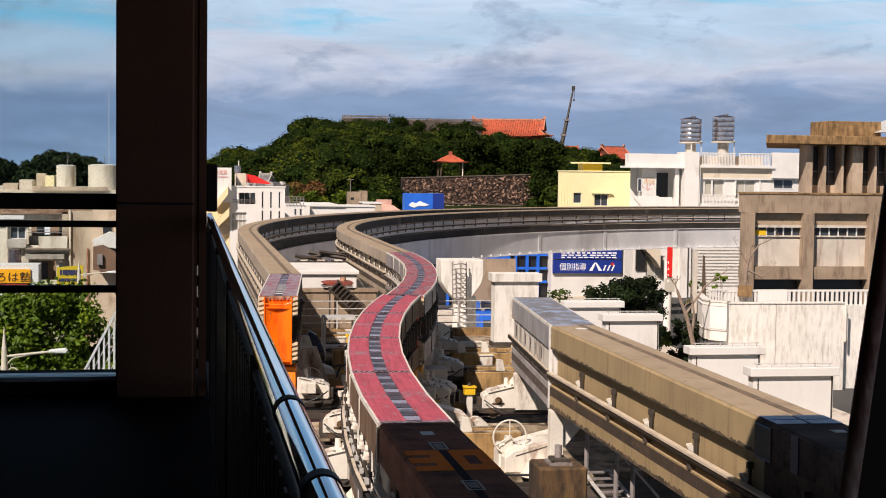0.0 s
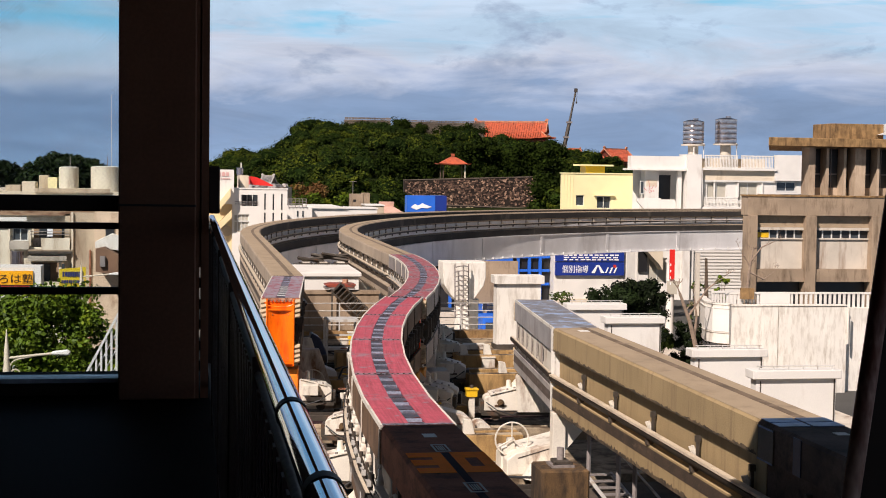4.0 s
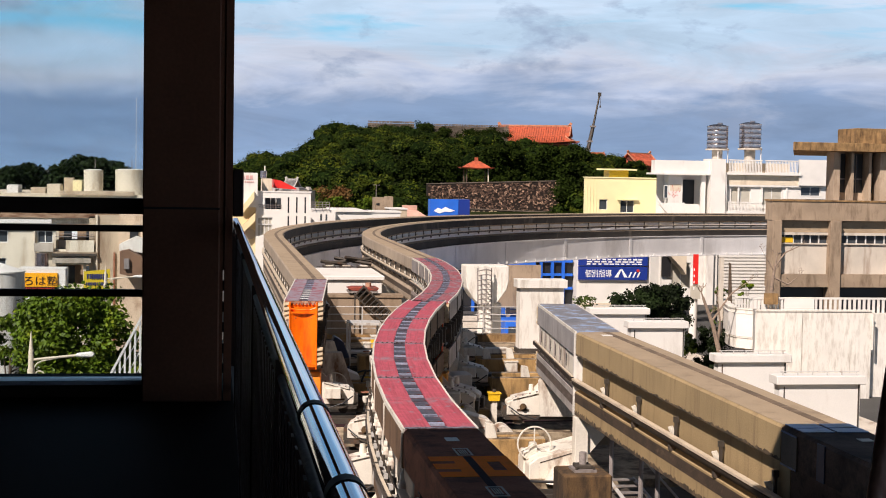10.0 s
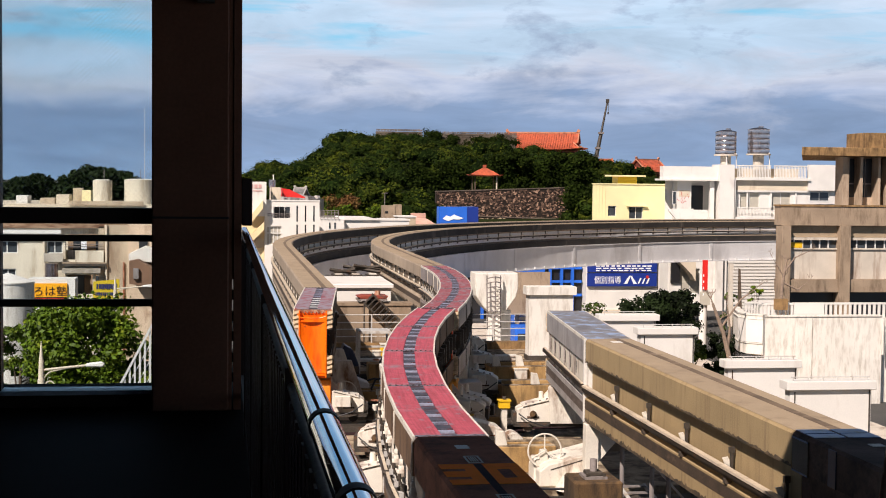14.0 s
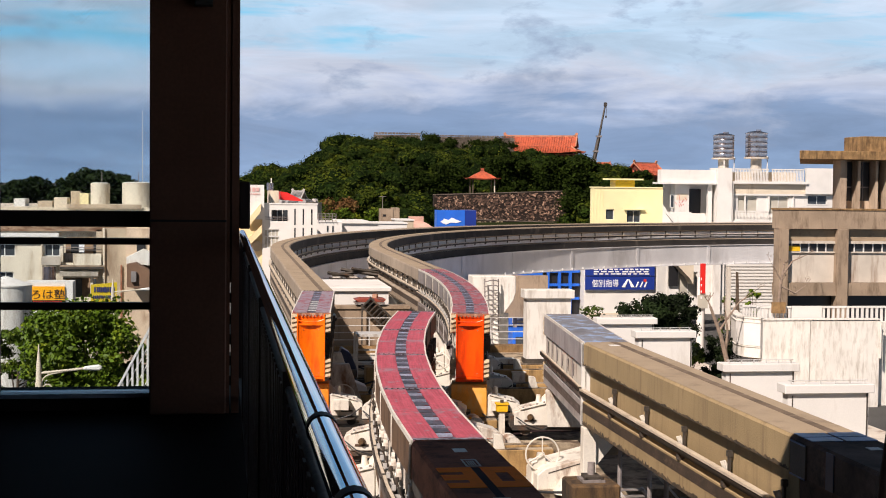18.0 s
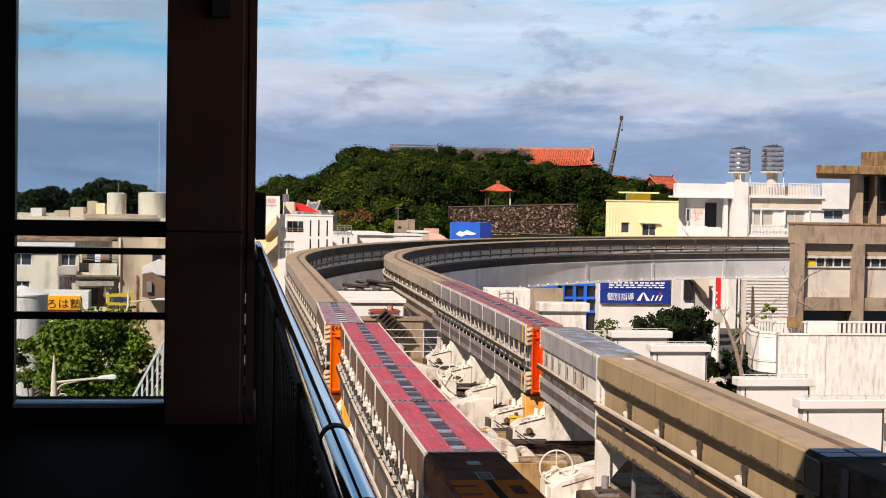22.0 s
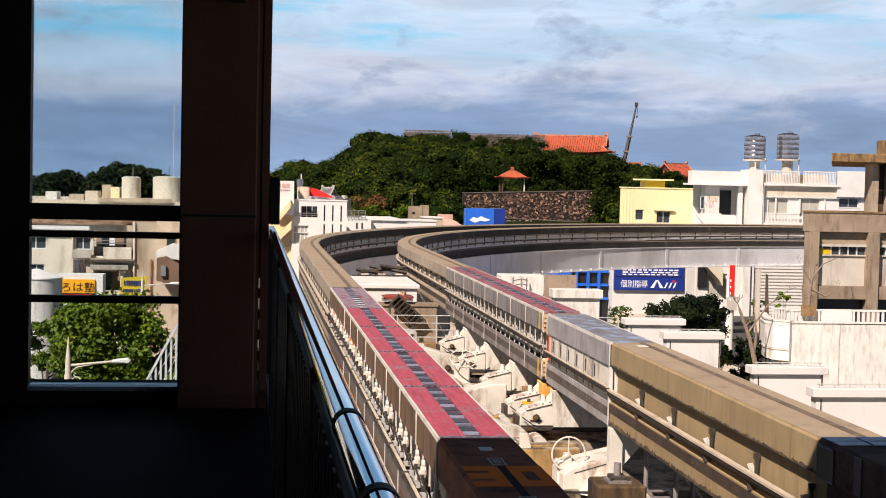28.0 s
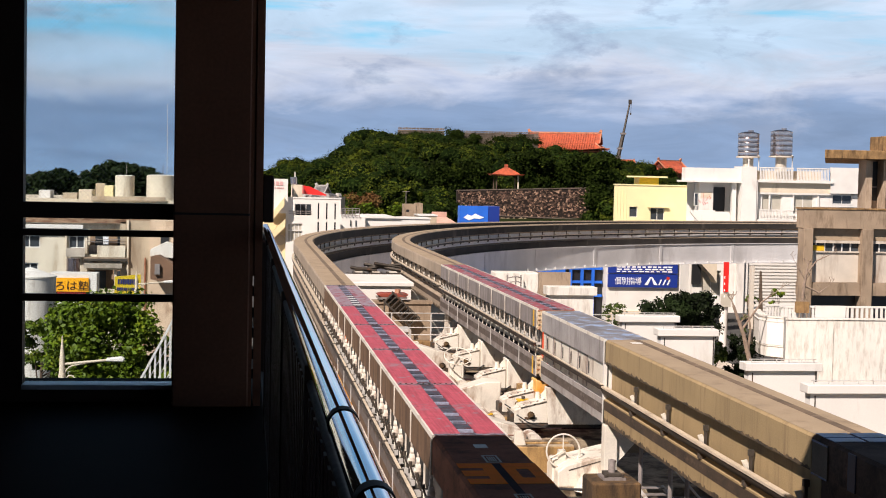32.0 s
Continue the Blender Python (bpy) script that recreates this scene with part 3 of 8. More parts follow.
ROOF_EDGE = mat("brown stained roof edge", (0.34, 0.22, 0.14), 0.9, 0, 0.3, 1.5, 0.2, (0.16, 0.08, 0.045), (0.45, 0.6), 1.5, 0.3)
BROWN_WALL = mat("brown house wall", (0.36, 0.23, 0.14), 0.85, 0, 0.25, 1.0, 0.2, (0.12, 0.07, 0.04), (0.5, 0.7), 1.0, 2.0)
OIL_SHADE = mat("dark oily stripe", (0.035, 0.02, 0.022), 0.85, 0.0, 0.3, 3.0, 0.05, spec=0.05)
# Dark brown base with darker stain patches.
CONC_DARK = mat("oil darkened concrete", (0.15, 0.085, 0.034), 0.9, 0, 0.4, 1.5, 0.3, (0.028, 0.017, 0.009), (0.41, 0.60), 3.5, 4.0)
# The sky's blue reflection is mixed into the plate colour.
PLATE_SKY_BLUE = mat("worn blue steel plate", (0.10, 0.155, 0.33), 0.35, 0.6, 0.3, 4.0, 0.05, (0.05, 0.06, 0.09), (0.5, 0.62), 3.0, 1.0)
CHEST = mat("dark navy steel", (0.02, 0.03, 0.07), 0.4, 0.1, 0.3, 3.0, 0.05)
SLED = mat("dull red hull paint", (0.30, 0.055, 0.03), 0.6, 0.0, 0.3, 4.0, 0.1, (0.10, 0.05, 0.04), (0.5, 0.62), 4.0, 1.0)
SCHOOL_PALE = mat("pale weathered concrete", (0.46, 0.355, 0.255), 0.9, 0, 0.25, 0.7, 0.3, (0.16, 0.10, 0.06), (0.52, 0.74), 1.4, 4.0)
STAINED = mat("stained grey render", (0.45, 0.40, 0.33), 0.85, 0, 0.25, 1.2, 0.2, (0.16, 0.12, 0.08), (0.48, 0.68), 1.6, 3.0)
HOUSE_TAN = mat("pinkish tan render", (0.64, 0.48, 0.34), 0.85, 0, 0.2, 1.0, 0.15, (0.34, 0.22, 0.14), (0.54, 0.74), 1.0, 2.0)
GRIME = mat("mould blackened concrete", (0.036, 0.031, 0.027), 0.85, 0, 0.5, 0.6, 0.2, (0.13, 0.11, 0.09), (0.58, 0.76), 0.8, 2.0)
SIDE = mat("brown weathered steel", (0.165, 0.100, 0.060), 0.7, 0.0, 0.25, 2.0, 0.1, (0.06, 0.034, 0.021), (0.46, 0.72), 6.0, 6.0, spec=0.15)
TRACK_STEEL = mat("dark tyre track on steel", (0.11, 0.088, 0.078), 0.6, 0.1, 0.3, 2.5, 0.1, (0.22, 0.19, 0.175), (0.54, 0.74), 5.0, 0.6, spec=0.2)
WIRE = mat("glass wire", (0.25, 0.26, 0.28), 0.6, 0.0, 0.1, 2.0, 0.0)
RAIL_DARK = mat("blackened conductor rail", (0.035, 0.025, 0.019), 0.55, 0.2, 0.4, 3.0, 0.1, (0.10, 0.05, 0.025), (0.56, 0.7), 4.0, 1.0)
HOUSE_PALE = mat("pale cream house paint", (0.69, 0.62, 0.49), 0.8, 0.0, 0.14, 0.5, 0.1, (0.34, 0.25, 0.16), (0.50, 0.74), 1.4, 4.0)
# These two beam colours carry the shade of the station roof.
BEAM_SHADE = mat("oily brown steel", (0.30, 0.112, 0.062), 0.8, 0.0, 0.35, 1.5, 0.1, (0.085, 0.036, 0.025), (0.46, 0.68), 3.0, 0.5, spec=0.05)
BEAM_OILY_SHADE = mat("black oily concrete", (0.125, 0.078, 0.058), 0.75, 0.0, 0.4, 1.5, 0.15, (0.04, 0.026, 0.02), (0.46, 0.68), 3.0, 0.8, spec=0.1)
# Shade in the recessed girder waist is put into this web colour.
WAIST = mat("grimy web steel", (0.05, 0.042, 0.034), 0.6, 0.1, 0.4, 2.0, 0.1, (0.02, 0.016, 0.013), (0.5, 0.7), 2.5, 3.0)


def facade(name, x0, x1, z0, z1, y0, y1, holes, material, parent, label=""):
    """A wall in the xz plane with real openings (x0, x1, z0, z1)."""
    xs = sorted({x0, x1, *[h[0] for h in holes], *[h[1] for h in holes]})
    zs = sorted({z0, z1, *[h[2] for h in holes], *[h[3] for h in holes]})
    m = M()
    for a, b in zip(zs, zs[1:]):
        run = None
        for c, d in zip(xs, xs[1:]):
            cx, cz = (c + d) / 2, (a + b) / 2
            if any(h[0] < cx < h[1] and h[2] < cz < h[3] for h in holes):
                if run:
                    m.box(run[0], run[1], y0, y1, a, b)
                run = None
            else:
                run = (run[0], d) if run else (c, d)
        if run:
            m.box(run[0], run[1], y0, y1, a, b)
    return part(name, m, material, parent, label)


def window(parent, x0, x1, z0, z1, y, panes=2, material=None, sill=False, frame_w=0.06):
    """A window set into an opening whose outer face is at y."""
    w = new("window")
    w.parent = parent
    f = M()
    f.box(x0, x1, y + 0.08, y + 0.16, z0, z0 + frame_w).box(x0, x1, y + 0.08, y + 0.16, z1 - frame_w, z1)
    step = (x1 - x0) / panes
    for i in range(panes + 1):
        c = min(max(x0 + step * i, x0 + frame_w / 2), x1 - frame_w / 2)
        f.box(c - frame_w / 2, c + frame_w / 2, y + 0.07, y + 0.17, z0 + frame_w, z1 - frame_w)
    part("window_frame", f, FRAME_W, w)
    for i in range(panes):
        a, b = x0 + step * i + frame_w / 2, x0 + step * (i + 1) - frame_w / 2
        part("pane", M().box(a, b, y + 0.11, y + 0.13, z0 + frame_w, z1 - frame_w), material or GLASS_DARK, w)
    if sill:
        part("sill", M().box(x0 - 0.06, x1 + 0.06, y - 0.07, y + 0.07, z0 - 0.07, z0), FRAME_W, w)
    return w


def railing(parent, x0, x1, z0, z1, y, n, material, thick=0.05):
    """A balustrade: top and bottom rail and upright bars."""
    part("rail", M().box(x0, x1, y - 0.06, y + 0.06, z1 - 0.1, z1), material, parent)
    part("rail", M().box(x0, x1, y - 0.05, y + 0.05, z0, z0 + 0.07), material, parent)
    step = (x1 - x0) / n
    base = M().box(-thick / 2, thick / 2, -0.03, 0.03, z0 + 0.07, z1 - 0.1).data("baluster", material)
    for i in range(n):
        o = part("baluster", base, material, parent)
        o.location = (x0 + step * (i + 0.5), y, 0)


# ---- ground, hill and far town ----
GROUND = -9.5
TOP = -1.26
XA, XB = 2.535, 6.955
solid("ground", M().box(-2500, 2500, -300, 4500, GROUND - 1, GROUND), ASPHALT, "grey asphalt ground of the town", "ground", kind="structure")

RIDGE_U = (-0.14, -0.02, 0.008, 0.025, 0.062, 0.076, 0.097, 0.14, 0.20, 0.255, 0.31, 0.42)
RIDGE_Z = (-12.0, -6.0, -2.0, 0.5, 4.0, 11.5, 14.5, 11.8, 10.5, 6.0, -1.0, -6.0)


def hill_z(x, y):
    u = x / y
    k = min(max((y - 285) / 270, 0), 1)
    k = k * k * (3 - 2 * k)
    top = float(np.interp(u, RIDGE_U, RIDGE_Z))
    z = -8.2 + (top + 8.2) * k
    if y > 600:
        z -= (y - 600) * 0.05
    return z + 1.0 * noise.noise(Vector((x * 0.03, y * 0.03, 0)))


def build_hill():
    m, nx, ny = M(), 60, 40
    verts, faces = [], []
    for j in range(ny):
        for i in range(nx):
            y = 255 + 500 * j / (ny - 1)
            x = y * (-0.16 + 0.6 * i / (nx - 1))
            edge = i in (0, nx - 1) or j in (0, ny - 1)
            verts.append((x, y, GROUND - 0.5 if edge else hill_z(x, y)))
    for j in range(ny - 1):
        for i in range(nx - 1):
            a = j * nx + i
            faces.append((a, a + 1, a + nx + 1, a + nx))
    m.add(verts, faces)
    solid("hill", m, SOIL, "wooded castle hill of dark soil", "hill", kind="structure", smooth=True)
    rng = random.Random(5)
    clumps = []
    for k in range(460):
        y = 298 + 300 * rng.random()
        u = rng.uniform(0.0, 0.33) if rng.random() < 0.9 else rng.uniform(-0.13, 0.0)
        x = u * y
        if 0.14 < u < 0.245 and y < 356:
            continue
        if 0.20 < u < 0.30 and y > 580:
            continue
        big = rng.choice((2.6, 3.4, 4.6, 6.0, 7.0)) * rng.uniform(0.85, 1.15)
        z = hill_z(x, y) + rng.uniform(-1.2, 3.4)
        for j in range(6):
            a, w = rng.uniform(0, 6.283), big * 0.8 * math.sqrt(rng.random())
            r = big * rng.uniform(0.32, 0.55)
            clumps.append((x + w * math.cos(a), y + w * math.sin(a), z + (big - w) * 0.45 * rng.uniform(0.3, 1.0), r))
    for k in range(110):
        y = rng.uniform(470, 575) if k % 2 else rng.uniform(395, 490)
        u = rng.uniform(0.015, 0.15) if k % 2 else rng.uniform(0.062, 0.115)
        big = rng.uniform(3.0, 5.5)
        z = hill_z(u * y, y) + rng.uniform(0.0, 1.5)
        for j in range(6):
            a, w = rng.uniform(0, 6.283), big * 0.8 * math.sqrt(rng.random())
            clumps.append((u * y + w * math.cos(a), y + w * math.sin(a), z + (big - w) * 0.4 * rng.uniform(0.3, 1.0), big * rng.uniform(0.32, 0.5)))
    # bushy masses under the leaves, coloured near black as shade between them
    bm = bmesh.new()
    bmesh.ops.create_icosphere(bm, subdivisions=2, radius=1.0)
    base = np.array([v.co[:] for v in bm.verts])
    tri = np.array([[v.index for v in f.verts] for f in bm.faces])
    bm.free()
    gen = np.random.default_rng(6)
    c = np.asarray(clumps)
    nv = len(base)
    bumpy = gen.uniform(0.55, 1.0, size=(len(c), nv, 1))
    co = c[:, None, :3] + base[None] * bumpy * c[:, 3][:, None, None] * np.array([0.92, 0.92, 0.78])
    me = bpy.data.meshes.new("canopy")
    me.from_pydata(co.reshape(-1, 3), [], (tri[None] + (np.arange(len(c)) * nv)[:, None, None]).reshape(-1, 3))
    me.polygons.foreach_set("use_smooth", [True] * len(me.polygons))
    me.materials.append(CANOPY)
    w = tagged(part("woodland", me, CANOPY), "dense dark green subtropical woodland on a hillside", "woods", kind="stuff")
    p, nr, s = leaf_cloud(clumps, 270, 0.42, 11, 0.25, 0.22)
    o = part("leaves", quads("leaves", p, nr, s, LEAF_FAR), LEAF_FAR, w)
    o["kind"] = "stuff"


build_hill()


def pavilion_trees():
    rng = random.Random(19)
    clumps = []
    for x0, x1, y, z0, z1, n in ((77.5, 92, 326, -7.5, 0.5, 60), (46, 60, 362, -1, 6, 34), (66, 94, 360, -1, 8.0, 90), (60, 117, 582, 16.4, 18.9, 70), (80, 86, 584, 19.0, 21.0, 8), (34, 47, 324, -9, -3.5, 24)):
        for k in range(n):
            clumps.append((rng.uniform(x0, x1), y + rng.uniform(-3, 3), rng.uniform(z0, z1), rng.uniform(0.9, 2.2)))
    # The dark leaf colour stands in for shade under the overhanging trees.
    p, nr, s = leaf_cloud(clumps, 220, 0.42, 20, 0.6)
    tagged(part("dark_trees", quads("dark_trees", p, nr, s, LEAF_OLIVE_SHADE), LEAF_OLIVE_SHADE), "olive trees coloured as shaded round the pavilion and stone wall", "trees", kind="stuff")


pavilion_trees()


def foot_shrubs():
    """Sunlit shrubs at the foot of the hill, some of them reddish brown."""
    rng = random.Random(23)
    for name, mat_, x0, x1, y, z0, z1, n, label in (("bright_shrubs", LEAF_SUN, 16.5, 27.5, 240, -6.5, -3.0, 60, "sunlit light green shrubs at the foot of the hill"),
                                                  ("brown_shrubs", LEAF_BROWN, 17.5, 21.5, 243, -4.0, -1.6, 22, "reddish brown shrubs at the foot of the hill")):
        clumps = [(rng.uniform(x0, x1), y + rng.uniform(-3, 3), rng.uniform(z0, z1), rng.uniform(0.5, 1.2)) for _ in range(n)]
        p, nr, sz = leaf_cloud(clumps, 160, 0.26, 24, 0.5)
        tagged(part(name, quads(name, p, nr, sz, mat_), mat_), label, "shrubs", kind="stuff")


foot_shrubs()


def hip_roof(parent, cx, cy, z, w, d, h, material, ridge=0.5, flare=0.12, name="roof"):
    """A tiled hip roof with slightly upturned eaves."""
    m = M()
    rows = []
    for k, (f, zz) in enumerate(((1.0, flare * h * 0.9), (0.96, 0.0), (0.75, 0.22), (0.45, 0.58), (0.0, 1.0))):
        hw = w / 2 * (ridge + (1 - ridge) * f)
        hd = d / 2 * f
        zc = z + (zz if k == 0 else zz * h)
        corner = zc + (h * 0.10 if k < 2 else 0)
        ring = [(cx - hw, cy - hd, corner), (cx, cy - hd, zc), (cx + hw, cy - hd, corner), (cx + hw, cy, zc), (cx + hw, cy + hd, corner),
                (cx, cy + hd, zc), (cx - hw, cy + hd, corner), (cx - hw, cy, zc)]
        rows.append(ring)
    verts = [p for r in rows for p in r]
    faces = [tuple(range(8))[::-1]]
    for k in range(4):
        for i in range(8):
            faces.append((k * 8 + i, k * 8 + (i + 1) % 8, k * 8 + 8 + (i + 1) % 8, k * 8 + 8 + i))
    m.add(verts, faces)
    r = part(name, m, material, parent)
    part("ridge", M().box(cx - w / 2 * ridge - 0.3, cx + w / 2 * ridge + 0.3, cy - 0.3, cy + 0.3, z + h - 0.1, z + h + 0.55), material, r)
    return r


def gable_roof(parent, z, w, d, h, material, wall, ridge=0.76, trim=None):
    """A hip-and-gable roof with sweeping upturned eaves, thick pale ridges and ridge-end ornaments."""
    trim = trim or RIDGE_TILE
    k = min(1.0, h / 6.0)
    m = M()
    rings = []
    for f, g, zz, up in ((1.0, 1.0, 0.03, 0.10), (0.985, 0.97, 0.0, 0.10), (0.90, 0.78, 0.10, 0.05), (0.82, 0.56, 0.30, 0.0), (ridge, 0.46, 0.42, 0.0)):
        hw, hd, zc = w / 2 * f, d / 2 * g, z + zz * h
        rings.append([(-hw, -hd, zc + up * h), (-hw * 0.5, -hd, zc), (hw * 0.5, -hd, zc), (hw, -hd, zc + up * h), (hw, 0, zc), (hw, hd, zc + up * h), (hw * 0.5, hd, zc), (-hw * 0.5, hd, zc), (-hw, hd, zc + up * h), (-hw, 0, zc)])
    n = len(rings[0])
    faces = [tuple(range(n))[::-1]]
    for r in range(len(rings) - 1):
        for i in range(n):
            faces.append((r * n + i, r * n + (i + 1) % n, r * n + n + (i + 1) % n, r * n + n + i))
    m.add([p for r in rings for p in r], faces)
    roof = part("roof", m, material, parent)
    a, b = w / 2 * ridge, d / 2 * 0.46
    prof = [(-b - 0.3 * k, z + 0.40 * h), (-b * 0.5, z + 0.68 * h), (0, z + h), (b * 0.5, z + 0.68 * h), (b + 0.3 * k, z + 0.40 * h), (b, z + 0.36 * h), (0, z + h - 0.5 * k), (-b, z + 0.36 * h)]
    part("upper_roof", M().prism(prof, "x", -a - 0.05 * w, a + 0.05 * w), material, roof)
    for s in (-1, 1):
        x0, x1 = sorted((s * a, s * (a - 0.3)))
        part("gable", M().prism([(-b, z + 0.38 * h), (b, z + 0.38 * h), (0, z + h - 0.55 * k)], "x", x0, x1), wall, roof)
        x = s * (a + 0.05 * w)
        part("ridge_ornament", M().prism([(x - s * 1.4 * k, z + h), (x, z + h), (x + s * 0.5 * k, z + h + 0.17 * h), (x - s * 0.3 * k, z + h + 0.24 * h), (x - s * 1.0 * k, z + h + 0.12 * h)], "y", -0.35 * k, 0.35 * k), trim, roof)
        for t in (-1, 1):
            q = M().rod((s * a, t * b, z + 0.43 * h), (s * w / 2 * 0.90, t * d / 2 * 0.78, z + 0.17 * h), 0.32 * k, 6).rod((s * w / 2 * 0.90, t * d / 2 * 0.78, z + 0.17 * h), (s * w / 2, t * d / 2, z + 0.15 * h), 0.3, 6)
            part("hip_ridge", q, trim, roof)
            part("bargeboard", M().rod((s * (a + 0.05 * w), t * (b + 0.3 * k), z + 0.41 * h), (s * (a + 0.05 * w), 0, z + h), 0.3 * k, 6), trim, roof)
    part("ridge", M().box(-a - 0.05 * w, a + 0.05 * w, -0.35 * k, 0.35 * k, z + h - 0.2 * k, z + h + 0.07 * h), trim, roof)
    rows = int(w / (1.3 * k))
    for i in range(rows):
        x = -a + 2 * a * (i + 0.5) / rows
        part("roof_roll", M().rod((x, -d / 2 * 0.97, z + 0.03 * h), (x, -b, z + 0.44 * h), 0.16 * k, 5).rod((x, -b, z + 0.44 * h), (x, -0.2, z + h), 0.16 * k, 5), material, roof)


def castle_hall(cx, cy, z, w, d, wall_h, roof_h, label, turn=0):
    t = thing("castle_hall", label, "castle", "castle halls", at=(cx, cy, z), turn=turn)
    part("wall", M().box(-w * 0.42, w * 0.42, -d * 0.4, d * 0.4, -9, wall_h + 0.3), CASTLE_WALL, t)
    gable_roof(t, wall_h, w, d, roof_h, RED_TILE, CASTLE_WALL)
    n = 8
    for i in range(n + 1):
        x = -w * 0.42 + w * 0.84 * i / n
        part("post", M().box(x - 0.25, x + 0.25, -d * 0.4 - 0.35, -d * 0.4 - 0.05, -1, wall_h), RED_TILE, t)
    part("beam", M().box(-w * 0.43, w * 0.43, -d * 0.4 - 0.4, -d * 0.4 - 0.02, wall_h - 0.7, wall_h - 0.2), RED_TILE, t)
    return t


castle_hall(134, 612, 12.0, 36, 21, 2.7, 7.3, "large castle hall with a red tiled hip-and-gable roof above the trees", -20)
castle_hall(157, 606, 7.4, 14, 10, 1.2, 2.6, "low castle gatehouse with a red tiled roof")
castle_hall(173.6, 590, 3.9, 18.5, 14, 1.8, 5.2, "castle pavilion with a red tiled hip-and-gable roof", 38)


def rubble_wall(name, x0, x1, y, z0, z1, stone, label, seed, material=STONE, gaps=0.18):
    """Irregular stones with dark joints before a dark core."""
    rng = random.Random(seed)
    t = thing(name, label, "stone wall", kind="structure")
    part("core", M().box(x0, x1, y, y + 1.2, z0, z1 - 0.15), MORTAR if gaps else material, t)
    m = M()
    z = z0
    while z < z1:
        h = stone * rng.uniform(0.75, 1.15)
        x = x0
        while x < x1:
            w = stone * rng.uniform(0.7, 1.5)
            a = rng.uniform(0.05, 0.4)
            if rng.random() > gaps:
                k = [rng.uniform(0.04, 0.22) * stone for _ in range(8)]
                ring = [(x + k[0], z + k[1]), (x + w - k[2], z + k[3]), (x + w - k[4] * 0.5, z + h * 0.6), (x + w - k[4], z + h - k[5]), (x + k[6], z + h - k[7]), (x + k[0] * 0.4, z + h * 0.45)]
                m.prism(ring, "y", y - a, y + 0.01)
            x += w
        z += h
    o = part("stones", m, material, t)
    o["kind"] = "stuff"
    return t


def random_rubble(x0, x1, y, z0, z1, rise, stone, label, seed, material):
    """A wall of scattered uneven stones in dark earth, its top rising along x."""
    rng = random.Random(seed)
    t = thing("stone_wall", label, "stone wall", kind="structure")
    part("core", M().prism([(x0, z0), (x1, z0), (x1, z1 + rise), (x0, z1)], "y", y, y + 1.2), MORTAR, t)
    m = M()
    for k in range(int((x1 - x0) * (z1 - z0) / stone ** 2 * 1.9)):
        x = rng.uniform(x0 + 0.3, x1 - 0.3)
        z = rng.uniform(z0, z1 + rise * (x - x0) / (x1 - x0) - 0.25)
        r = stone * rng.uniform(0.22, 0.62)
        e = rng.uniform(0.6, 1.0)
        ring = [(x + r * rng.uniform(0.7, 1.1) * math.cos(a), z + e * r * rng.uniform(0.7, 1.1) * math.sin(a)) for a in (0.2, 1.2, 2.3, 3.2, 4.2, 5.3)]
        m.prism(ring, "y", y - rng.uniform(0.06, 0.35), y + 0.01)
    o = part("stones", m, material, t)
    o["kind"] = "stuff"
    part("coping", M().prism([(x0, z1), (x1, z1 + rise), (x1, z1 + rise + 0.18), (x0, z1 + 0.18)], "y", y - 0.2, y + 1.3), RAMPART, t)


random_rubble(47.8, 79.8, 331, -9.5, -1.05, 1.2, 0.56, "old dark brown rubble stone retaining wall", 3, STONE)
random_rubble(57.0, 75.0, 327, -9.5, -6.55, -0.5, 0.6, "low pale rubble wall below the retaining wall", 9, RUBBLE_PALE)
rubble_wall("stone_wall", 60.2, 78.6, 585, 13, 21.0, 0.9, "grey castle rampart of coral stone above the trees", 4, RAMPART, 0)
rubble_wall("stone_wall", 83.0, 117.5, 588, 13, 20.75, 0.9, "grey castle rampart of coral stone above the trees", 5, RAMPART, 0)


def pavilion():
    t = thing("pavilion", "small open pavilion with a red tiled roof on the wooded terrace", "pavilion", at=(61.5, 345, -1.2))
    for x in (-2.6, 2.6):
        for y in (-2, 2):
            # One post stays pale; the others are coloured dark for the trees' shade.
            part("post", M().box(x - 0.13, x + 0.13, y - 0.13, y + 0.13, -1.5, 4.0), CREAM if x > 0 and y < 0 else BARK, t)
    hip_roof(t, 0, 0, 3.8, 7.8, 7, 2.2, RED_TILE, 0.02)
    part("floor", M().box(-4, 4, -3, 3, -1.7, -1.3), CONC_PALE, t)


pavilion()


def crane():
    t = thing("crane", "far dark telescopic boom of a construction crane", "crane", at=(143.3, 560, 8))
    part("cab", M().box(-1.5, 1.5, -1.5, 1.5, 0, 2.6), STEEL, t)
    b = part("boom", M().rod((0.4, 0, 1.5), (2.6, 0, 12.5), 0.85, 6, 0.75), STEEL_DARK, t)
    part("boom_section", M().rod((2.6, 0, 12.5), (4.9, 0, 24.6), 0.5, 6, 0.34), STEEL_DARK, b)
    part("boom_head", M().box(4.4, 5.6, -0.4, 0.4, 24.4, 25.9), STEEL_DARK, b)
    part("hook_line", M().rod((5.5, 0, 24.6), (5.3, 0, 20.6), 0.09, 5), STEEL_DARK, b)
    part("hook", M().box(5.05, 5.55, -0.3, 0.3, 20.0, 20.8), STEEL_DARK, b)
    for f in (0.15, 0.45, 0.98):
        x, z = 0.4 + 2.2 * f, 1.5 + 11 * f
        part("collar", M().box(x - 1.0, x + 1.0, -0.9, 0.9, z, z + 0.7), STEEL, b)


crane()


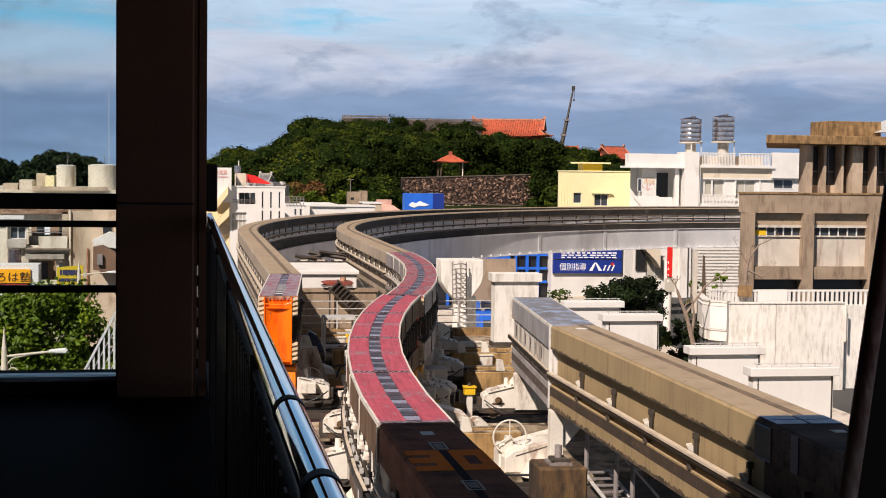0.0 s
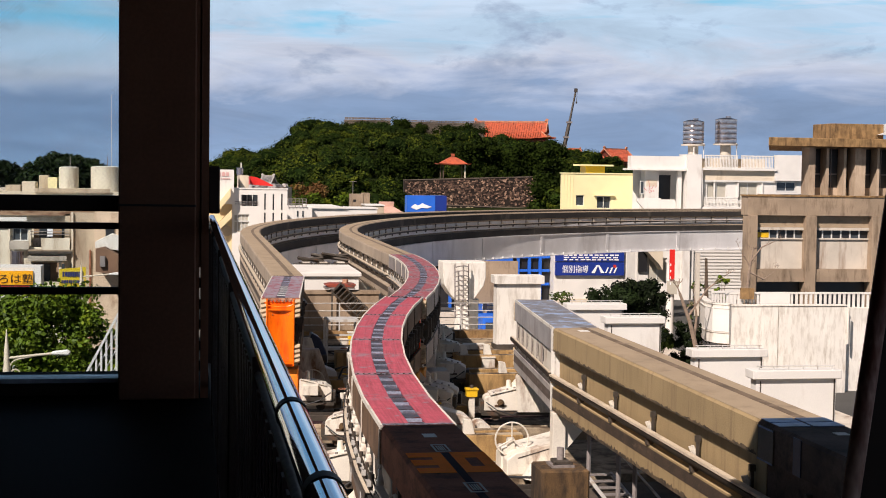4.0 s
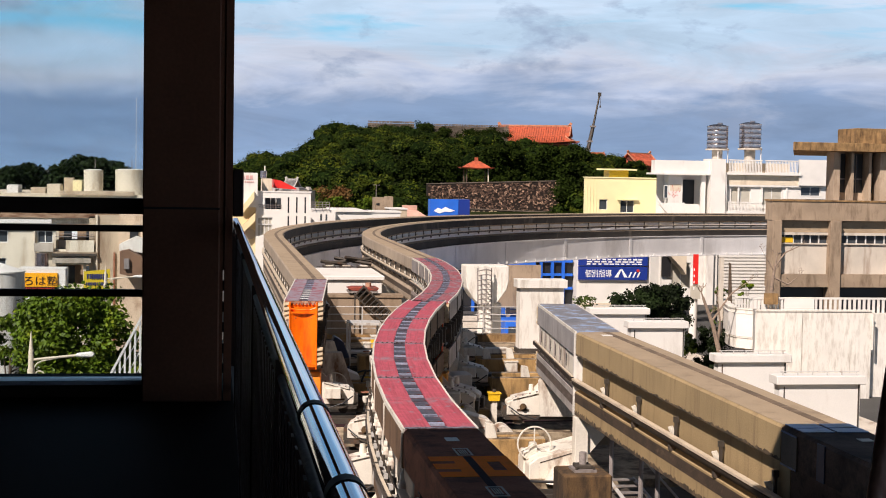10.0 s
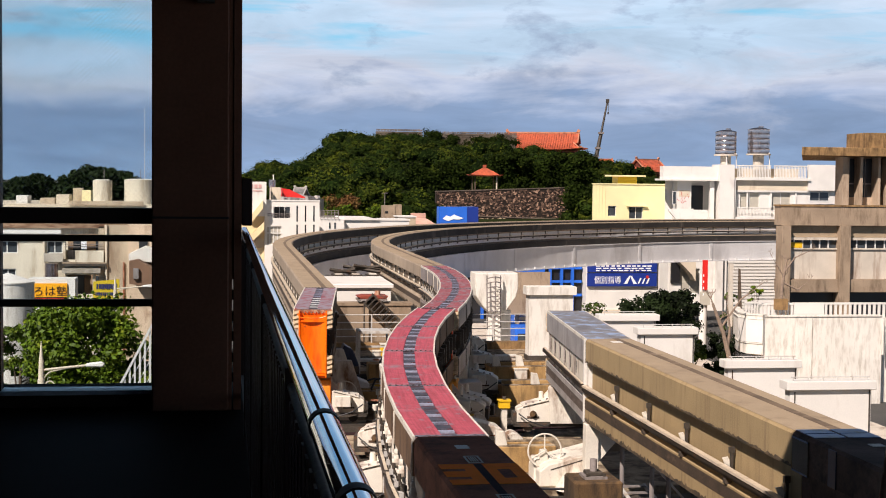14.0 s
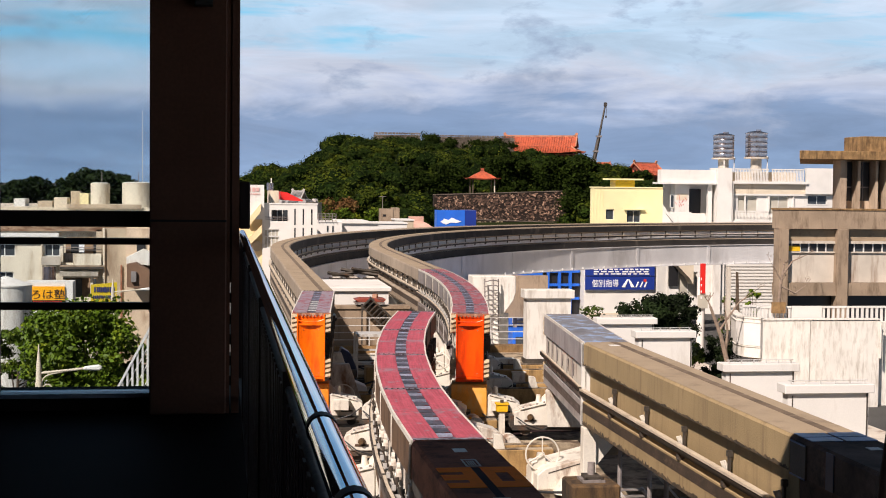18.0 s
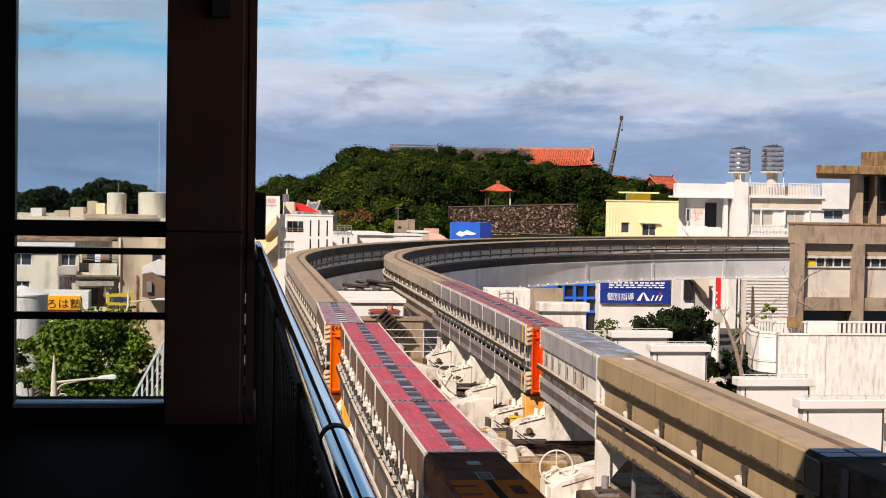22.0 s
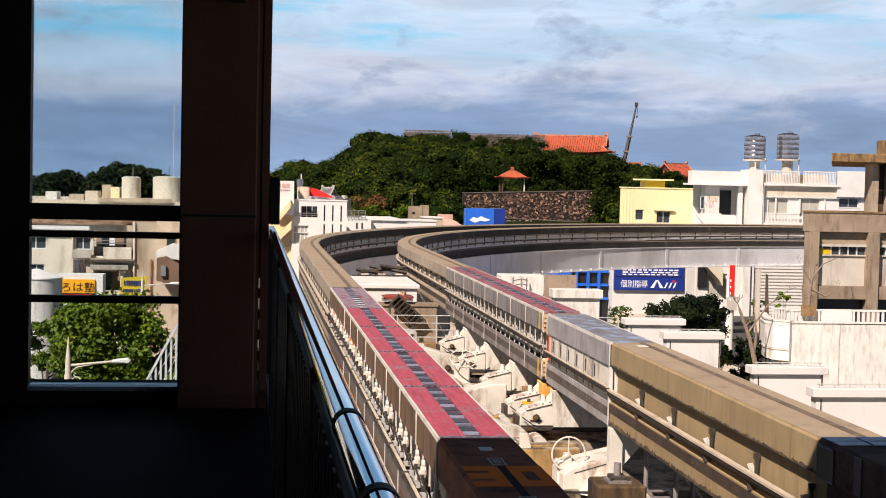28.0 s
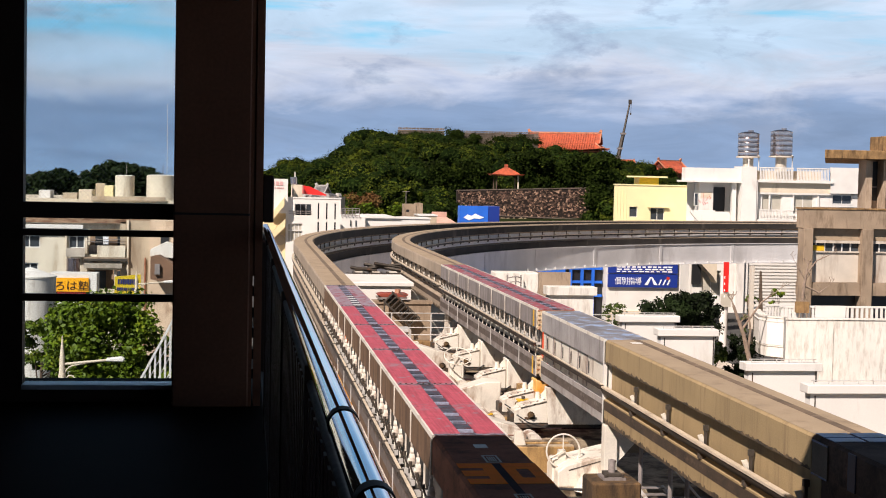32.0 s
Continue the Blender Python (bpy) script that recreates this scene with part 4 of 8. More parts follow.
# ---- guideway ----
BEAM = [(-0.40, 0), (0.40, 0), (0.43, -0.03), (0.43, -0.42), (0.30, -0.48), (0.30, -1.02), (0.43, -1.08), (0.43, -1.5),
        (-0.43, -1.5), (-0.43, -1.08), (-0.30, -1.02), (-0.30, -0.48), (-0.43, -0.42), (-0.43, -0.03)]
ARC_C = (53.0, 63.0)


def arc(r, a0, a1, n, z):
    """Points on the bend from a0 to a1 degrees of turn."""
    return [(ARC_C[0] - r * math.cos(radians(a)), ARC_C[1] + r * math.sin(radians(a)), z) for a in np.linspace(a0, a1, n)]


def power_rail(parent, path, side, step=1.2, drop=0.0):
    """The conductor rail in the waist of a girder, on cream insulator brackets."""
    ring = [(side * 0.40, -0.722), (side * 0.50, -0.722), (side * 0.50, -0.755), (side * 0.47, -0.80), (side * 0.40, -0.80)]
    part("conductor_rail", M().sweep(path, [(u, z - drop) for u, z in ring]), RAIL_DARK, parent)
    ring2 = [(side * 0.41, -0.668), (side * 0.50, -0.668), (side * 0.50, -0.702), (side * 0.41, -0.702)]
    part("contact_strip", M().sweep(path, [(u, z - drop) for u, z in ring2]), CONTACT, parent)
    bracket = M().box(-0.018, 0.018, -0.022, 0.022, -0.12, 0.30).box(-0.10, 0.0, -0.05, 0.05, -0.16, -0.08).box(-0.035, 0.035, -0.03, 0.03, 0.24, 0.32).data("bracket", STEEL_DARK)
    insul = M()
    for k in range(3):
        insul.rod((-side * 0.02, 0.10 + 0.075 * k, 0.05), (side * 0.03, 0.10 + 0.075 * k, 0.17 - 0.02 * k), 0.026, 6, 0.014)
    insul = insul.data("insulator", WHITE_STEEL)
    dist = 0.3
    for a, b in zip(path, path[1:]):
        a, b = Vector(a), Vector(b)
        d = b - a
        length = d.length
        d.normalize()
        s = Vector((d.y, -d.x, 0)) * side * 0.36
        while dist < length:
            for o in (part("bracket", bracket, STEEL_DARK, parent), part("insulator", insul, WHITE_STEEL, parent)):
                o.matrix_basis = Matrix.Translation(a + d * dist + s + Vector((0, 0, -0.74 - drop))) @ Matrix.Rotation(math.atan2(-d.x, d.y), 4, "Z")
            dist += step
        dist -= length


def ragged(path, u0, u1, z, low, high, seed):
    """A thin strip along the lower edge of a beam with an uneven upper outline."""
    rng = random.Random(seed)
    m = M()
    for a, b in zip(path, path[1:]):
        a, b = Vector(a), Vector(b)
        d = (b - a).normalized()
        side = Vector((d.y, -d.x, 0))
        n = max(2, int((b - a).length / 0.05))
        h = [rng.uniform(low, high) * rng.choice((0.6, 0.8, 1.0)) for _ in range(n + 1)]
        for i in range(n):
            p, q = a.lerp(b, i / n), a.lerp(b, (i + 1) / n)
            ring = [(p, z), (q, z), (q, z + h[i + 1]), (p, z + h[i])]
            v = [w + side * u + Vector((0, 0, zz)) for u in (u0, u1) for w, zz in ring]
            m.add(v, [(4, 5, 6, 7), (3, 2, 6, 7), (0, 1, 5, 4)])
    return m


def girder(name, path, label, material=CONC, rails=(-1,), step=1.2, stripe=None, top=None, grime=0, drop=0.0):
    t = thing(name, label, "guideway beam", "monorail guideway beams")
    part("beam", M().sweep(path, BEAM), material, t)
    part("running_surface", M().sweep(path, [(-0.395, 0.002), (0.395, 0.002), (0.395, 0.008), (-0.395, 0.008)]), top or CONC_TOP, t)
    if grime:
        for z0, z1 in ((-0.035, -0.41), (-1.09, -1.49)):
            part("flange_face", M().sweep(path[grime:], [(0.431, z0), (0.437, z0), (0.437, z1), (0.431, z1)]), GRIME, t, "mould blackened flange face")
        part("waist_panel", M().sweep(path[grime:], [(0.302, -0.50), (0.312, -0.50), (0.312, -1.0), (0.302, -1.0)]), STEEL_GREY, t)
    if stripe is not None:
        part("stripe", M().sweep(path, [(stripe - 0.06, 0.009), (stripe + 0.06, 0.009), (stripe + 0.06, 0.012), (stripe - 0.06, 0.012)]), STRIPE, t, "worn brown oil stripe")
        part("tyre_track", M().sweep(path, [(-0.4305, -1.105), (-0.434, -1.105), (-0.434, -1.27), (-0.4305, -1.27)]), TYRE, t, "dark tyre track on the lower flange")
        part("mould_edge", ragged(path, -0.4305, -0.434, -1.498, 0.04, 0.11, len(t.name) + len(path)), MOULD, t, "ragged mould along the lower edge")
        part("mould_edge", ragged(path, -0.4305, -0.434, -0.418, 0.02, 0.055, len(path)), MOULD, t, "ragged mould along the flange edge")
    for s in rails:
        power_rail(t, path, s, step, drop)
    return t


near_a = girder("guideway_beam", [(XA, -14, TOP), (XA, 16.08, TOP)], "dirty brown monorail beam toned for the station roof's shade", BEAM_SHADE, (-1,), top=BEAM_SHADE)
near_b = girder("guideway_beam", [(XB, 16.12, TOP), (XB, 25.9, TOP)], "tan concrete monorail beam with a dark centre line", CONC, (-1,), 1.9, stripe=0.12, drop=0.17)
# Continues near_b from the roof's shadow edge, with that shade in its colour.
near_c = girder("guideway_beam", [(XB, -14, TOP), (XB, 16.1, TOP)], "oily monorail beam darkened for the shade of the roof", BEAM_OILY_SHADE, (-1,), 1.9, top=BEAM_OILY_SHADE, drop=0.17)
far_a = girder("guideway_beam", [(XA, 38.6, TOP), (XA, 50, TOP), (XA, 63, TOP)] + arc(ARC_C[0] - XA, 3, 112, 44, TOP), "long concrete monorail beam bending to the right in the distance", CONC_FAR, (-1, 1), 1.5, stripe=0.1, grime=4)
far_b = girder("guideway_beam", [(XB, 48.65, TOP), (XB, 56, TOP), (XB, 63, TOP)] + arc(ARC_C[0] - XB, 3, 112, 44, TOP), "long concrete monorail beam bending to the right in the distance", CONC_FAR, (-1, 1), 1.5, stripe=0.1, grime=4)


def box_girder(r, a0, a1, n):
    """The deep grey steel girder under the bend, with splice plates and bolts."""
    t = thing("steel_girder", "deep light grey steel box girder carrying the bend of the monorail", "bridge girder", "steel bridge girders")
    part("web", M().sweep(arc(r, a0, a1, n, TOP - 1.5), [(-0.5, -0.003), (0.5, -0.003), (0.5, -1.42), (-0.5, -1.42)]), STEEL_GREY, t)
    part("top_flange", M().sweep(arc(r, a0, a1, n, TOP - 1.5), [(-0.56, -0.004), (0.56, -0.004), (0.56, -0.05), (-0.56, -0.05)]), STEEL_GREY, t)
    part("bottom_flange", M().sweep(arc(r, a0, a1, n, TOP - 1.5), [(-0.66, -1.422), (0.66, -1.422), (0.66, -1.48), (-0.66, -1.48)]), STEEL_GREY, t)
    plate = M().box(0.008, 0.024, -0.14, 0.14, -1.38, -0.06)
    for k in range(13):
        for y in (-0.11, 0.11):
            plate.rod((0.0, y, -1.32 + 0.1 * k), (-0.02, y, -1.32 + 0.1 * k), 0.026, 6)
    plate = plate.data("splice_plate", STEEL_GREY)
    bolt = M().rod((0, 0, -0.08), (0, 0, 0.04), 0.06, 6).data("bolt", FRAME_W)
    for k, a in enumerate(np.arange(a0 + 4, a1, 9.0)):
        p = arc(r - 0.52, a, a, 1, TOP - 1.5)[0]
        o = part("splice_plate", plate, STEEL_GREY, t)
        o.matrix_basis = Matrix.Translation(p) @ Matrix.Rotation(-radians(a), 4, "Z")
    for a in np.arange(a0 + 1, a1, 1.5):
        p = arc(r - 0.60, a, a, 1, TOP - 2.83)[0]
        o = part("bolt", bolt, FRAME_W, t)
        o.location = p


box_girder(ARC_C[0] - XB, 10, 112, 50)
box_girder(ARC_C[0] - XA, 10, 112, 50)


def pier(x, y, top, w=1.6, d=1.6, label="round concrete pier holding the monorail"):
    t = thing("pier", label, "pier", "monorail piers")
    m = M().rod((x, y, GROUND), (x, y, top - 1.0), w / 2, 20)
    part("column", m, CONC_PALE, t, smooth=True)
    part("head", M().prism([(x - w * 0.5, top - 1.6), (x + w * 0.5, top - 1.6), (x + w * 0.95, top), (x - w * 0.95, top)], "y", y - d / 2, y + d / 2), CONC_PALE, t)


for ang_ in (14, 98):
    for r_ in (ARC_C[0] - XA, ARC_C[0] - XB):
        px_ = arc(r_, ang_, ang_, 1, 0)[0]
        pier(px_[0], px_[1], TOP - 2.99)
pier(XA, 57, TOP - 1.5, 1.4, 1.4)
pier(XB, 57, TOP - 1.5, 1.4, 1.4)

# ---- switch girders ----
PIECE = 2.05
SPAN = 8 * PIECE


GIRDER_RNG = random.Random(19)


def orange_end(parent, y, out, paint=ORANGE):
    """The orange end frame of a steel girder, with ribbed white pads and a hanging pipe; out is -1 or 1 along y."""
    def at(a, b):
        return min(y + out * a, y + out * b), max(y + out * a, y + out * b)
    e = part("end_frame", M().box(-0.31, 0.31, *at(0, 0.03), -1.56, -0.03), paint, parent, "bright orange end frame")
    for x in (-0.31, 0.28):
        part("flange", M().box(x, x + 0.03, *at(0.031, 0.15), -1.54, -0.05), paint, e, bevel=0.006)
    # a hollow, curved front panel between the flanges
    curve = [(x, 0.035 + 0.095 * (x / 0.28) ** 2) for x in np.linspace(-0.279, 0.279, 13)]
    ring = [(x, y + out * 0.0305) for x, _ in curve] + [(x, y + out * d) for x, d in reversed(curve)]
    part("panel", M().prism(ring if out > 0 else ring[::-1], "z", -1.44, -0.30), paint, e, smooth=True)
    for z in (-0.28, -1.47):
        part("crossbar", M().box(-0.278, 0.278, *at(0.031, 0.12), z - 0.02, z + 0.02), paint, e)
    lip = M().box(-0.42, 0.42, *at(0.0, 0.05), -0.075, -0.03)
    for k in range(8):
        lip.rod((-0.28 + 0.08 * k, y + out * 0.045, -0.085), (-0.28 + 0.08 * k, y + out * 0.075, -0.085), 0.028, 8)
    part("bolted_lip", lip, RUST, e)
    for x, d in ((-0.17, 0.07), (0.17, 0.07)):
        for z in (-0.40, -1.36):
            part("rivet", M().rod((x, y + out * (d - 0.02), z), (x, y + out * (d + 0.012), z), 0.014, 6), RUST, e)
    pipe = M()
    pts = [(-0.36, y + out * 0.10, -0.10), (-0.29, y + out * 0.13, -0.19), (-0.15, y + out * 0.13, -0.215), (0.15, y + out * 0.13, -0.215), (0.29, y + out * 0.13, -0.17), (0.36, y + out * 0.10, -0.08)]
    for a, b in zip(pts, pts[1:]):
        pipe.rod(a, b, 0.016, 6)
    part("pipe", pipe, paint, e)
    for x in (-0.375, 0.375):
        for z in (-0.25, -1.25):
            m = M().box(x - 0.055, x + 0.055, *at(0, 0.05), z - 0.22, z + 0.2)
            for k in range(4):
                zz = z - 0.20 + 0.105 * k
                m.prism([(x - 0.06, zz), (x + 0.06, zz + 0.03), (x + 0.06, zz + 0.09), (x - 0.06, zz + 0.06)], "y", *at(0.051, 0.13))
            part("pad", m, PAD, e)


def steel_girder_piece(length, top_mat, slots, label, name="switch_girder", joint=True, ends=(), side=STEEL, first=False):
    """A steel girder, origin on its top at mid length; its axis lies along y."""
    t = thing(name, label, "switch girder", "steel switch girders")
    h = length / 2 - 0.004
    part("web", M().box(-0.24, 0.24, -h, h, -1.52, -0.03), WAIST, t)
    for s in (-1, 1):
        a, b = sorted((s * 0.095, s * 0.405))
        part("top_plate", M().box(a, b, -h, h, -0.028, 0.0), top_mat, t)
        a, b = sorted((s * 0.405, s * 0.43))
        part("edge_strip", M().box(a, b, -h, h, -0.05, 0.006), WHITE_STEEL, t, "pale worn edge strip")
        a, b = sorted((s * 0.395, s * 0.43))
        face = side
        part("guide_plate", M().box(a, b, -h, h, -0.44, -0.051), face, t, "weathered guide plate")
        part("guide_plate", M().box(a, b, -h, h, -1.52, -1.10), face, t, "weathered guide plate")
    rib = M().box(-0.014, 0.014, -0.016, 0.016, -1.10, -0.44).data("rib", WHITE_STEEL)
    # Right-hand ribs and stubs are coloured dark as the side away from the sun.
    rib_shade = M().box(-0.03, 0.03, -0.016, 0.016, -1.10, -0.44).data("rib", STEEL_DARK)
    stub_shade = M().box(-0.05, 0.05, -0.05, 0.05, -0.72, -0.5).data("insulator", STEEL_DARK)
    low = {SIDE: 0.18, STEEL_PALE: 0.06}.get(side, 0.0)
    post = M().rod((0, 0, -1.10), (0, 0, -0.44), 0.014, 6).box(-0.014, 0.014, -0.03, 0.03, -0.80, -0.76).data("waist_post", WHITE_STEEL)
    hanger = M().rod((0, 0, -0.70), (-0.06, 0, -0.52), 0.014, 6).rod((-0.06, 0, -0.52), (-0.06, 0, -0.46), 0.022, 6).box(-0.05, 0.02, -0.025, 0.025, -0.74, -0.69).data("hanger", STEEL_DARK)
    cups = M().rod((-0.02, -0.06, -0.72), (-0.05, -0.06, -0.62), 0.015, 6, 0.01).rod((-0.02, 0.0, -0.72), (-0.05, 0.0, -0.63), 0.015, 6, 0.01).rod((-0.02, 0.06, -0.72), (-0.05, 0.06, -0.64), 0.015, 6, 0.01).data("insulator", WHITE_STEEL)
    roller = M().rod((-0.03, 0, 0), (0.03, 0, 0), 0.085, 12).rod((-0.045, 0, 0), (0.045, 0, 0), 0.03, 8).rod((-0.02, 0.02, 0.11), (0.02, 0.02, 0.11), 0.05, 10).data("roller", WHITE_STEEL)
    clamp = M().box(-0.05, 0.05, -0.035, 0.035, -0.03, 0.05).rod((-0.06, 0.0, 0.06), (0.03, 0.0, 0.06), 0.035, 8).data("rail_clamp", STEEL_DARK)
    n = max(2, int(round(length / 0.68)))
    for i in range(n if slots else 0):
        y = -h + (i + 0.5) * 2 * h / n + GIRDER_RNG.uniform(-0.05, 0.05)
        part("waist_post", post, WHITE_STEEL, t).location = (-0.38, y, 0)
        if side is not SIDE:
            part("rib", rib, WHITE_STEEL, t).location = (-0.34, y + 0.24, 0)
        if side is SIDE and i % 2 == 0:
            part("roller", roller, WHITE_STEEL, t, smooth=True).location = (-0.40, y - 0.16 + GIRDER_RNG.uniform(-0.04, 0.04), -0.70 - 0.12 * (i % 2))
        if side is SIDE and i % 3 == 0:
            part("rail_clamp", clamp, STEEL_DARK, t).location = (-0.47, y + 0.30, -1.0)
        if side is SIDE and i % 2:
            part("foot_plate", M().box(-0.43, -0.30, y - 0.05, y + 0.05, -1.098, -1.03), POLE_GREY, t)
        part("hanger", hanger, STEEL_DARK, t).location = (-0.40, y + 0.10, -low)
        if i % 2 and side is not SIDE:
            part("insulator", cups, WHITE_STEEL, t).location = (-0.42, y + 0.16, -low)
    if slots and side is not SIDE:
        part("web_panel", M().box(-0.262, -0.242, -h, h, -1.10, -0.44), WHITE_STEEL, t, "pale web panel")
        hole = M().box(-0.272, -0.263, -0.10, 0.10, -0.98, -0.50).data("slot_hole", DARK)
        for i in range(2 * n):
            part("slot_hole", hole, DARK, t).location = (0, -h + (i + 0.5) * h / n, 0)
    k = max(2, int(round(length / 0.34)))
    for i in range(k):
        y = -h + (i + 0.5) * 2 * h / k + GIRDER_RNG.uniform(-0.04, 0.04)
        if GIRDER_RNG.random() < 0.62:
            part("rib", rib_shade, STEEL_DARK, t).location = (0.36, y, 0)
        elif GIRDER_RNG.random() < 0.6:
            part("insulator", stub_shade, STEEL_DARK, t).location = (0.33, y, GIRDER_RNG.uniform(-0.1, 0.1))
    if slots:
        m = int(round(length / 0.29))
        for i in range(m):
            y = -h + (i + 0.5) * 2 * h / m
            k = 0.55 if i % 2 else 1.3
            part("slot_plate", M().box(-0.092, 0.092, y - h / m * k * 0.95, y + h / m * k * 0.45, -0.03, -0.006), (FRAME_W if name == "approach_girder" and i < m // 2 else SLOT_PALE) if i % 2 else SLOT, t)
    else:
        part("slot_cover", M().box(-0.094, 0.094, -h, h, -0.03, -0.002), top_mat, t)
    part("conductor_rail", M().box(-0.52, -0.44, -h, h, -0.84 - low, -0.762 - low), RAIL_DARK, t)
    part("contact_strip", M().box(-0.50, -0.462, -h, h, -0.761 - low, -0.742 - low), CONTACT, t)
    br = M().box(-0.44, -0.24, -0.02, 0.02, -0.84, -0.78).box(-0.47, -0.42, -0.02, 0.02, -0.725, -0.66).data("bracket", POLE_GREY)
    for y in (-h * 0.7, h * 0.05, h * 0.6) if slots else ():
        part("bracket", br, POLE_GREY, t).location = (0, y + GIRDER_RNG.uniform(-0.1, 0.1), -low)
    part("tyre_track", M().box(-0.4335, -0.4302, -h + 0.052, h - 0.002, -1.37, -1.20), TRACK_STEEL, t, "dark tyre track on the lower plate")
    for z in (-0.62, -0.98):
        part("side_cable", M().rod((0.34, -h, z), (0.34, h, z), 0.03, 6), RUBBER, t)
    for k in range(3):
        y = -h + (k + 0.5) * 2 * h / 3
        part("side_clamp", M().box(0.30, 0.46, y - 0.04, y + 0.04, -0.9, -0.55), STEEL_DARK, t)
    if not slots:
        part("web_panel", M().box(-0.385, -0.36, -h, h, -1.10, -0.44), WHITE_STEEL, t, "pale web panel")
        for i in range(6):
            y = h * (0.85 - 0.27 * i)
            part("slot_hole", M().rod((-0.386, y, -0.60), (-0.389, y, -0.60), 0.045, 10).box(-0.389, -0.386, y - 0.045, y + 0.045, -0.80, -0.60), DARK, t)
            part("stiffener", M().box(-0.40, -0.386, y + 0.10, y + 0.14, -1.06, -0.48), STEEL, t)
    if joint:
        part("joint_cover", M().box(-0.40, 0.40, h - 0.06, h, 0.0005, 0.006), JOINT if slots else STEEL, t)
    if first:
        part("joint_cover", M().box(-0.40, 0.40, -h, -h + 0.10, 0.0005, 0.006), JOINT, t)
    if joint and slots:
        nut = M().rod((0, 0, 0.006), (0, 0, 0.016), 0.014, 6).data("bolt", STEEL_DARK)
        for k in range(10):
            part("bolt", nut, STEEL_DARK, t).location = (-0.36 + 0.08 * k, h - 0.03, 0)
    for s in (-1, 1):
        a, b = sorted((s * 0.431, s * 0.445))
        # Right-hand strips get dark steel in place of shade.
        part("joint_strip", M().box(a, b, -h, -h + 0.04, -0.44, -0.04), STEEL_DARK if s > 0 else WHITE_STEEL, t)
        part("joint_strip", M().box(a, b, -h, -h + 0.03, -1.52, -1.10), STEEL_DARK if s > 0 else POLE_GREY, t)
    if -1 in ends and name == "switch_girder":
        for z0, z1 in ((-0.43, -0.06), (-1.51, -1.11)):
            part("yellow_stripe", M().box(-0.436, -0.4301, -h + 0.35, -h + 0.47, z0, z1), YEL_PAINT, t, "yellow painted stripe")
    for e in ends:
        orange_end(t, e * (h + 0.004), e, ORANGE if side is SIDE else ORANGE_RED)
    return t


girders_a, girders_b = [], []
for i in range(8):
    lab = "articulated steel switch girder with red top and dark slot plates"
    girders_a.append(steel_girder_piece(PIECE, RED_TOP, True, lab, joint=bool(i % 2), side=SIDE, ends=(1,) if i == 7 else (), first=i == 0))
    girders_b.append(steel_girder_piece(PIECE, RED_WORN, True, "articulated steel switch girder with a worn red top", joint=bool(i % 2), ends=(-1,) if i == 7 else ()))
stub_a = steel_girder_piece(6.1, RED_FADED, True, "hinged steel approach girder with a worn red top and orange end", "approach_girder", ends=(-1,), side=SIDE)
stub_a.location = (XA, 35.55, TOP)
stub_b = steel_girder_piece(5.75, GREY_TOP, False, "hinged steel approach girder with a bare grey top", "approach_girder", ends=(1,), side=STEEL_PALE)
stub_b.location = (XB, 28.785, TOP)
part("end_plate", M().box(-0.452, -0.24, -2.871, -2.80, -1.52, -0.02), WHITE, stub_b, "white painted end plate")


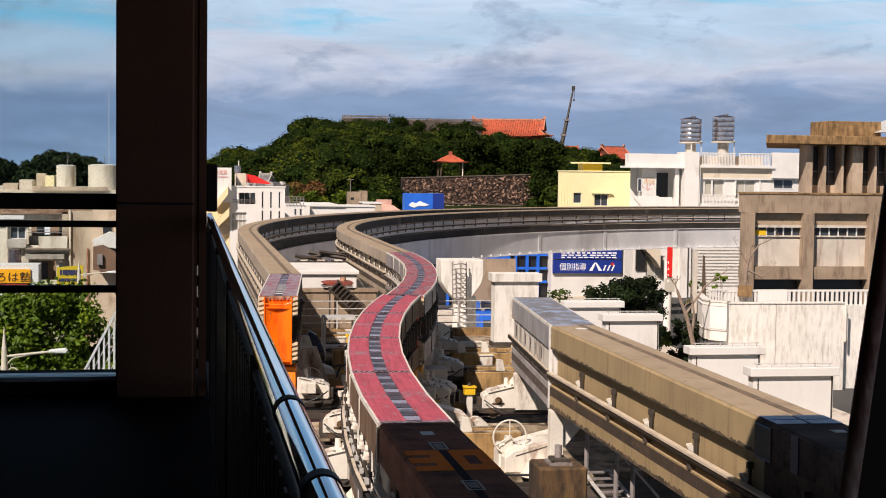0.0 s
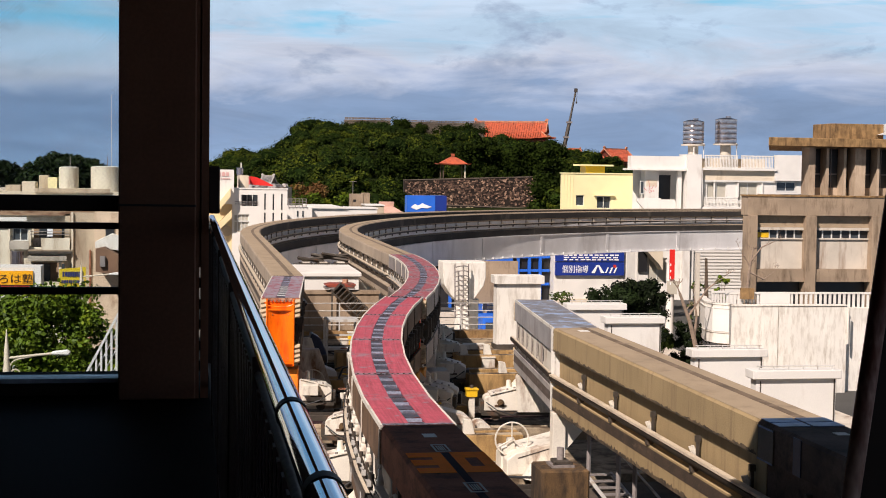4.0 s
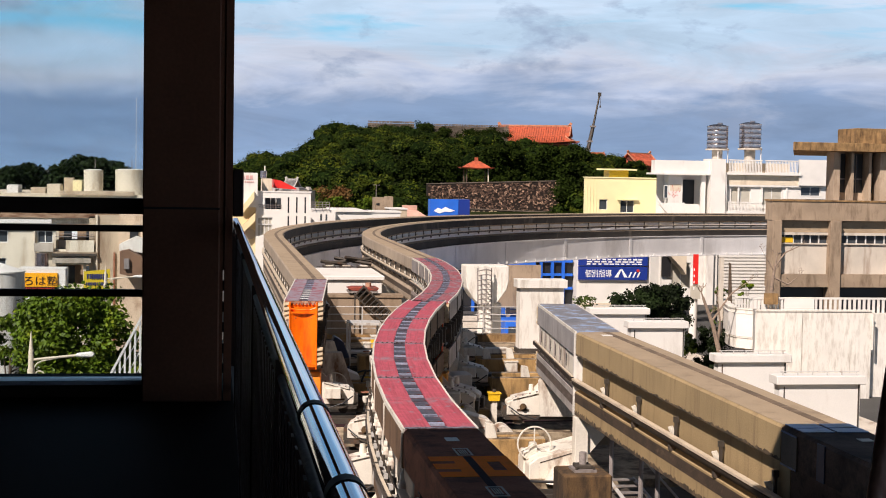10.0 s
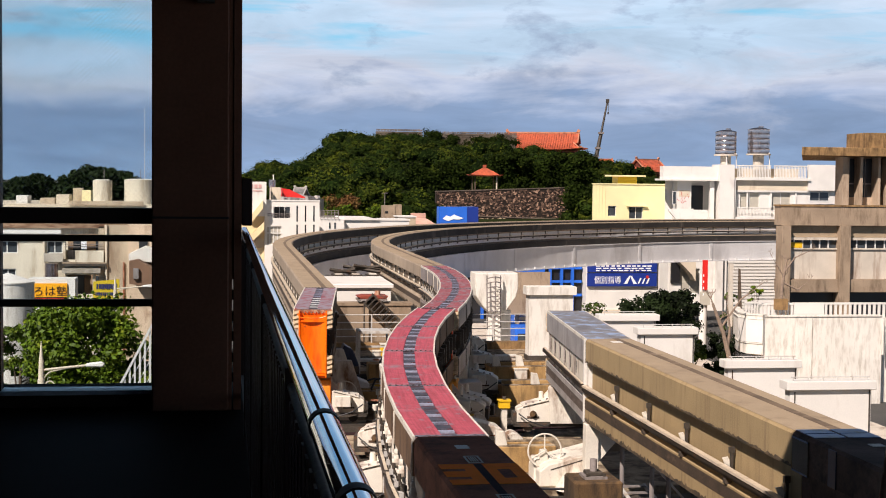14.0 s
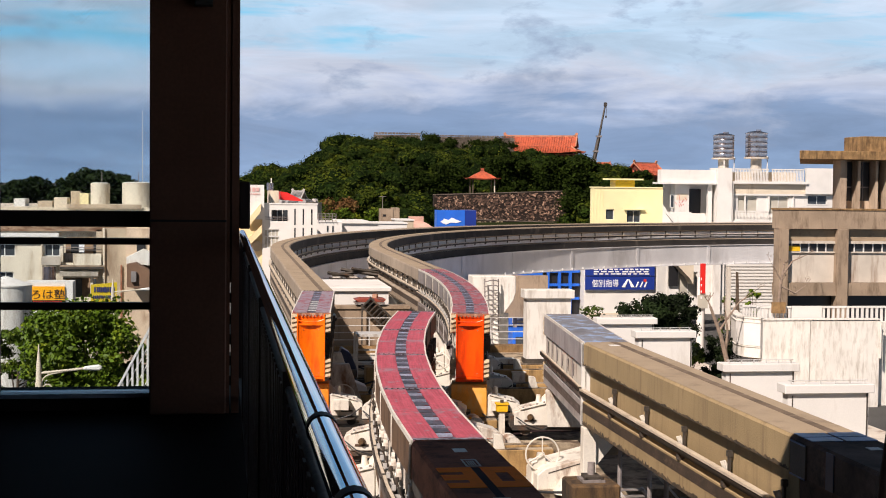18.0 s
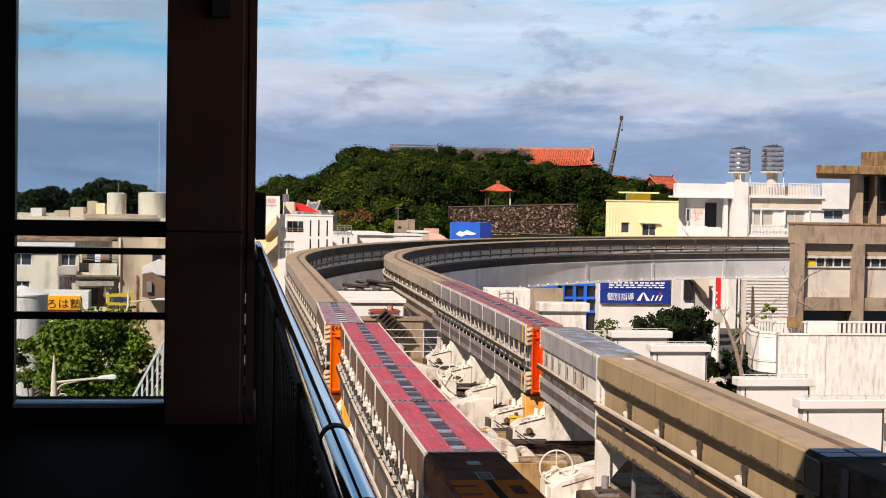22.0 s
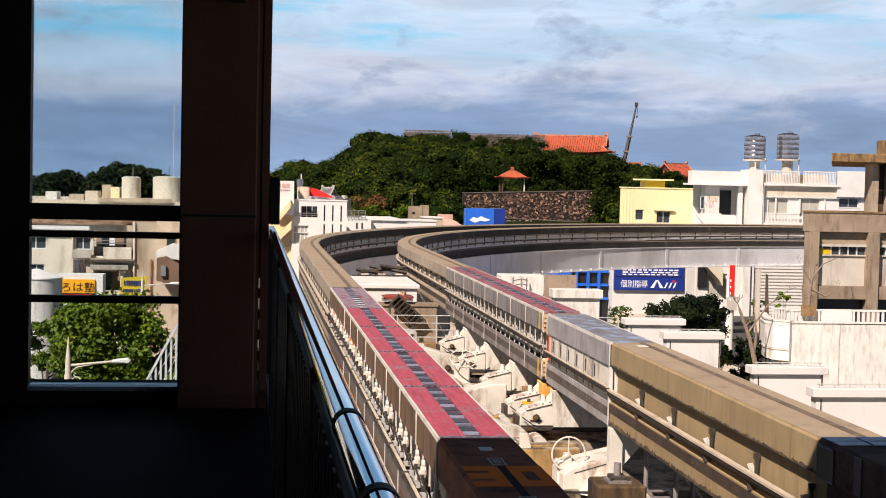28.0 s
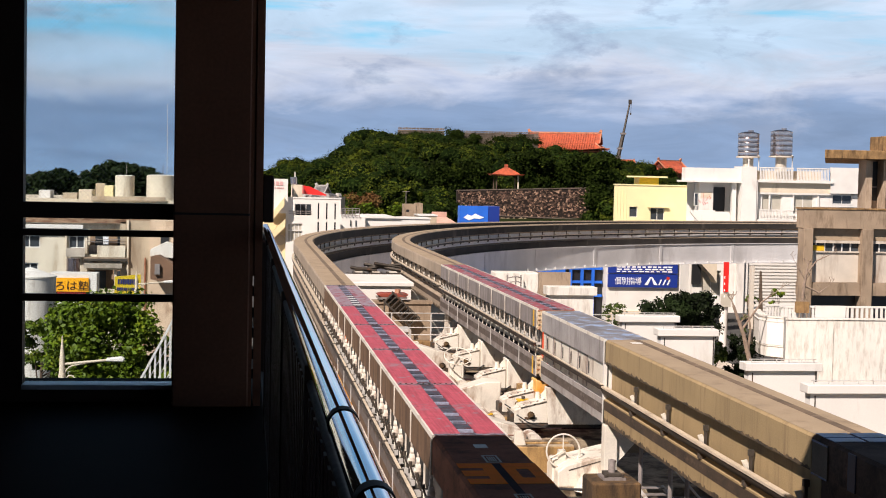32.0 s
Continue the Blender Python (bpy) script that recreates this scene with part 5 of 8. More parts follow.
def carriage(label, tip=False, paint=None):
    """A wheeled carriage that carries a girder joint across the deck; origin on the girder's top."""
    t = thing("switch_carriage", label, "carriage", "switch carriages")
    body = paint or (ORANGE_PALE if tip else WHITE_STEEL)
    part("body", M().box(-0.40, 0.40, -0.30, 0.30, -2.36, -1.62), body, t, "orange carriage body" if tip else "", bevel=0.02)
    for s in (-1, 1):
        ring = [(s * 0.41, -1.86), (s * 1.05, -2.02), (s * 1.15, -2.08), (s * 1.15, -2.36), (s * 0.41, -2.36)]
        part("wing", M().prism(ring, "y", -0.25, 0.25), WHITE_STEEL, t, bevel=0.02)
        part("wing_lid", M().prism([(s * 0.45, -1.845), (s * 1.03, -1.99), (s * 1.03, -2.01), (s * 0.45, -1.868)], "y", -0.28, 0.28), WHITE_STEEL, t)
        part("gusset", M().prism([(s * 0.25, -1.5), (s * 0.62, -1.9), (s * 0.25, -1.9)], "y", 0.08, 0.14), WHITE_STEEL, t)
        part("hub", M().rod((s * 0.8, -0.252, -2.17), (s * 0.8, -0.29, -2.17), 0.075, 12).rod((s * 0.8, -0.29, -2.17), (s * 0.8, -0.34, -2.17), 0.04, 8), CONC_DARK, t)
        part("hub_bar", M().box(s * 0.8 - 0.13, s * 0.8 + 0.13, -0.265, -0.252, -2.26, -2.22), STEEL_DARK, t)
        for y in (-0.2, 0.2):
            part("wheel", M().rod((s * 0.9, y - 0.05, -2.45), (s * 0.9, y + 0.05, -2.45), 0.11, 12), STEEL_DARK, t, smooth=True)
    part("frame", M().box(-1.2, 1.2, -0.33, 0.33, -2.44, -2.37), STEEL_DARK, t)
    for s in (-1, 1):
        for i in range(4):
            x = s * (0.5 + 0.15 * i)
            z = -1.845 - (abs(x) - 0.45) * 0.25
            part("bolt", M().rod((x, -0.22, z - 0.01), (x, -0.22, z + 0.03), 0.022, 6), STEEL, t)
        hose = M()
        pts = [(s * 0.3, -0.31, -2.28), (s * 0.55, -0.40, -2.42), (s * 0.9, -0.44, -2.3), (s * 1.12, -0.34, -2.15)]
        for a, b in zip(pts, pts[1:]):
            hose.rod(a, b, 0.014, 6)
        part("hose", hose, RUBBER, t, smooth=True)
        part("oil_cup", M().rod((s * 0.6, 0.05, -1.9), (s * 0.6, 0.05, -1.72), 0.06, 10, 0.045), WHITE_STEEL, t, smooth=True)
        part("bracket", M().box(s * 1.18 - 0.05, s * 1.18 + 0.05, -0.2, 0.2, -2.4, -2.15), STEEL_DARK, t)
    part("lock_box", M().box(0.5, 0.85, -0.5, -0.29, -2.2, -1.95), WHITE_STEEL, t, bevel=0.015)
    return t


fixed_cart = carriage("orange end pedestal under the fixed approach girder", True, ORANGE_MID)
fixed_cart.location = (XA, 32.92, TOP)
stub_cart = carriage("cream steel carriage under the hinged approach girder")
stub_cart.location = (XB, 31.1, TOP)
part("front_plate", M().prism([(-0.50, -1.56), (0.42, -1.56), (0.80, -1.95), (0.80, -2.36), (-0.44, -2.36)], "y", -0.40, -0.345), WHITE_STEEL, stub_cart, "large cream steel side plate", bevel=0.008)
carr_a = [carriage("cream painted switch carriage under a girder joint") for k in range(3)] + [carriage("switch carriage with an orange body under the girder tip", True)]
carr_b = [carriage("cream painted switch carriage under a girder joint") for k in range(3)] + [carriage("switch carriage with an orange body under the girder tip", True)]

# ---- switch deck ----
DECK = -3.95
solid("switch_deck", M().box(0.45, 12.4, 11.5, 50.0, DECK - 1.9, DECK - 1.3), CONC_DECK_SHADE, "stained concrete deck under the track switch", "deck", kind="structure")
solid("deck_edge", M().box(9.2, 12.4, 19.2, 46.0, DECK - 1.3, DECK), DECK_TOP, "stained concrete strip along the switch deck", "deck", kind="structure")
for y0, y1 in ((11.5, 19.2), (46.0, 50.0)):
    solid("deck_end", M().box(0.45, 12.4, y0, y1, DECK - 1.3, DECK), CONC_DECK_SHADE if y0 < 20 else DECK_TOP, "stained concrete end of the switch deck", "deck", kind="structure")
# Nearer cross beams take the shade-dark colour, farther ones the pale one.
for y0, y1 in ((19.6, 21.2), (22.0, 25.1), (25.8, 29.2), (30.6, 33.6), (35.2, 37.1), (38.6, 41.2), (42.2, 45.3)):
    solid("deck_beam", M().box(0.45, 9.198, y0, y1, DECK - 1.3, DECK), CONC_DECK_SHADE if y1 < 26 else DECK_TOP, "stained concrete cross beam of the switch deck", "deck", kind="structure")
for y in (15, 27, 39, 49):
    solid("wall_support", M().box(0.8, 12.0, y, y + 0.9, GROUND, DECK - 1.9), CONC_OLD, "concrete support wall under the deck", "wall", kind="structure")

# ---- station ----
WALL_Y = 10.4
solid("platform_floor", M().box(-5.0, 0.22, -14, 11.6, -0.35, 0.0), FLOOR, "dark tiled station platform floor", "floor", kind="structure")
# Two unseen walls, added to keep daylight out of the station.
solid("wall_west", M().box(-5.2, -5.0, -14, 11.6, -3, 4.4), BLACK, "unseen dark wall closing off the station", "wall", kind="structure")
solid("wall_south", M().box(-5.2, 9.5, -14.2, -14.0, -4, 4.4), BLACK, "unseen dark wall closing off the station", "wall", kind="structure")
solid("ceiling", M().box(-5.4, 3.6, -14.2, 11.25, 4.4, 4.8), BLACK, "dark station roof", "ceiling", kind="structure")


def end_screen():
    """The glazed screen across the platform's end, with its column."""
    t = thing("window_1", "dark framed end screen with wired glass at the platform's end", "window", kind="structure")
    y0, y1 = WALL_Y, WALL_Y + 0.12
    m = M()
    m.box(-2.1, -1.51, y0, y1, 0.0, 4.4)
    m.box(-1.51, -0.48, y0, y1, 0.0, 0.09)
    m.box(-1.51, -0.48, y0, y1, 1.275, 1.385)
    m.box(-1.51, -0.48, y0, y1, 3.9, 4.4)
    part("window_frame", m, BLACK, t)
    for z, h in ((1.155, 0.045), (0.705, 0.05)):
        part("guard_rail", M().box(-1.51, -0.48, y0 - 0.06, y0 - 0.01, z, z + h), BLACK, t)
    part("window_sill", M().box(-1.51, -0.48, y0 - 0.05, y0 + 0.16, 0.091, 0.122), ALU, t, "pale aluminium sill")
    for z0, z1 in ((0.125, 1.275), (1.385, 3.9)):
        pane = part("pane", M().box(-1.51, -0.48, y0 + 0.07, y0 + 0.078, z0, z1), GLASS, t, "wired glass pane")
        pane.visible_shadow = False
    # wire mesh in the upper pane
    wire = M()
    z0, z1, x0, x1, st = 1.39, 2.95, -1.51, -0.48, 0.034
    n = int((z1 - z0 + x1 - x0) / st)
    for k in range(n):
        c = k * st
        for s in (0, 1):
            a = max(0.0, c - (z1 - z0))
            b = min(c, x1 - x0)
            if b <= a:
                continue
            p = [(a, c - a), (b, c - b)]
            p = [((x0 + u) if s else (x1 - u), z0 + v) for u, v in p]
            dx, dz = p[1][0] - p[0][0], p[1][1] - p[0][1]
            q = math.hypot(dx, dz)
            ox, oz = -dz / q * 0.0008, dx / q * 0.0008
            wire.add([(p[0][0] - ox, y0 + 0.068, p[0][1] - oz), (p[1][0] - ox, y0 + 0.068, p[1][1] - oz), (p[1][0] + ox, y0 + 0.068, p[1][1] + oz), (p[0][0] + ox, y0 + 0.068, p[0][1] + oz)], [(0, 1, 2, 3)])
    o = part("wire_mesh", wire, WIRE, t)
    o["kind"] = "stuff"
    # the lattice bay beyond the mullion
    m = M()
    zs = (0.0, 0.30, 0.66, 0.86, 1.16, 1.40, 1.72, 1.93, 2.26, 2.46, 2.80, 3.0, 4.4)
    for a, b in zip(zs[0::2], zs[1::2]):
        m.box(-2.6, -1.64, y0 + 0.01, y1, a, b)
    m.box(-2.7, -2.6, y0, y1, 0, 4.4)
    m.box(-5.0, -2.7, y0, y1, 0, 4.4)
    m.box(-2.6, -1.64, y0 + 0.01, y1, 3.0, 4.4)
    part("lattice_bay", m, BLACK, t)
    c = thing("column", "dark brown clad steel column at the platform's end", "column", kind="structure")
    part("shaft", M().box(-0.48, 0.038, y0 - 0.25, y0 + 0.35, 0.0, 4.4), BROWN, c, bevel=0.01)
    part("infill", M().box(0.039, 0.061, y0 - 0.22, y0 + 0.32, 0.0, 4.4), BROWN, c)
    part("trim", M().box(0.073, 0.125, y0 - 0.20, y0 + 0.30, 0.0, 4.4), BROWN, c)
    part("slit_cover", M().box(0.0612, 0.0728, y0 - 0.15, y0 + 0.25, 0.90, 4.4), BROWN, c)
    for z in (0.17, 0.31, 0.46, 0.60, 0.75):
        part("slit_bar", M().box(0.0612, 0.0728, y0 - 0.05, y0 + 0.02, z, z + 0.07), BLACK, c)
    part("switch_box", M().box(0.126, 0.20, y0 - 0.1, y0 + 0.1, 1.27, 1.60), BLACK, c, bevel=0.008)
    part("collar", M().box(-0.482, 0.037, y0 - 0.252, y0 - 0.25, 1.32, 1.335), BLACK, c)
    part("lamp_bracket", M().box(-0.18, -0.06, y0 - 0.36, y0 - 0.251, 2.78, 2.98), STEEL_DARK, c)


end_screen()


def handrail():
    t = thing("handrail", "polished steel handrail on dark upright bars along the platform edge", "handrail")
    x, z, r = 0.155, 1.22, 0.024
    m = M().rod((x, -3, z), (x, 10.9, z), r, 20)
    m.rod((x, 10.9, z), (x, 11.1, z - 0.05), r, 16).rod((x, 11.1, z - 0.05), (x, 11.15, z - 0.2), r, 16)
    part("rail", m, CHROME, t, "polished steel top rail", smooth=True)
    for y in (1.69, 2.25):
        part("sleeve", M().rod((x, y - 0.016, z), (x, y + 0.016, z), r + 0.0015, 20), RUBBER, t, "black joint sleeve", smooth=True)
    part("lower_rail", M().rod((x - 0.012, -3, z - 0.06), (x - 0.012, 10.9, z - 0.06), 0.009, 10), STEEL_DARK, t, smooth=True)
    part("bottom_rail", M().box(x - 0.02, x + 0.02, -3, 11.1, 0.08, 0.12), BLACK, t)
    bar = M().box(-0.008, 0.008, -0.02, 0.02, 0.12, z - 0.085).data("bar", BLACK)
    for k in range(104):
        part("bar", bar, BLACK, t).location = (x - 0.01, -2.95 + k * 0.12, 0)
    for k in range(8):
        part("post", M().box(x - 0.025, x + 0.015, -2.9 + k * 2.0, -2.85 + k * 2.0, 0, z - 0.02), BLACK, t)


handrail()


def leaning_post():
    t = thing("leaning_post", "dark iron post with a rusty worn edge, leaning beside the platform", "post")
    y, r, w = 0.9, 0.006, 0.10
    a, b = Vector((0.249, y, -0.05)), Vector((0.605, y, 2.8))
    m = M()
    m.add([(a.x, y, a.z), (a.x + w, y, a.z), (b.x + w, y, b.z), (b.x, y, b.z), (a.x, y + 0.01, a.z), (a.x + w, y + 0.01, a.z), (b.x + w, y + 0.01, b.z), (b.x, y + 0.01, b.z)],
          [(0, 1, 2, 3), (7, 6, 5, 4), (0, 4, 5, 1), (1, 5, 6, 2), (2, 6, 7, 3), (3, 7, 4, 0)])
    part("shaft", m, BLACK, t)
    e = M().rod((a.x, y - 0.004, a.z), (b.x, y - 0.004, b.z), r, 12)
    part("edge", e, PEEL, t, "rounded edge of peeling rusty paint", smooth=True)
    part("foot", M().box(0.221, 0.40, y - 0.04, y + 0.09, -0.22, -0.05), STEEL_DARK, t)


leaning_post()

# ---- buildings: blocks first ----


def cabinet(x0, x1, y0, y1, z0, z1, label):
    t = thing("equipment_cabinet", label, "cabinet", "white equipment cabinets", at=(0, 0, 0))
    part("body", M().box(x0 + 0.08, x1 - 0.08, y0 + 0.08, y1 - 0.08, z0, z1 - 0.16), WHITE, t)
    part("lid", M().box(x0, x1, y0, y1, z1 - 0.16, z1), WHITE, t, bevel=0.01)
    part("rail", M().rod((x0 + 0.1, y0 + 0.1, z1 + 0.07), (x1 - 0.1, y0 + 0.1, z1 + 0.07), 0.010, 6), POLE_GREY, t)
    n = 6
    for i in range(n):
        x = x0 + 0.15 + (x1 - x0 - 0.3) * i / (n - 1)
        part("stub", M().box(x - 0.008, x + 0.008, y0 + 0.09, y0 + 0.11, z1, z1 + 0.07), POLE_GREY, t)
    part("seam", M().box(x0 + 0.16, x0 + 0.18, y0 + 0.07, y0 + 0.08, z0 + 0.05, z1 - 0.2), STEEL_DARK, t)
    part("seam", M().box(x1 - 0.12, x1 - 0.10, y0 + 0.06, y0 + 0.08, z0, z1 - 0.17), STEEL_DARK, t)


cabinet(9.41, 10.99, 36, 36.45, DECK, -1.76, "white steel equipment cabinet with a flat lid on the switch deck")
cabinet(9.56, 11.02, 33, 33.45, DECK, -1.79, "white steel equipment cabinet with a flat lid on the switch deck")
cabinet(9.92, 11.52, 28, 28.4, DECK, -1.94, "white steel equipment cabinet with a flat lid on the switch deck")
cabinet(10.02, 11.72, 25, 25.4, DECK, -1.95, "white steel equipment cabinet with a flat lid on the switch deck")


def beige_box():
    t = thing("equipment_cabinet", "tall cream equipment housing with an overhanging lid on the deck", "cabinet", "white equipment cabinets")
    part("body", M().box(9.37, 10.76, 44.4, 44.95, DECK, -1.92), TERRACE, t)
    part("lid", M().box(9.28, 10.85, 44.3, 45.0, -1.92, -1.66), TERRACE, t, bevel=0.01)
    part("plinth", M().box(9.33, 10.8, 44.36, 44.98, DECK, DECK + 0.15), STEEL_DARK, t)


beige_box()


def text(body, x, y, z, size, material, parent, name="lettering", turn=0, depth=0.01, stretch=1.0):
    """Words on an upright face that looks towards -y."""
    cu = bpy.data.curves.new(name, "FONT")
    cu.body, cu.size, cu.extrude = body, size, depth
    tmp = bpy.data.objects.new(name, cu)
    scene.collection.objects.link(tmp)
    bpy.context.view_layer.update()
    me = bpy.data.meshes.new_from_object(tmp.evaluated_get(bpy.context.evaluated_depsgraph_get()))
    bpy.data.objects.remove(tmp)
    me.materials.clear()
    me.materials.append(material)
    ob = new(name, me)
    ob.parent = parent
    ob.matrix_basis = pose(x, y, z, 90, 0, turn) @ Matrix.Diagonal((stretch, 1, 1, 1))
    return ob


# ---- concrete school block ----
def school_block():
    t = thing("school_block", "weathered brown concrete school block with deep window bays", "building")
    y = 80.0
    part("body", M().prism([(31.6, y + 0.9), (47, y + 0.9), (52, 97), (38.9, 97)], "z", GROUND, 0.2), CONC_OLD, t)
    part("parapet", M().box(31.42, 47, y - 0.12, y + 0.9, -0.77, 0.31), CONC_OLD, t)
    part("coping", M().box(31.36, 47, y - 0.17, y + 0.95, 0.31, 0.40), CONC_RUST, t, "mossy coping")
    part("floor_band", M().box(31.46, 47, y - 0.1, y + 0.85, -4.60, -3.87), CONC_OLD, t)
    for x0, x1 in ((31.45, 32.0), (34.95, 35.6), (39.0, 39.65), (43.0, 43.65)):
        part("pillar", M().box(x0, x1, y - 0.25, y + 0.7, GROUND, -0.78), CONC_OLD, t, bevel=0.02)
    for x0, x1 in ((31.85, 34.95), (35.6, 39.0), (39.65, 43.0)):
        part("shutter_box", M().box(x0, x1, y + 0.25, y + 0.5, -1.46, -0.80), CONC_TOP, t)
        part("lintel", M().box(x0, x1, y + 0.15, y + 0.5, -1.62, -1.47), CONC_PALE, t)
        part("apron", M().box(x0, x1, y + 0.3, y + 0.5, -3.86, -2.17), CONC_PALE, t)
        part("ledge", M().box(x0, x1, y + 0.2, y + 0.5, -2.16, -2.08), CONC_PALE, t)
        n = 6
        step = (x1 - x0) / n
        for i in range(n):
            part("mullion", M().box(x0 + step * i, x0 + step * i + 0.07, y + 0.32, y + 0.45, -2.08, -1.62), FRAME_W, t)
            part("pane", M().box(x0 + step * i + 0.07, x0 + step * (i + 1), y + 0.38, y + 0.40, -2.08, -1.62), DARK if (i + int(x0)) % 3 else GLASS_DARK, t)
        # Black sheet in place of the shade in the open ground floor.
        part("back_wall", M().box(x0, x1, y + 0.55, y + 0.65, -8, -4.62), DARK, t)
    part("yellow_bag", M().box(32.2, 32.9, y + 0.31, y + 0.37, -2.06, -1.75), YEL_PAINT, t)
    # upper storey with fins
    part("upper_wall", M().prism([(35.75, y + 1.6), (47, y + 1.6), (52, 95), (42.3, 95)], "z", 0.201, 3.2), CONC_OLD, t)
    for x0, x1, d in ((35.35, 35.74, 0), (36.5, 36.65, 0.15), (37.58, 37.73, 0.15), (38.2, 38.85, 0.0), (39.65, 39.8, 0.15), (40.7, 40.85, 0.15), (41.4, 42.1, 0)):
        part("fin", M().box(x0, x1, y + 0.55 + d, y + 1.6, 0.2, 3.18), SCHOOL_PALE, t)
    for x0, x1 in ((35.74, 36.5), (36.65, 37.58), (37.73, 38.2), (38.85, 39.65), (39.8, 40.7)):
        part("window", M().box(x0 + 0.02, x1 - 0.02, y + 1.54, y + 1.597, 0.85, 3.1), DARK, t)
        part("louver_frame", M().box(x0 + (x1 - x0) * 0.5, x0 + (x1 - x0) * 0.5 + 0.05, y + 1.5, y + 1.539, 0.85, 3.1), STEEL, t)
        part("louver_frame", M().box(x0 + 0.03, x1 - 0.03, y + 1.52, y + 1.539, 1.6, 1.68), STEEL, t)
        part("window_apron", M().box(x0 + 0.01, x1 - 0.01, y + 1.45, y + 1.597, 0.2, 0.84), SCHOOL_PALE, t)
    part("roof_slab", M().prism([(32.5, y - 0.3), (47, y - 0.3), (52, 96), (39.2, 96)], "z", 3.201, 3.70), CONC_RUST, t, "mossy brown overhanging roof slab", bevel=0.03)
    part("roof_parapet", M().box(36.6, 39.85, y + 0.4, y + 3, 3.70, 4.58), CONC_RUST, t, "mossy brown roof parapet", bevel=0.03)
    part("sheet_roof", M().prism([(39.4, 3.95), (43, 4.1), (43, 5.2)], "y", y + 0.2, y + 4), FRAME_W, t, "pale corrugated sheet roof")


school_block()


def garden_wall():
    t = thing("terrace_wall", "pale streaked concrete terrace wall with a balustrade", "wall")
    y = 70.0
    part("panel", M().box(26.76, 29.3, y, y + 0.4, GROUND, -5.06), TERRACE, t)
    part("panel", M().box(29.33, 33.0, y, y + 0.4, GROUND, -5.10), TERRACE, t)
    part("panel", M().box(33.06, 38, y + 0.5, y + 0.9, GROUND, -5.2), TERRACE, t)
    part("coping", M().box(26.7, 33.0, y - 0.05, y + 0.45, -5.06, -5.0), TERRACE, t)
    railing(t, 30.2, 38, -5.3, -4.42, y + 0.8, 30, WHITE, 0.13)
    part("solid_rail", M().box(28.6, 30.2, y + 0.7, y + 0.95, -5.3, -4.42), WHITE, t)
    railing(t, 26.75, 28.58, -5.3, -4.42, y + 0.75, 9, WHITE, 0.12)
    railing(t, 26.6, 28.3, -5.4, -4.5, y + 2.4, 11, WHITE, 0.10)
    part("planter", M().box(27.5, 28.15, y + 0.4, y + 0.69, -4.75, -4.20), CONC_RUST, t)
    # the angled end, seen from below
    path = [(27.9, 77.4, 0), (26.62, 73.6, 0), (26.12, 71.5, 0), (26.18, 70.6, 0), (26.76, 69.95, 0)]
    part("angled_end", M().sweep(path, [(-0.15, -5.0), (0.15, -5.0), (0.15, -6.95), (-0.15, -6.95)]), TERRACE, t)
    part("end_coping", M().sweep(path, [(-0.19, -4.93), (0.19, -4.93), (0.19, -4.999), (-0.19, -4.999)]), TERRACE, t)
    part("inset", M().sweep(path[2:], [(0.15, -5.22), (0.18, -5.22), (0.18, -6.35), (0.15, -6.35)]), WHITE, t, "smooth white inset panel")
    for z in (-5.20, -6.42):
        part("inset_edge", M().sweep(path[1:], [(0.15, z), (0.20, z), (0.20, z + 0.04), (0.15, z + 0.04)]), TERRACE, t)
    part("soffit", M().prism([(26.3, 70.4), (26.75, 70.1), (28.5, 70.4), (28.5, 76.0), (27.2, 76.0)], "z", -7.02, -6.951), CONC_OLD, t)
    part("grey_post", M().box(26.5, 26.72, 74.5, 74.7, -6.0, -2.65), CONC_PALE, t)
    part("brown_post", M().prism([(27.0, -5.2), (27.2, -5.2), (27.08, -2.95), (27.0, -2.9)], "y", 74.4, 74.55), BARK, t, "weathered wooden stake")
    part("pipe", M().rod((33.02, y - 0.1, -7), (33.02, y - 0.1, -5.2), 0.06, 8), TERRACE, t)


garden_wall()


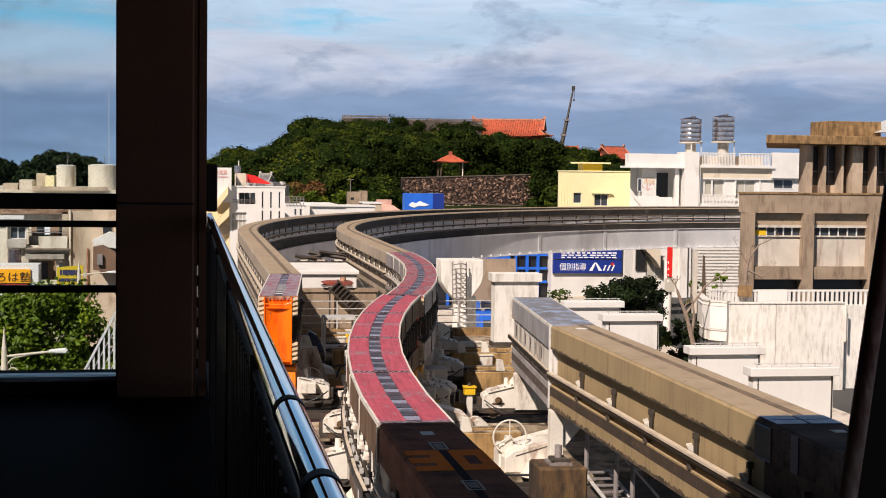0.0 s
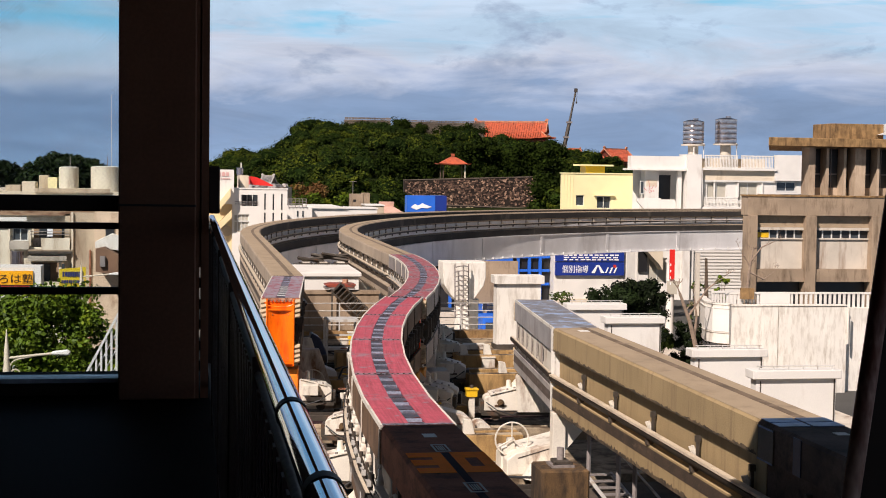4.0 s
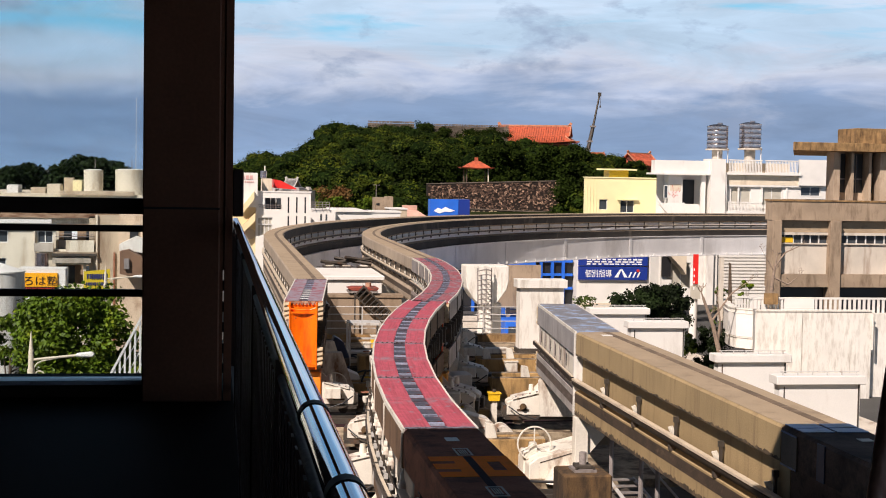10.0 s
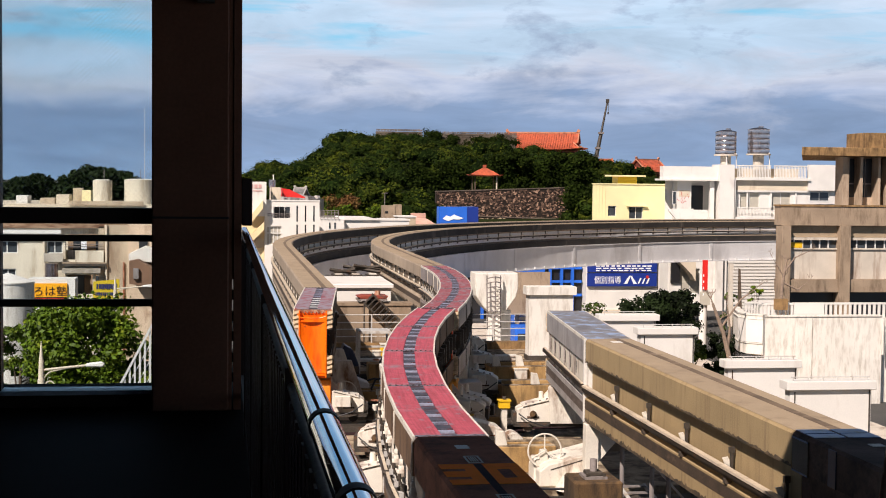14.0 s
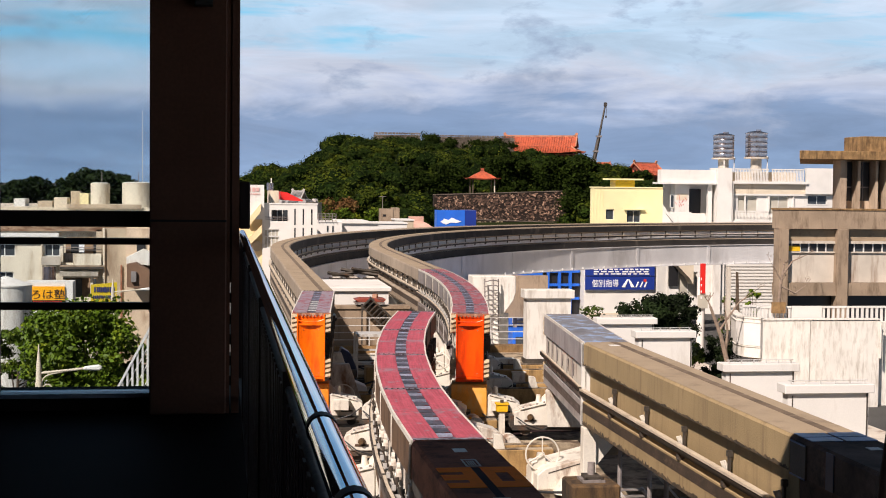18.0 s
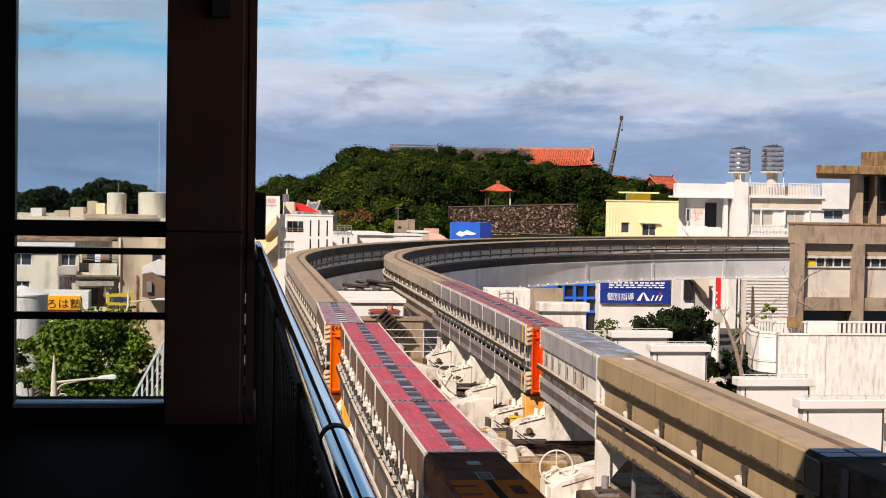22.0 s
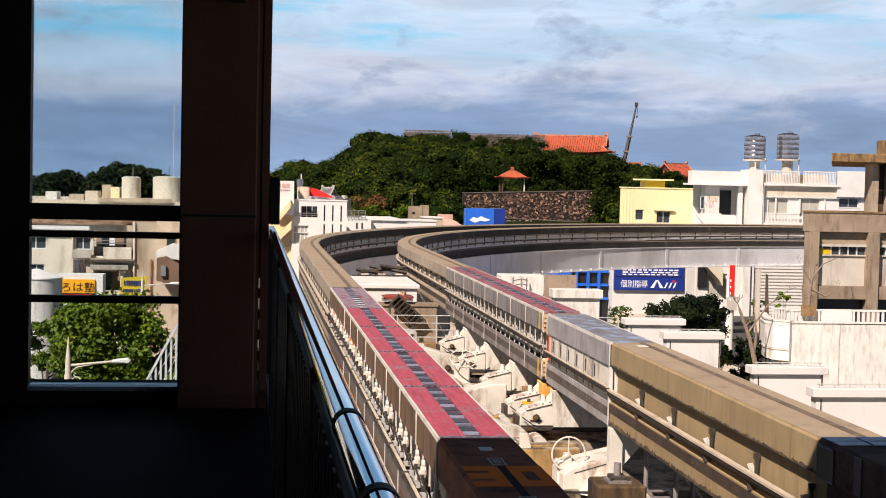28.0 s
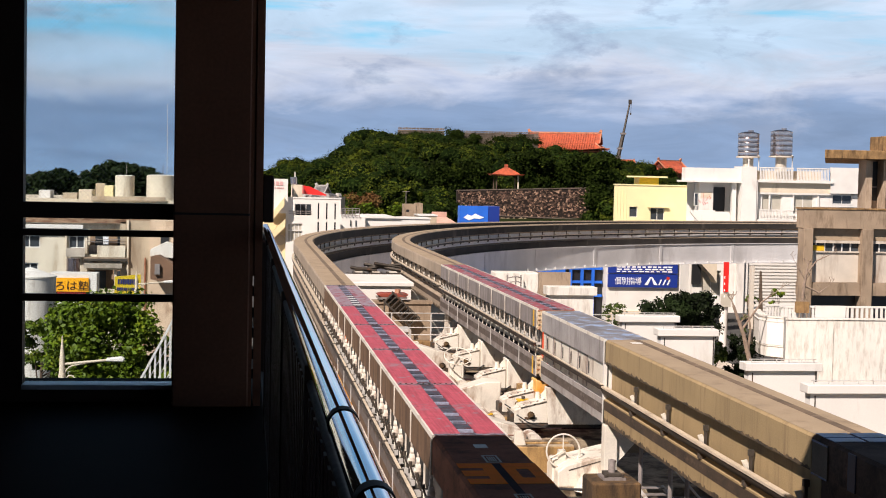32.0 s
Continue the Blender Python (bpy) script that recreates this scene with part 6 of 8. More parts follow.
# ---- white apartment house with tanks ----
def apartments():
    t = thing("apartment_house", "white painted apartment house with balconies and roof parapet", "house")
    y = 130.0
    holes = [(47.3, 49.2, -0.9, 0.78), (50.3, 52.25, -0.9, 0.78), (54.1, 56.0, 0.0, 0.86), (47.3, 49.2, -5.2, -3.4), (50.3, 52.25, -5.2, -3.4)]
    facade("wall", 46.5, 60, GROUND, 2.1, y + 0.5, y + 0.8, holes, WHITE, t)
    part("body", M().prism([(40.6, y + 2.1), (46.4, y + 2.1), (46.4, y + 0.85), (60, y + 0.85), (64, y + 14), (44.4, y + 14)], "z", GROUND, 2.05), WHITE, t)
    # Added block; its tan stands in for shade in the baluster gaps.
    part("roof_room", M().box(47.6, 53.9, y + 3, y + 7, 2.05, 3.0), TAN, t)
    for h in holes:
        window(t, h[0], h[1], h[2], h[3], y + 0.55, 2, CURTAIN if h[2] < -0.5 else GLASS_DARK, True)
    part("eave", M().box(46.5, 53.9, y + 0.3, y + 0.49, 0.80, 0.95), WHITE, t)
    part("balcony_slab", M().box(46.5, 53.9, y - 0.06, y + 0.49, 1.88, 2.10), WHITE, t)
    part("soffit_wall", M().box(46.5, 53.9, y + 0.35, y + 0.49, 0.96, 1.87), CREAM, t)
    for x0, x1 in ((46.8, 50.05), (50.35, 53.5)):
        railing(t, x0, x1, 2.11, 3.28, y, 22, WHITE, 0.07)
    part("end_panel", M().box(53.75, 58.4, y + 0.1, y + 0.46, 0.98, 3.38), WHITE, t)
    part("lower_slab", M().box(46.5, 54, y - 0.06, y + 0.49, -1.75, -1.5), WHITE, t)
    railing(t, 46.85, 50.15, -1.49, -0.6, y, 24, WHITE, 0.07)
    railing(t, 50.6, 53.6, -1.49, -0.6, y, 22, WHITE, 0.07)
    part("pier", M().box(45.05, 46.45, y - 0.3, y + 2.0, GROUND, 3.3), WHITE, t)
    # the wing with its stair porch
    part("wing_parapet", M().box(39.8, 45.04, y + 0.1, y + 1.2, 1.95, 3.1), WHITE, t)
    part("wing_slab", M().box(39.4, 45.04, y - 0.2, y + 1.4, 1.78, 1.95), WHITE, t)
    part("wing_wall", M().box(41.3, 42.65, y + 0.6, y + 2.0, GROUND, 1.77), WHITE, t)
    # A flat black panel gives the porch its shade.
    part("porch_door", M().box(42.8, 44.2, y + 1.9, y + 2.05, -1.9, 1.35), DARK, t, "black panel standing in for the shaded stair porch")
    part("porch_rail", M().box(42.66, 44.3, y + 0.8, y + 0.95, -1.9, -0.9), WHITE, t)
    part("wall_stripe", M().box(41.45, 42.5, y + 0.58, y + 0.598, 0.3, 0.9), CREAM, t, "faded pink graffiti")
    gr = random.Random(61)
    for k in range(11):
        x, z = gr.uniform(41.45, 42.45), gr.uniform(-0.4, 0.45)
        part("graffiti", M().rod((x, y + 0.585, z), (x + gr.uniform(-0.25, 0.25), y + 0.585, z + gr.uniform(0.1, 0.4)), 0.022, 5), INK_RED, t, "faded red scrawl")
    part("inner_column", M().box(44.35, 44.75, y + 0.3, y + 0.7, GROUND, 1.77), WHITE, t)
    part("porch_window", M().box(44.78, 45.02, y + 1.2, y + 1.3, -0.4, 1.1), CURTAIN, t)
    for x in (47.9, 50.2, 52.6):
        part("wall_stub", M().box(x, x + 0.14, y + 0.36, y + 0.49, -0.6, 0.79), WHITE, t)
    part("stair_wall", M().prism([(40.1, -0.8), (42.4, -0.76), (42.4, -1.97), (41.0, -1.97), (40.1, -1.0)], "y", y - 0.9, y - 0.6), WHITE, t)
    window(t, 40.85, 41.25, -0.4, 0.8, y + 0.5, 1)
    part("drain_pipe", M().rod((46.6, y - 0.1, -1.5), (46.6, y - 0.1, 1.9), 0.06, 8), WHITE, t)
    part("lamp", M().rod((45.75, y, 3.3), (45.75, y, 4.0), 0.06, 6), WHITE, t)


apartments()


def roof_tank(x, y, z0, z1, r, foot_z):
    t = thing("water_tank", "ribbed stainless steel water tank on a concrete stand", "water tank", "rooftop water tanks", at=(x, y, 0))
    h = z1 - z0
    body = M()
    prof = []
    n = 5
    for i in range(n):
        a = z0 + h * i / n
        b = z0 + h * (i + 1) / n
        prof += [(r, a + 0.02), (r * 1.01, (a + b) / 2 - 0.04), (r, b - 0.10), (r * 1.04, b - 0.07), (r * 1.04, b - 0.03)]
    prof += [(r * 0.93, z1 + 0.02), (r * 0.5, z1 + 0.14), (0.02, z1 + 0.18)]
    k = 28
    verts, faces = [], []
    for rr, z in prof:
        verts += [(rr * math.cos(2 * math.pi * i / k), rr * math.sin(2 * math.pi * i / k), z) for i in range(k)]
    for j in range(len(prof) - 1):
        for i in range(k):
            faces.append((j * k + i, j * k + (i + 1) % k, (j + 1) * k + (i + 1) % k, (j + 1) * k + i))
    part("drum", body.add(verts, faces), STAINLESS, t, smooth=True)
    part("base_plate", M().rod((0, 0, z0 - 0.14), (0, 0, z0), r * 1.12, 20), CONC_PALE, t)
    part("stand", M().rod((0, 0, foot_z), (0, 0, z0 - 0.14), r * 0.5, 16), CONC_PALE, t)
    part("pipe", M().rod((r * 0.85, -r * 0.6, foot_z), (r * 0.85, -r * 0.6, z0 + 0.1), 0.05, 6), WHITE, t)
    part("manhole", M().rod((0.2, 0, z1 + 0.1), (0.2, 0, z1 + 0.3), 0.25, 12), STAINLESS, t)


roof_tank(46.55, 132.5, 4.28, 6.42, 0.98, 2.9)
roof_tank(49.75, 132.5, 4.38, 6.68, 1.02, 2.9)


def yellow_house():
    t = thing("yellow_house", "pale yellow rendered house with a roof hut", "house")
    y = 135.0
    holes = [(35.95, 36.75, -1.65, -0.65), (38.0, 39.35, -1.9, -0.73), (35.95, 36.75, -5.2, -4), (38, 39.4, -5.2, -4)]
    facade("wall", 34.5, 42.05, GROUND, 1.36, y, y + 0.3, holes, YELLOW, t)
    part("body", M().prism([(34.7, y + 0.9), (42.05, y + 0.9), (44.6, y + 10), (37.2, y + 10)], "z", GROUND, 1.25), YELLOW, t)
    part("side", M().box(34.75, 35.0, y + 0.3, y + 0.9, GROUND, 1.3), YELLOW, t)
    part("coping", M().box(34.42, 42.1, y - 0.08, y + 0.4, 1.36, 1.46), YELLOW, t)
    for h in holes:
        window(t, *h, y + 0.05, 2 if h[1] - h[0] > 1 else 1)
    part("hood", M().box(37.7, 39.7, y - 0.3, y - 0.01, -0.70, -0.6), YELLOW, t)
    part("roof_hut", M().box(37.4, 39.3, y + 2, y + 4, 1.25, 2.12), YEL2, t)
    part("roof_slab", M().prism([(36.0, y + 1.5), (40.0, y + 1.5), (40.9, y + 4.5), (36.9, y + 4.5)], "z", 2.12, 2.26), YELLOW, t)
    for k in range(4):
        part("rib", M().box(34.7 + k * 0.3, 34.76 + k * 0.3, y - 0.04, y, GROUND, 1.3), YELLOW, t)


yellow_house()


def blue_hoarding():
    t = thing("billboard_box", "bright blue billboard box with a white emblem", "billboard")
    part("box", M().box(22.0, 24.95, 150, 151.5, -8, -1.15), BLUE, t)
    # Same blue sheet on this side; navy puts its shade into the colour.
    part("return", M().box(24.95, 26.15, 150.05, 153.5, -8, -1.15), NAVY, t, "side panel coloured navy for its shade")
    m = M().prism([(22.4, -2.35), (22.8, -2.02), (23.2, -2.16), (23.6, -1.92), (24.0, -2.1), (24.6, -2.3), (24.1, -2.46), (23.5, -2.42), (23.0, -2.62), (22.7, -2.52)], "y", 149.95, 149.99)
    part("emblem", m, INK_WHITE, t, "plain white emblem")


blue_hoarding()


# ---- shop house with navy signs ----
def sign_house():
    t = thing("shop_house", "white shop house behind the bend with navy signboards", "shop")
    y = 115.0
    part("wall", M().box(28.9, 35.0, y, y + 10, GROUND, -3.2), WHITE, t)
    part("base", M().box(28.9, 35.0, y - 0.1, y, GROUND, -8.7), CREAM, t)
    for z0, z1 in ((-5.66, -4.55), (-6.80, -5.74)):
        part("signboard", M().box(28.97, 34.7, y - 0.25, y - 0.001, z0, z1), NAVY, t, "navy signboard with white writing")
    text("個別指導", 29.5, y - 0.26, -6.53, 0.66, INK_WHITE, t, stretch=0.85)
    m = M().prism([(31.95, -6.6), (32.25, -6.6), (32.5, -6.0), (32.75, -6.6), (33.05, -6.6), (32.6, -5.95), (32.4, -5.95)], "y", y - 0.29, y - 0.26)
    part("logo", m, INK_WHITE, t, "plain white logo shape")
    for x in (33.1, 33.45, 33.8):
        part("logo", M().prism([(x, -6.6), (x + 0.12, -6.6), (x + 0.32, -6.15), (x + 0.2, -6.15)], "y", y - 0.29, y - 0.26), INK_WHITE, t, "plain white logo shape")
    part("logo_dot", M().rod((33.9, y - 0.27, -6.05), (33.9, y - 0.29, -6.05), 0.13, 12), INK_RED, t, "plain red logo dot")
    for k, (z0, z1, n) in enumerate(((-5.58, -5.48, 10), (-5.41, -5.30, 8), (-5.23, -5.10, 11))):
        bars(t, "writing", 29.6, 34.3, z0, z1, y - 0.26, n, INK_WHITE, 4 + k)
    # glazed bay with blue frames, its unlit windows a black stand-in wall
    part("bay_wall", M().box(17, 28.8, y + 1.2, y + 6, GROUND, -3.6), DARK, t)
    for x in (20.5, 23.0, 24.6, 26.05, 27.0, 27.9):
        part("blue_frame", M().box(x, x + 0.22, y + 0.9, y + 1.19, GROUND, -3.6), BLUE, t, "blue painted frame")
    for z in (-5.5, -6.6, -7.7):
        part("blue_frame", M().box(17, 28.8, y + 0.95, y + 1.18, z, z + 0.2), BLUE, t, "blue painted frame")
    part("fascia", M().box(17, 25.6, y + 0.4, y + 0.9, -5.9, -4.9), BLUE, t)
    part("fascia_panel", M().box(22.5, 23.2, y + 0.3, y + 0.39, -5.9, -4.9), INK_WHITE, t)


sign_house()


def annex():
    t = thing("annex", "white annex with a canopy and a curtained window", "house")
    y = 112.0
    holes = [(35.85, 37.4, -7.2, -5.2)]
    facade("wall", 35.05, 39.6, GROUND, -3.0, y, y + 0.4, holes, WHITE, t)
    t.matrix_basis = back = Matrix.Translation((0, 0, 1.6)) @ Matrix.Scale(1.095, 4) @ Matrix.Translation((0, 0, -1.6))
    part("body", M().box(35.05, 39.6, y + 0.9, y + 4.5, GROUND, -3), WHITE, t)
    window(t, *holes[0], y + 0.05, 2, CURTAIN)
    part("canopy", M().prism([(35.1, -4.4), (36.6, -4.4), (36.6, -6.1), (36.3, -5.6)], "y", y - 1.4, y - 0.05), CREAM, t)
    # Black box on the wall, coloured as a shaded recess.
    part("recess", M().box(34.98, 35.7, y - 0.2, y - 0.02, -6.3, -4.6), DARK, t)
    part("pilaster", M().box(38.6, 39.2, y - 0.3, y - 0.01, GROUND, -3.2), WHITE, t)
    c = thing("corrugated_shed", "white corrugated metal shed wall", "shed")
    c.matrix_basis = back
    part("wall", M().box(39.7, 46, y + 0.3, y + 4, GROUND, -3.2), WHITE, c)
    slat = M().box(39.7, 46, y + 0.2, y + 0.3, 0, 0.13).data("slat", WHITE)
    for k in range(22):
        part("slat", slat, WHITE, c).location = (0, 0, -8.9 + k * 0.26)


annex()


def banner_pole():
    t = thing("sign_pole", "white round sign pole with a red vertical banner", "sign")
    part("pole", M().rod((30.3, 90, GROUND), (30.3, 90, -4.2), 0.26, 14), WHITE, t, smooth=True)
    b = part("banner", M().box(30.12, 30.44, 89.6, 89.72, -5.2, -3.3), RED, t, "red banner with white writing")
    for k in range(4):
        part("writing", M().box(30.14, 30.20, 89.57, 89.6, -5.55 + k * 0.4, -5.40 + k * 0.4), INK_WHITE, b)
    part("plate", M().box(29.98, 30.62, 89.6, 89.7, -6.15, -5.3), CURTAIN, t, "worn faded plate")


banner_pole()

# shrubs and bare tree by the terrace
tree((21.0, 71, GROUND), 5.5, 1.3, 110, 170, 0.11, LEAF_DARK, "dark green shrub tree with an uneven crown", 51, 0.3)
tree((22.5, 72, GROUND), 5.8, 1.4, 120, 170, 0.11, LEAF_DARK, "dark green shrub tree with an uneven crown", 22, 0.3)
tree((20.2, 70, GROUND), 5.0, 0.8, 50, 130, 0.10, LEAF_DARK, "dark green shrub tree with an uneven crown", 24, 0.4)
tree((18.0, 70, GROUND), 5.4, 0.6, 60, 12, 0.10, LEAF_SHRUB, "thin sparse green shrub", 23, 0.6, 0.05)
tree((24.3, 74, GROUND), 3.0, 1.2, 30, 70, 0.14, LEAF_SHRUB, "low green bush by the steps", 25, 0.2, 0.1)


def shaped_tree(limbs, seed, label, twig=0.5):
    """A leafless tree: tapering limbs along given lines, each ending in thin twigs."""
    rng = random.Random(seed)
    t = thing("bare_tree", label, "tree")
    for k, (pts, r) in enumerate(limbs):
        m = M()
        n = len(pts) - 1
        for i in range(n):
            m.rod(pts[i], pts[i + 1], r * (1 - 0.6 * i / n), 7, r * (1 - 0.6 * (i + 1) / n))
        part("trunk" if k == 0 else "branch", m, BARK_PALE, t, smooth=True)
        tw = M()

        def spray(p, d, length, rr, level):
            q = p + d * length
            tw.rod(p, q, rr, 4, rr * 0.6)
            if level:
                for _ in range(3):
                    nd = (d + Vector((rng.uniform(-0.9, 0.9), rng.uniform(-0.6, 0.6), rng.uniform(-0.4, 0.7)))).normalized()
                    spray(q, nd, length * rng.uniform(0.5, 0.9), rr * 0.65, level - 1)

        a, b = Vector(pts[-2]), Vector(pts[-1])
        spray(b, (b - a).normalized(), twig, r * 0.3, 3)
        part("twig_spray", tw, BARK_PALE, t)
        tw = M()
        mid = a.lerp(b, 0.4)
        spray(mid, Vector((rng.uniform(-0.8, 0.8), -0.2, 0.7)).normalized(), twig * 0.8, r * 0.25, 2)
        part("twig_spray", tw, BARK_PALE, t)


shaped_tree((([(25.5, 70.6, GROUND), (25.2, 70.4, -7.5), (24.7, 70.2, -5.85), (24.1, 70.1, -4.4)], 0.17),
             ([(25.0, 70.4, -6.9), (25.05, 70.2, -5.6), (24.85, 70.0, -4.7)], 0.08),
             ([(24.6, 70.2, -5.6), (25.5, 70.0, -4.2), (26.2, 70.0, -3.7)], 0.06)), 3, "leafless brown tree with a leaning trunk", 0.3)
shaped_tree((([(30.75, 78.0, -9.4), (30.75, 78.0, -5.2), (30.85, 78.0, -3.9), (31.0, 78.0, -3.0)], 0.14),
             ([(30.95, 78.0, -3.3), (31.5, 77.9, -2.5), (32.2, 77.9, -2.2)], 0.06),
             ([(30.85, 78.0, -3.9), (31.7, 77.9, -4.3), (32.1, 77.9, -4.0)], 0.06),
             ([(30.9, 78.0, -3.6), (30.3, 77.9, -2.7)], 0.04)), 8, "leafless brown tree with twisted fine twigs", 0.27)
tree((26.1, 73.5, GROUND), 3.3, 1.1, 60, 110, 0.10, LEAF_DARK, "dark undergrowth beneath the bare tree", 61, 0.1, 0.06)
tree((26.9, 75.2, GROUND), 5.4, 0.5, 22, 40, 0.10, LEAF_SHRUB, "thin climbing shrub by the terrace", 62, 0.6, 0.05)
tree((28.9, 77.0, GROUND), 5.8, 0.4, 12, 50, 0.10, LEAF, "young green shrub by the terrace", 63, 0.75, 0.05)


# ---- under the bend ----
solid("pavement", M().box(4, 30, 52, 112, GROUND, GROUND + 0.03), CONC_PALE, "pale concrete forecourt under the bend", "pavement", kind="structure")
def haunch_pier():
    t = thing("pier", "white concrete pier with flared haunches and a ladder", "pier", "monorail piers")
    y = 75
    ring = [(12.95, -3.2), (15.22, -3.2), (15.22, -4.0), (15.1, -4.45), (14.85, -4.8), (14.6, -5.15), (13.75, -5.3), (13.3, -4.85), (13.02, -4.4), (12.95, -3.95)]
    part("cap", M().prism(ring, "y", y, y + 1.6), TERRACE, t, bevel=0.03)
    part("column", M().rod((14.35, y + 0.8, GROUND), (14.35, y + 0.8, -5.2), 0.64, 22), TERRACE, t, smooth=True)
    lad = part("ladder", M().rod((13.55, y - 0.35, -6.1), (13.5, y - 0.3, -3.3), 0.035, 6).rod((14.25, y - 0.35, -6.1), (14.22, y - 0.3, -3.3), 0.035, 6), STEEL, t)
    part("stile", M().rod((13.9, y - 0.7, -5.6), (13.88, y - 0.65, -3.3), 0.03, 6), STEEL, lad)
    for k in range(11):
        z = -5.9 + 0.25 * k
        pts = [(13.53 + 0.71 * f, y - 0.35 - 0.4 * math.sin(math.pi * f), z - 0.05 + 0.1 * math.sin(math.pi * f)) for f in (0, 0.25, 0.5, 0.75, 1)]
        m = M()
        for a, b in zip(pts, pts[1:]):
            m.rod(a, b, 0.028, 5)
        part("rung", m, STEEL, lad)
    part("pipe", M().rod((14.25, y - 0.08, GROUND), (14.25, y - 0.08, -4.0), 0.09, 8), TERRACE, t, smooth=True)
    w = thing("side_wall", "shaded grey concrete wall below the bend", "wall")
    part("wall", M().box(15.6, 18.5, 82, 82.4, -6.0, -3.6), CONC_OLD, w)
    part("post", M().box(16.6, 16.8, 82.4, 82.6, GROUND, -6.0), CONC_OLD, w)
    part("post", M().box(18.3, 18.5, 82.4, 82.6, GROUND, -6.0), CONC_OLD, w)


haunch_pier()


def kiosk():
    t = thing("vending_stand", "blue and white stall with stacked goods beside the road", "stall")
    part("body", M().box(17.0, 19.2, 85, 87, GROUND, -6.15), BLUE, t)
    part("canopy", M().prism([(84.3, -6.15), (87, -6.15), (87, -5.8), (84.4, -5.95)], "x", 16.95, 19.3), BLUE, t)
    for k in range(4):
        part("goods_box", M().box(17.05, 19.1, 84.9, 85, -7.05 + k * 0.22, -6.88 + k * 0.22), INK_WHITE if k % 2 else CREAM, t)
    v = thing("parked_van", "small blue and white parked van", "van", at=(17.0, 80, GROUND))
    part("body", M().box(-0.9, 0.9, 0, 3.4, 0.3, 2.9), BLUE, v, bevel=0.08)
    part("windscreen", M().box(-0.75, 0.75, -0.03, 0.0, 2.0, 2.6), GLASS_DARK, v)
    part("bumper", M().box(-0.9, 0.9, -0.12, 0.0, 0.4, 0.75), INK_WHITE, v)
    for x in (-0.6, 0.4):
        part("lamp", M().box(x, x + 0.2, -0.05, 0.0, 1.2, 1.45), RED, v)
    for x in (-0.8, 0.8):
        for y in (0.7, 2.6):
            part("wheel", M().rod((x - 0.1, y, 0.32), (x + 0.1, y, 0.32), 0.32, 14), RUBBER, v, smooth=True)


kiosk()


# ---- white house with slit windows ----
def slit_house():
    t = thing("slit_house", "white modern house with tall slit windows and stair tower", "house")
    y = 110.0
    holes = [(5.40, 5.52, -1.6, -0.41), (6.02, 6.14, -1.6, -0.41), (6.65, 6.77, -1.6, -0.41), (5.40, 5.52, -2.6, -1.82), (6.02, 6.14, -2.6, -1.82), (6.65, 6.77, -2.6, -1.82),
             (3.7, 4.92, -1.33, -0.50), (3.16, 4.28, -3.35, -1.95)]
    facade("wall", 3.05, 7.12, GROUND, -0.08, y, y + 0.3, holes, WHITE, t)
    part("body", M().box(3.05, 7.12, y + 1.4, y + 10, GROUND, -0.12), WHITE, t)
    for h in holes[:6]:
        part("slit_window", M().box(h[0], h[1], y + 0.15, y + 0.2, h[2], h[3]), GLASS_DARK, t)
    part("side", M().box(6.9, 7.1, y + 0.3, y + 1.4, GROUND, -0.12), WHITE, t)
    # Dark glass colour stands for the shade inside the loggia.
    part("loggia_back", M().box(3.3, 5.0, y + 1.2, y + 1.35, -1.4, -0.4), GLASS_DARK, t)
    for x in (3.75, 4.15, 4.55):
        part("loggia_frame", M().box(x, x + 0.05, y + 1.1, y + 1.19, -1.4, -0.4), FRAME_W, t)
    part("loggia_rail", M().box(3.25, 4.95, y - 0.06, y - 0.01, -1.05, -1.0).box(3.25, 4.95, y - 0.06, y - 0.01, -1.2, -1.16), STEEL, t)
    window(t, *holes[7], y + 0.05, 4, CURTAIN)
    part("transom", M().box(3.2, 4.25, y + 0.02, y + 0.06, -2.5, -2.42), FRAME_W, t)
    part("coping", M().box(3.0, 7.16, y - 0.05, y + 0.4, -0.08, 0.02), WHITE, t)
    part("tower", M().box(1.66, 3.15, y - 0.5, y + 4, -1.2, 1.34), WHITE, t)
    part("stair_front", M().box(1.35, 3.04, y + 0.2, y + 4, GROUND, -1.0), CREAM_LIT, t)
    part("stair_flight", M().prism([(1.66, -1.6), (2.9, 0.0), (2.9, -0.6), (1.9, -1.9), (1.66, -1.9)], "y", y - 0.9, y - 0.51), CREAM_LIT, t)
    part("stair_flight", M().prism([(1.5, -3.1), (3.0, -1.6), (3.0, -2.2), (1.8, -3.4), (1.5, -3.4)], "y", y - 0.6, y + 0.19), CREAM_LIT, t)
    part("stair_arch", M().rod((2.65, y - 0.02, -3.2), (2.65, y + 0.19, -3.2), 0.4, 14), TAN, t)
    bars(t, "writing", 1.95, 2.85, 0.85, 1.15, y - 0.52, 3, INK_FADED, 7)
    bars(t, "writing", 1.9, 2.9, 0.62, 0.72, y - 0.52, 7, INK_FADED, 8)
    part("roof_room", M().box(3.6, 4.28, y + 1, y + 4, 0.0, 0.92), CREAM, t)
    part("red_roof", M().prism([(4.5, 0.22), (6.2, 0.12), (6.2, 0.2), (5.0, 0.78), (4.5, 0.86)], "y", y + 3, y + 8), RED, t, "bright red sheet roof")
    tk = thing("water_tank", "small stainless water tank on a roof", "water tank", "rooftop water tanks", at=(3.85, 118, 0))
    part("drum", M().rod((0, 0, 0.95), (0, 0, 1.5), 0.27, 16), STAINLESS, tk, smooth=True)
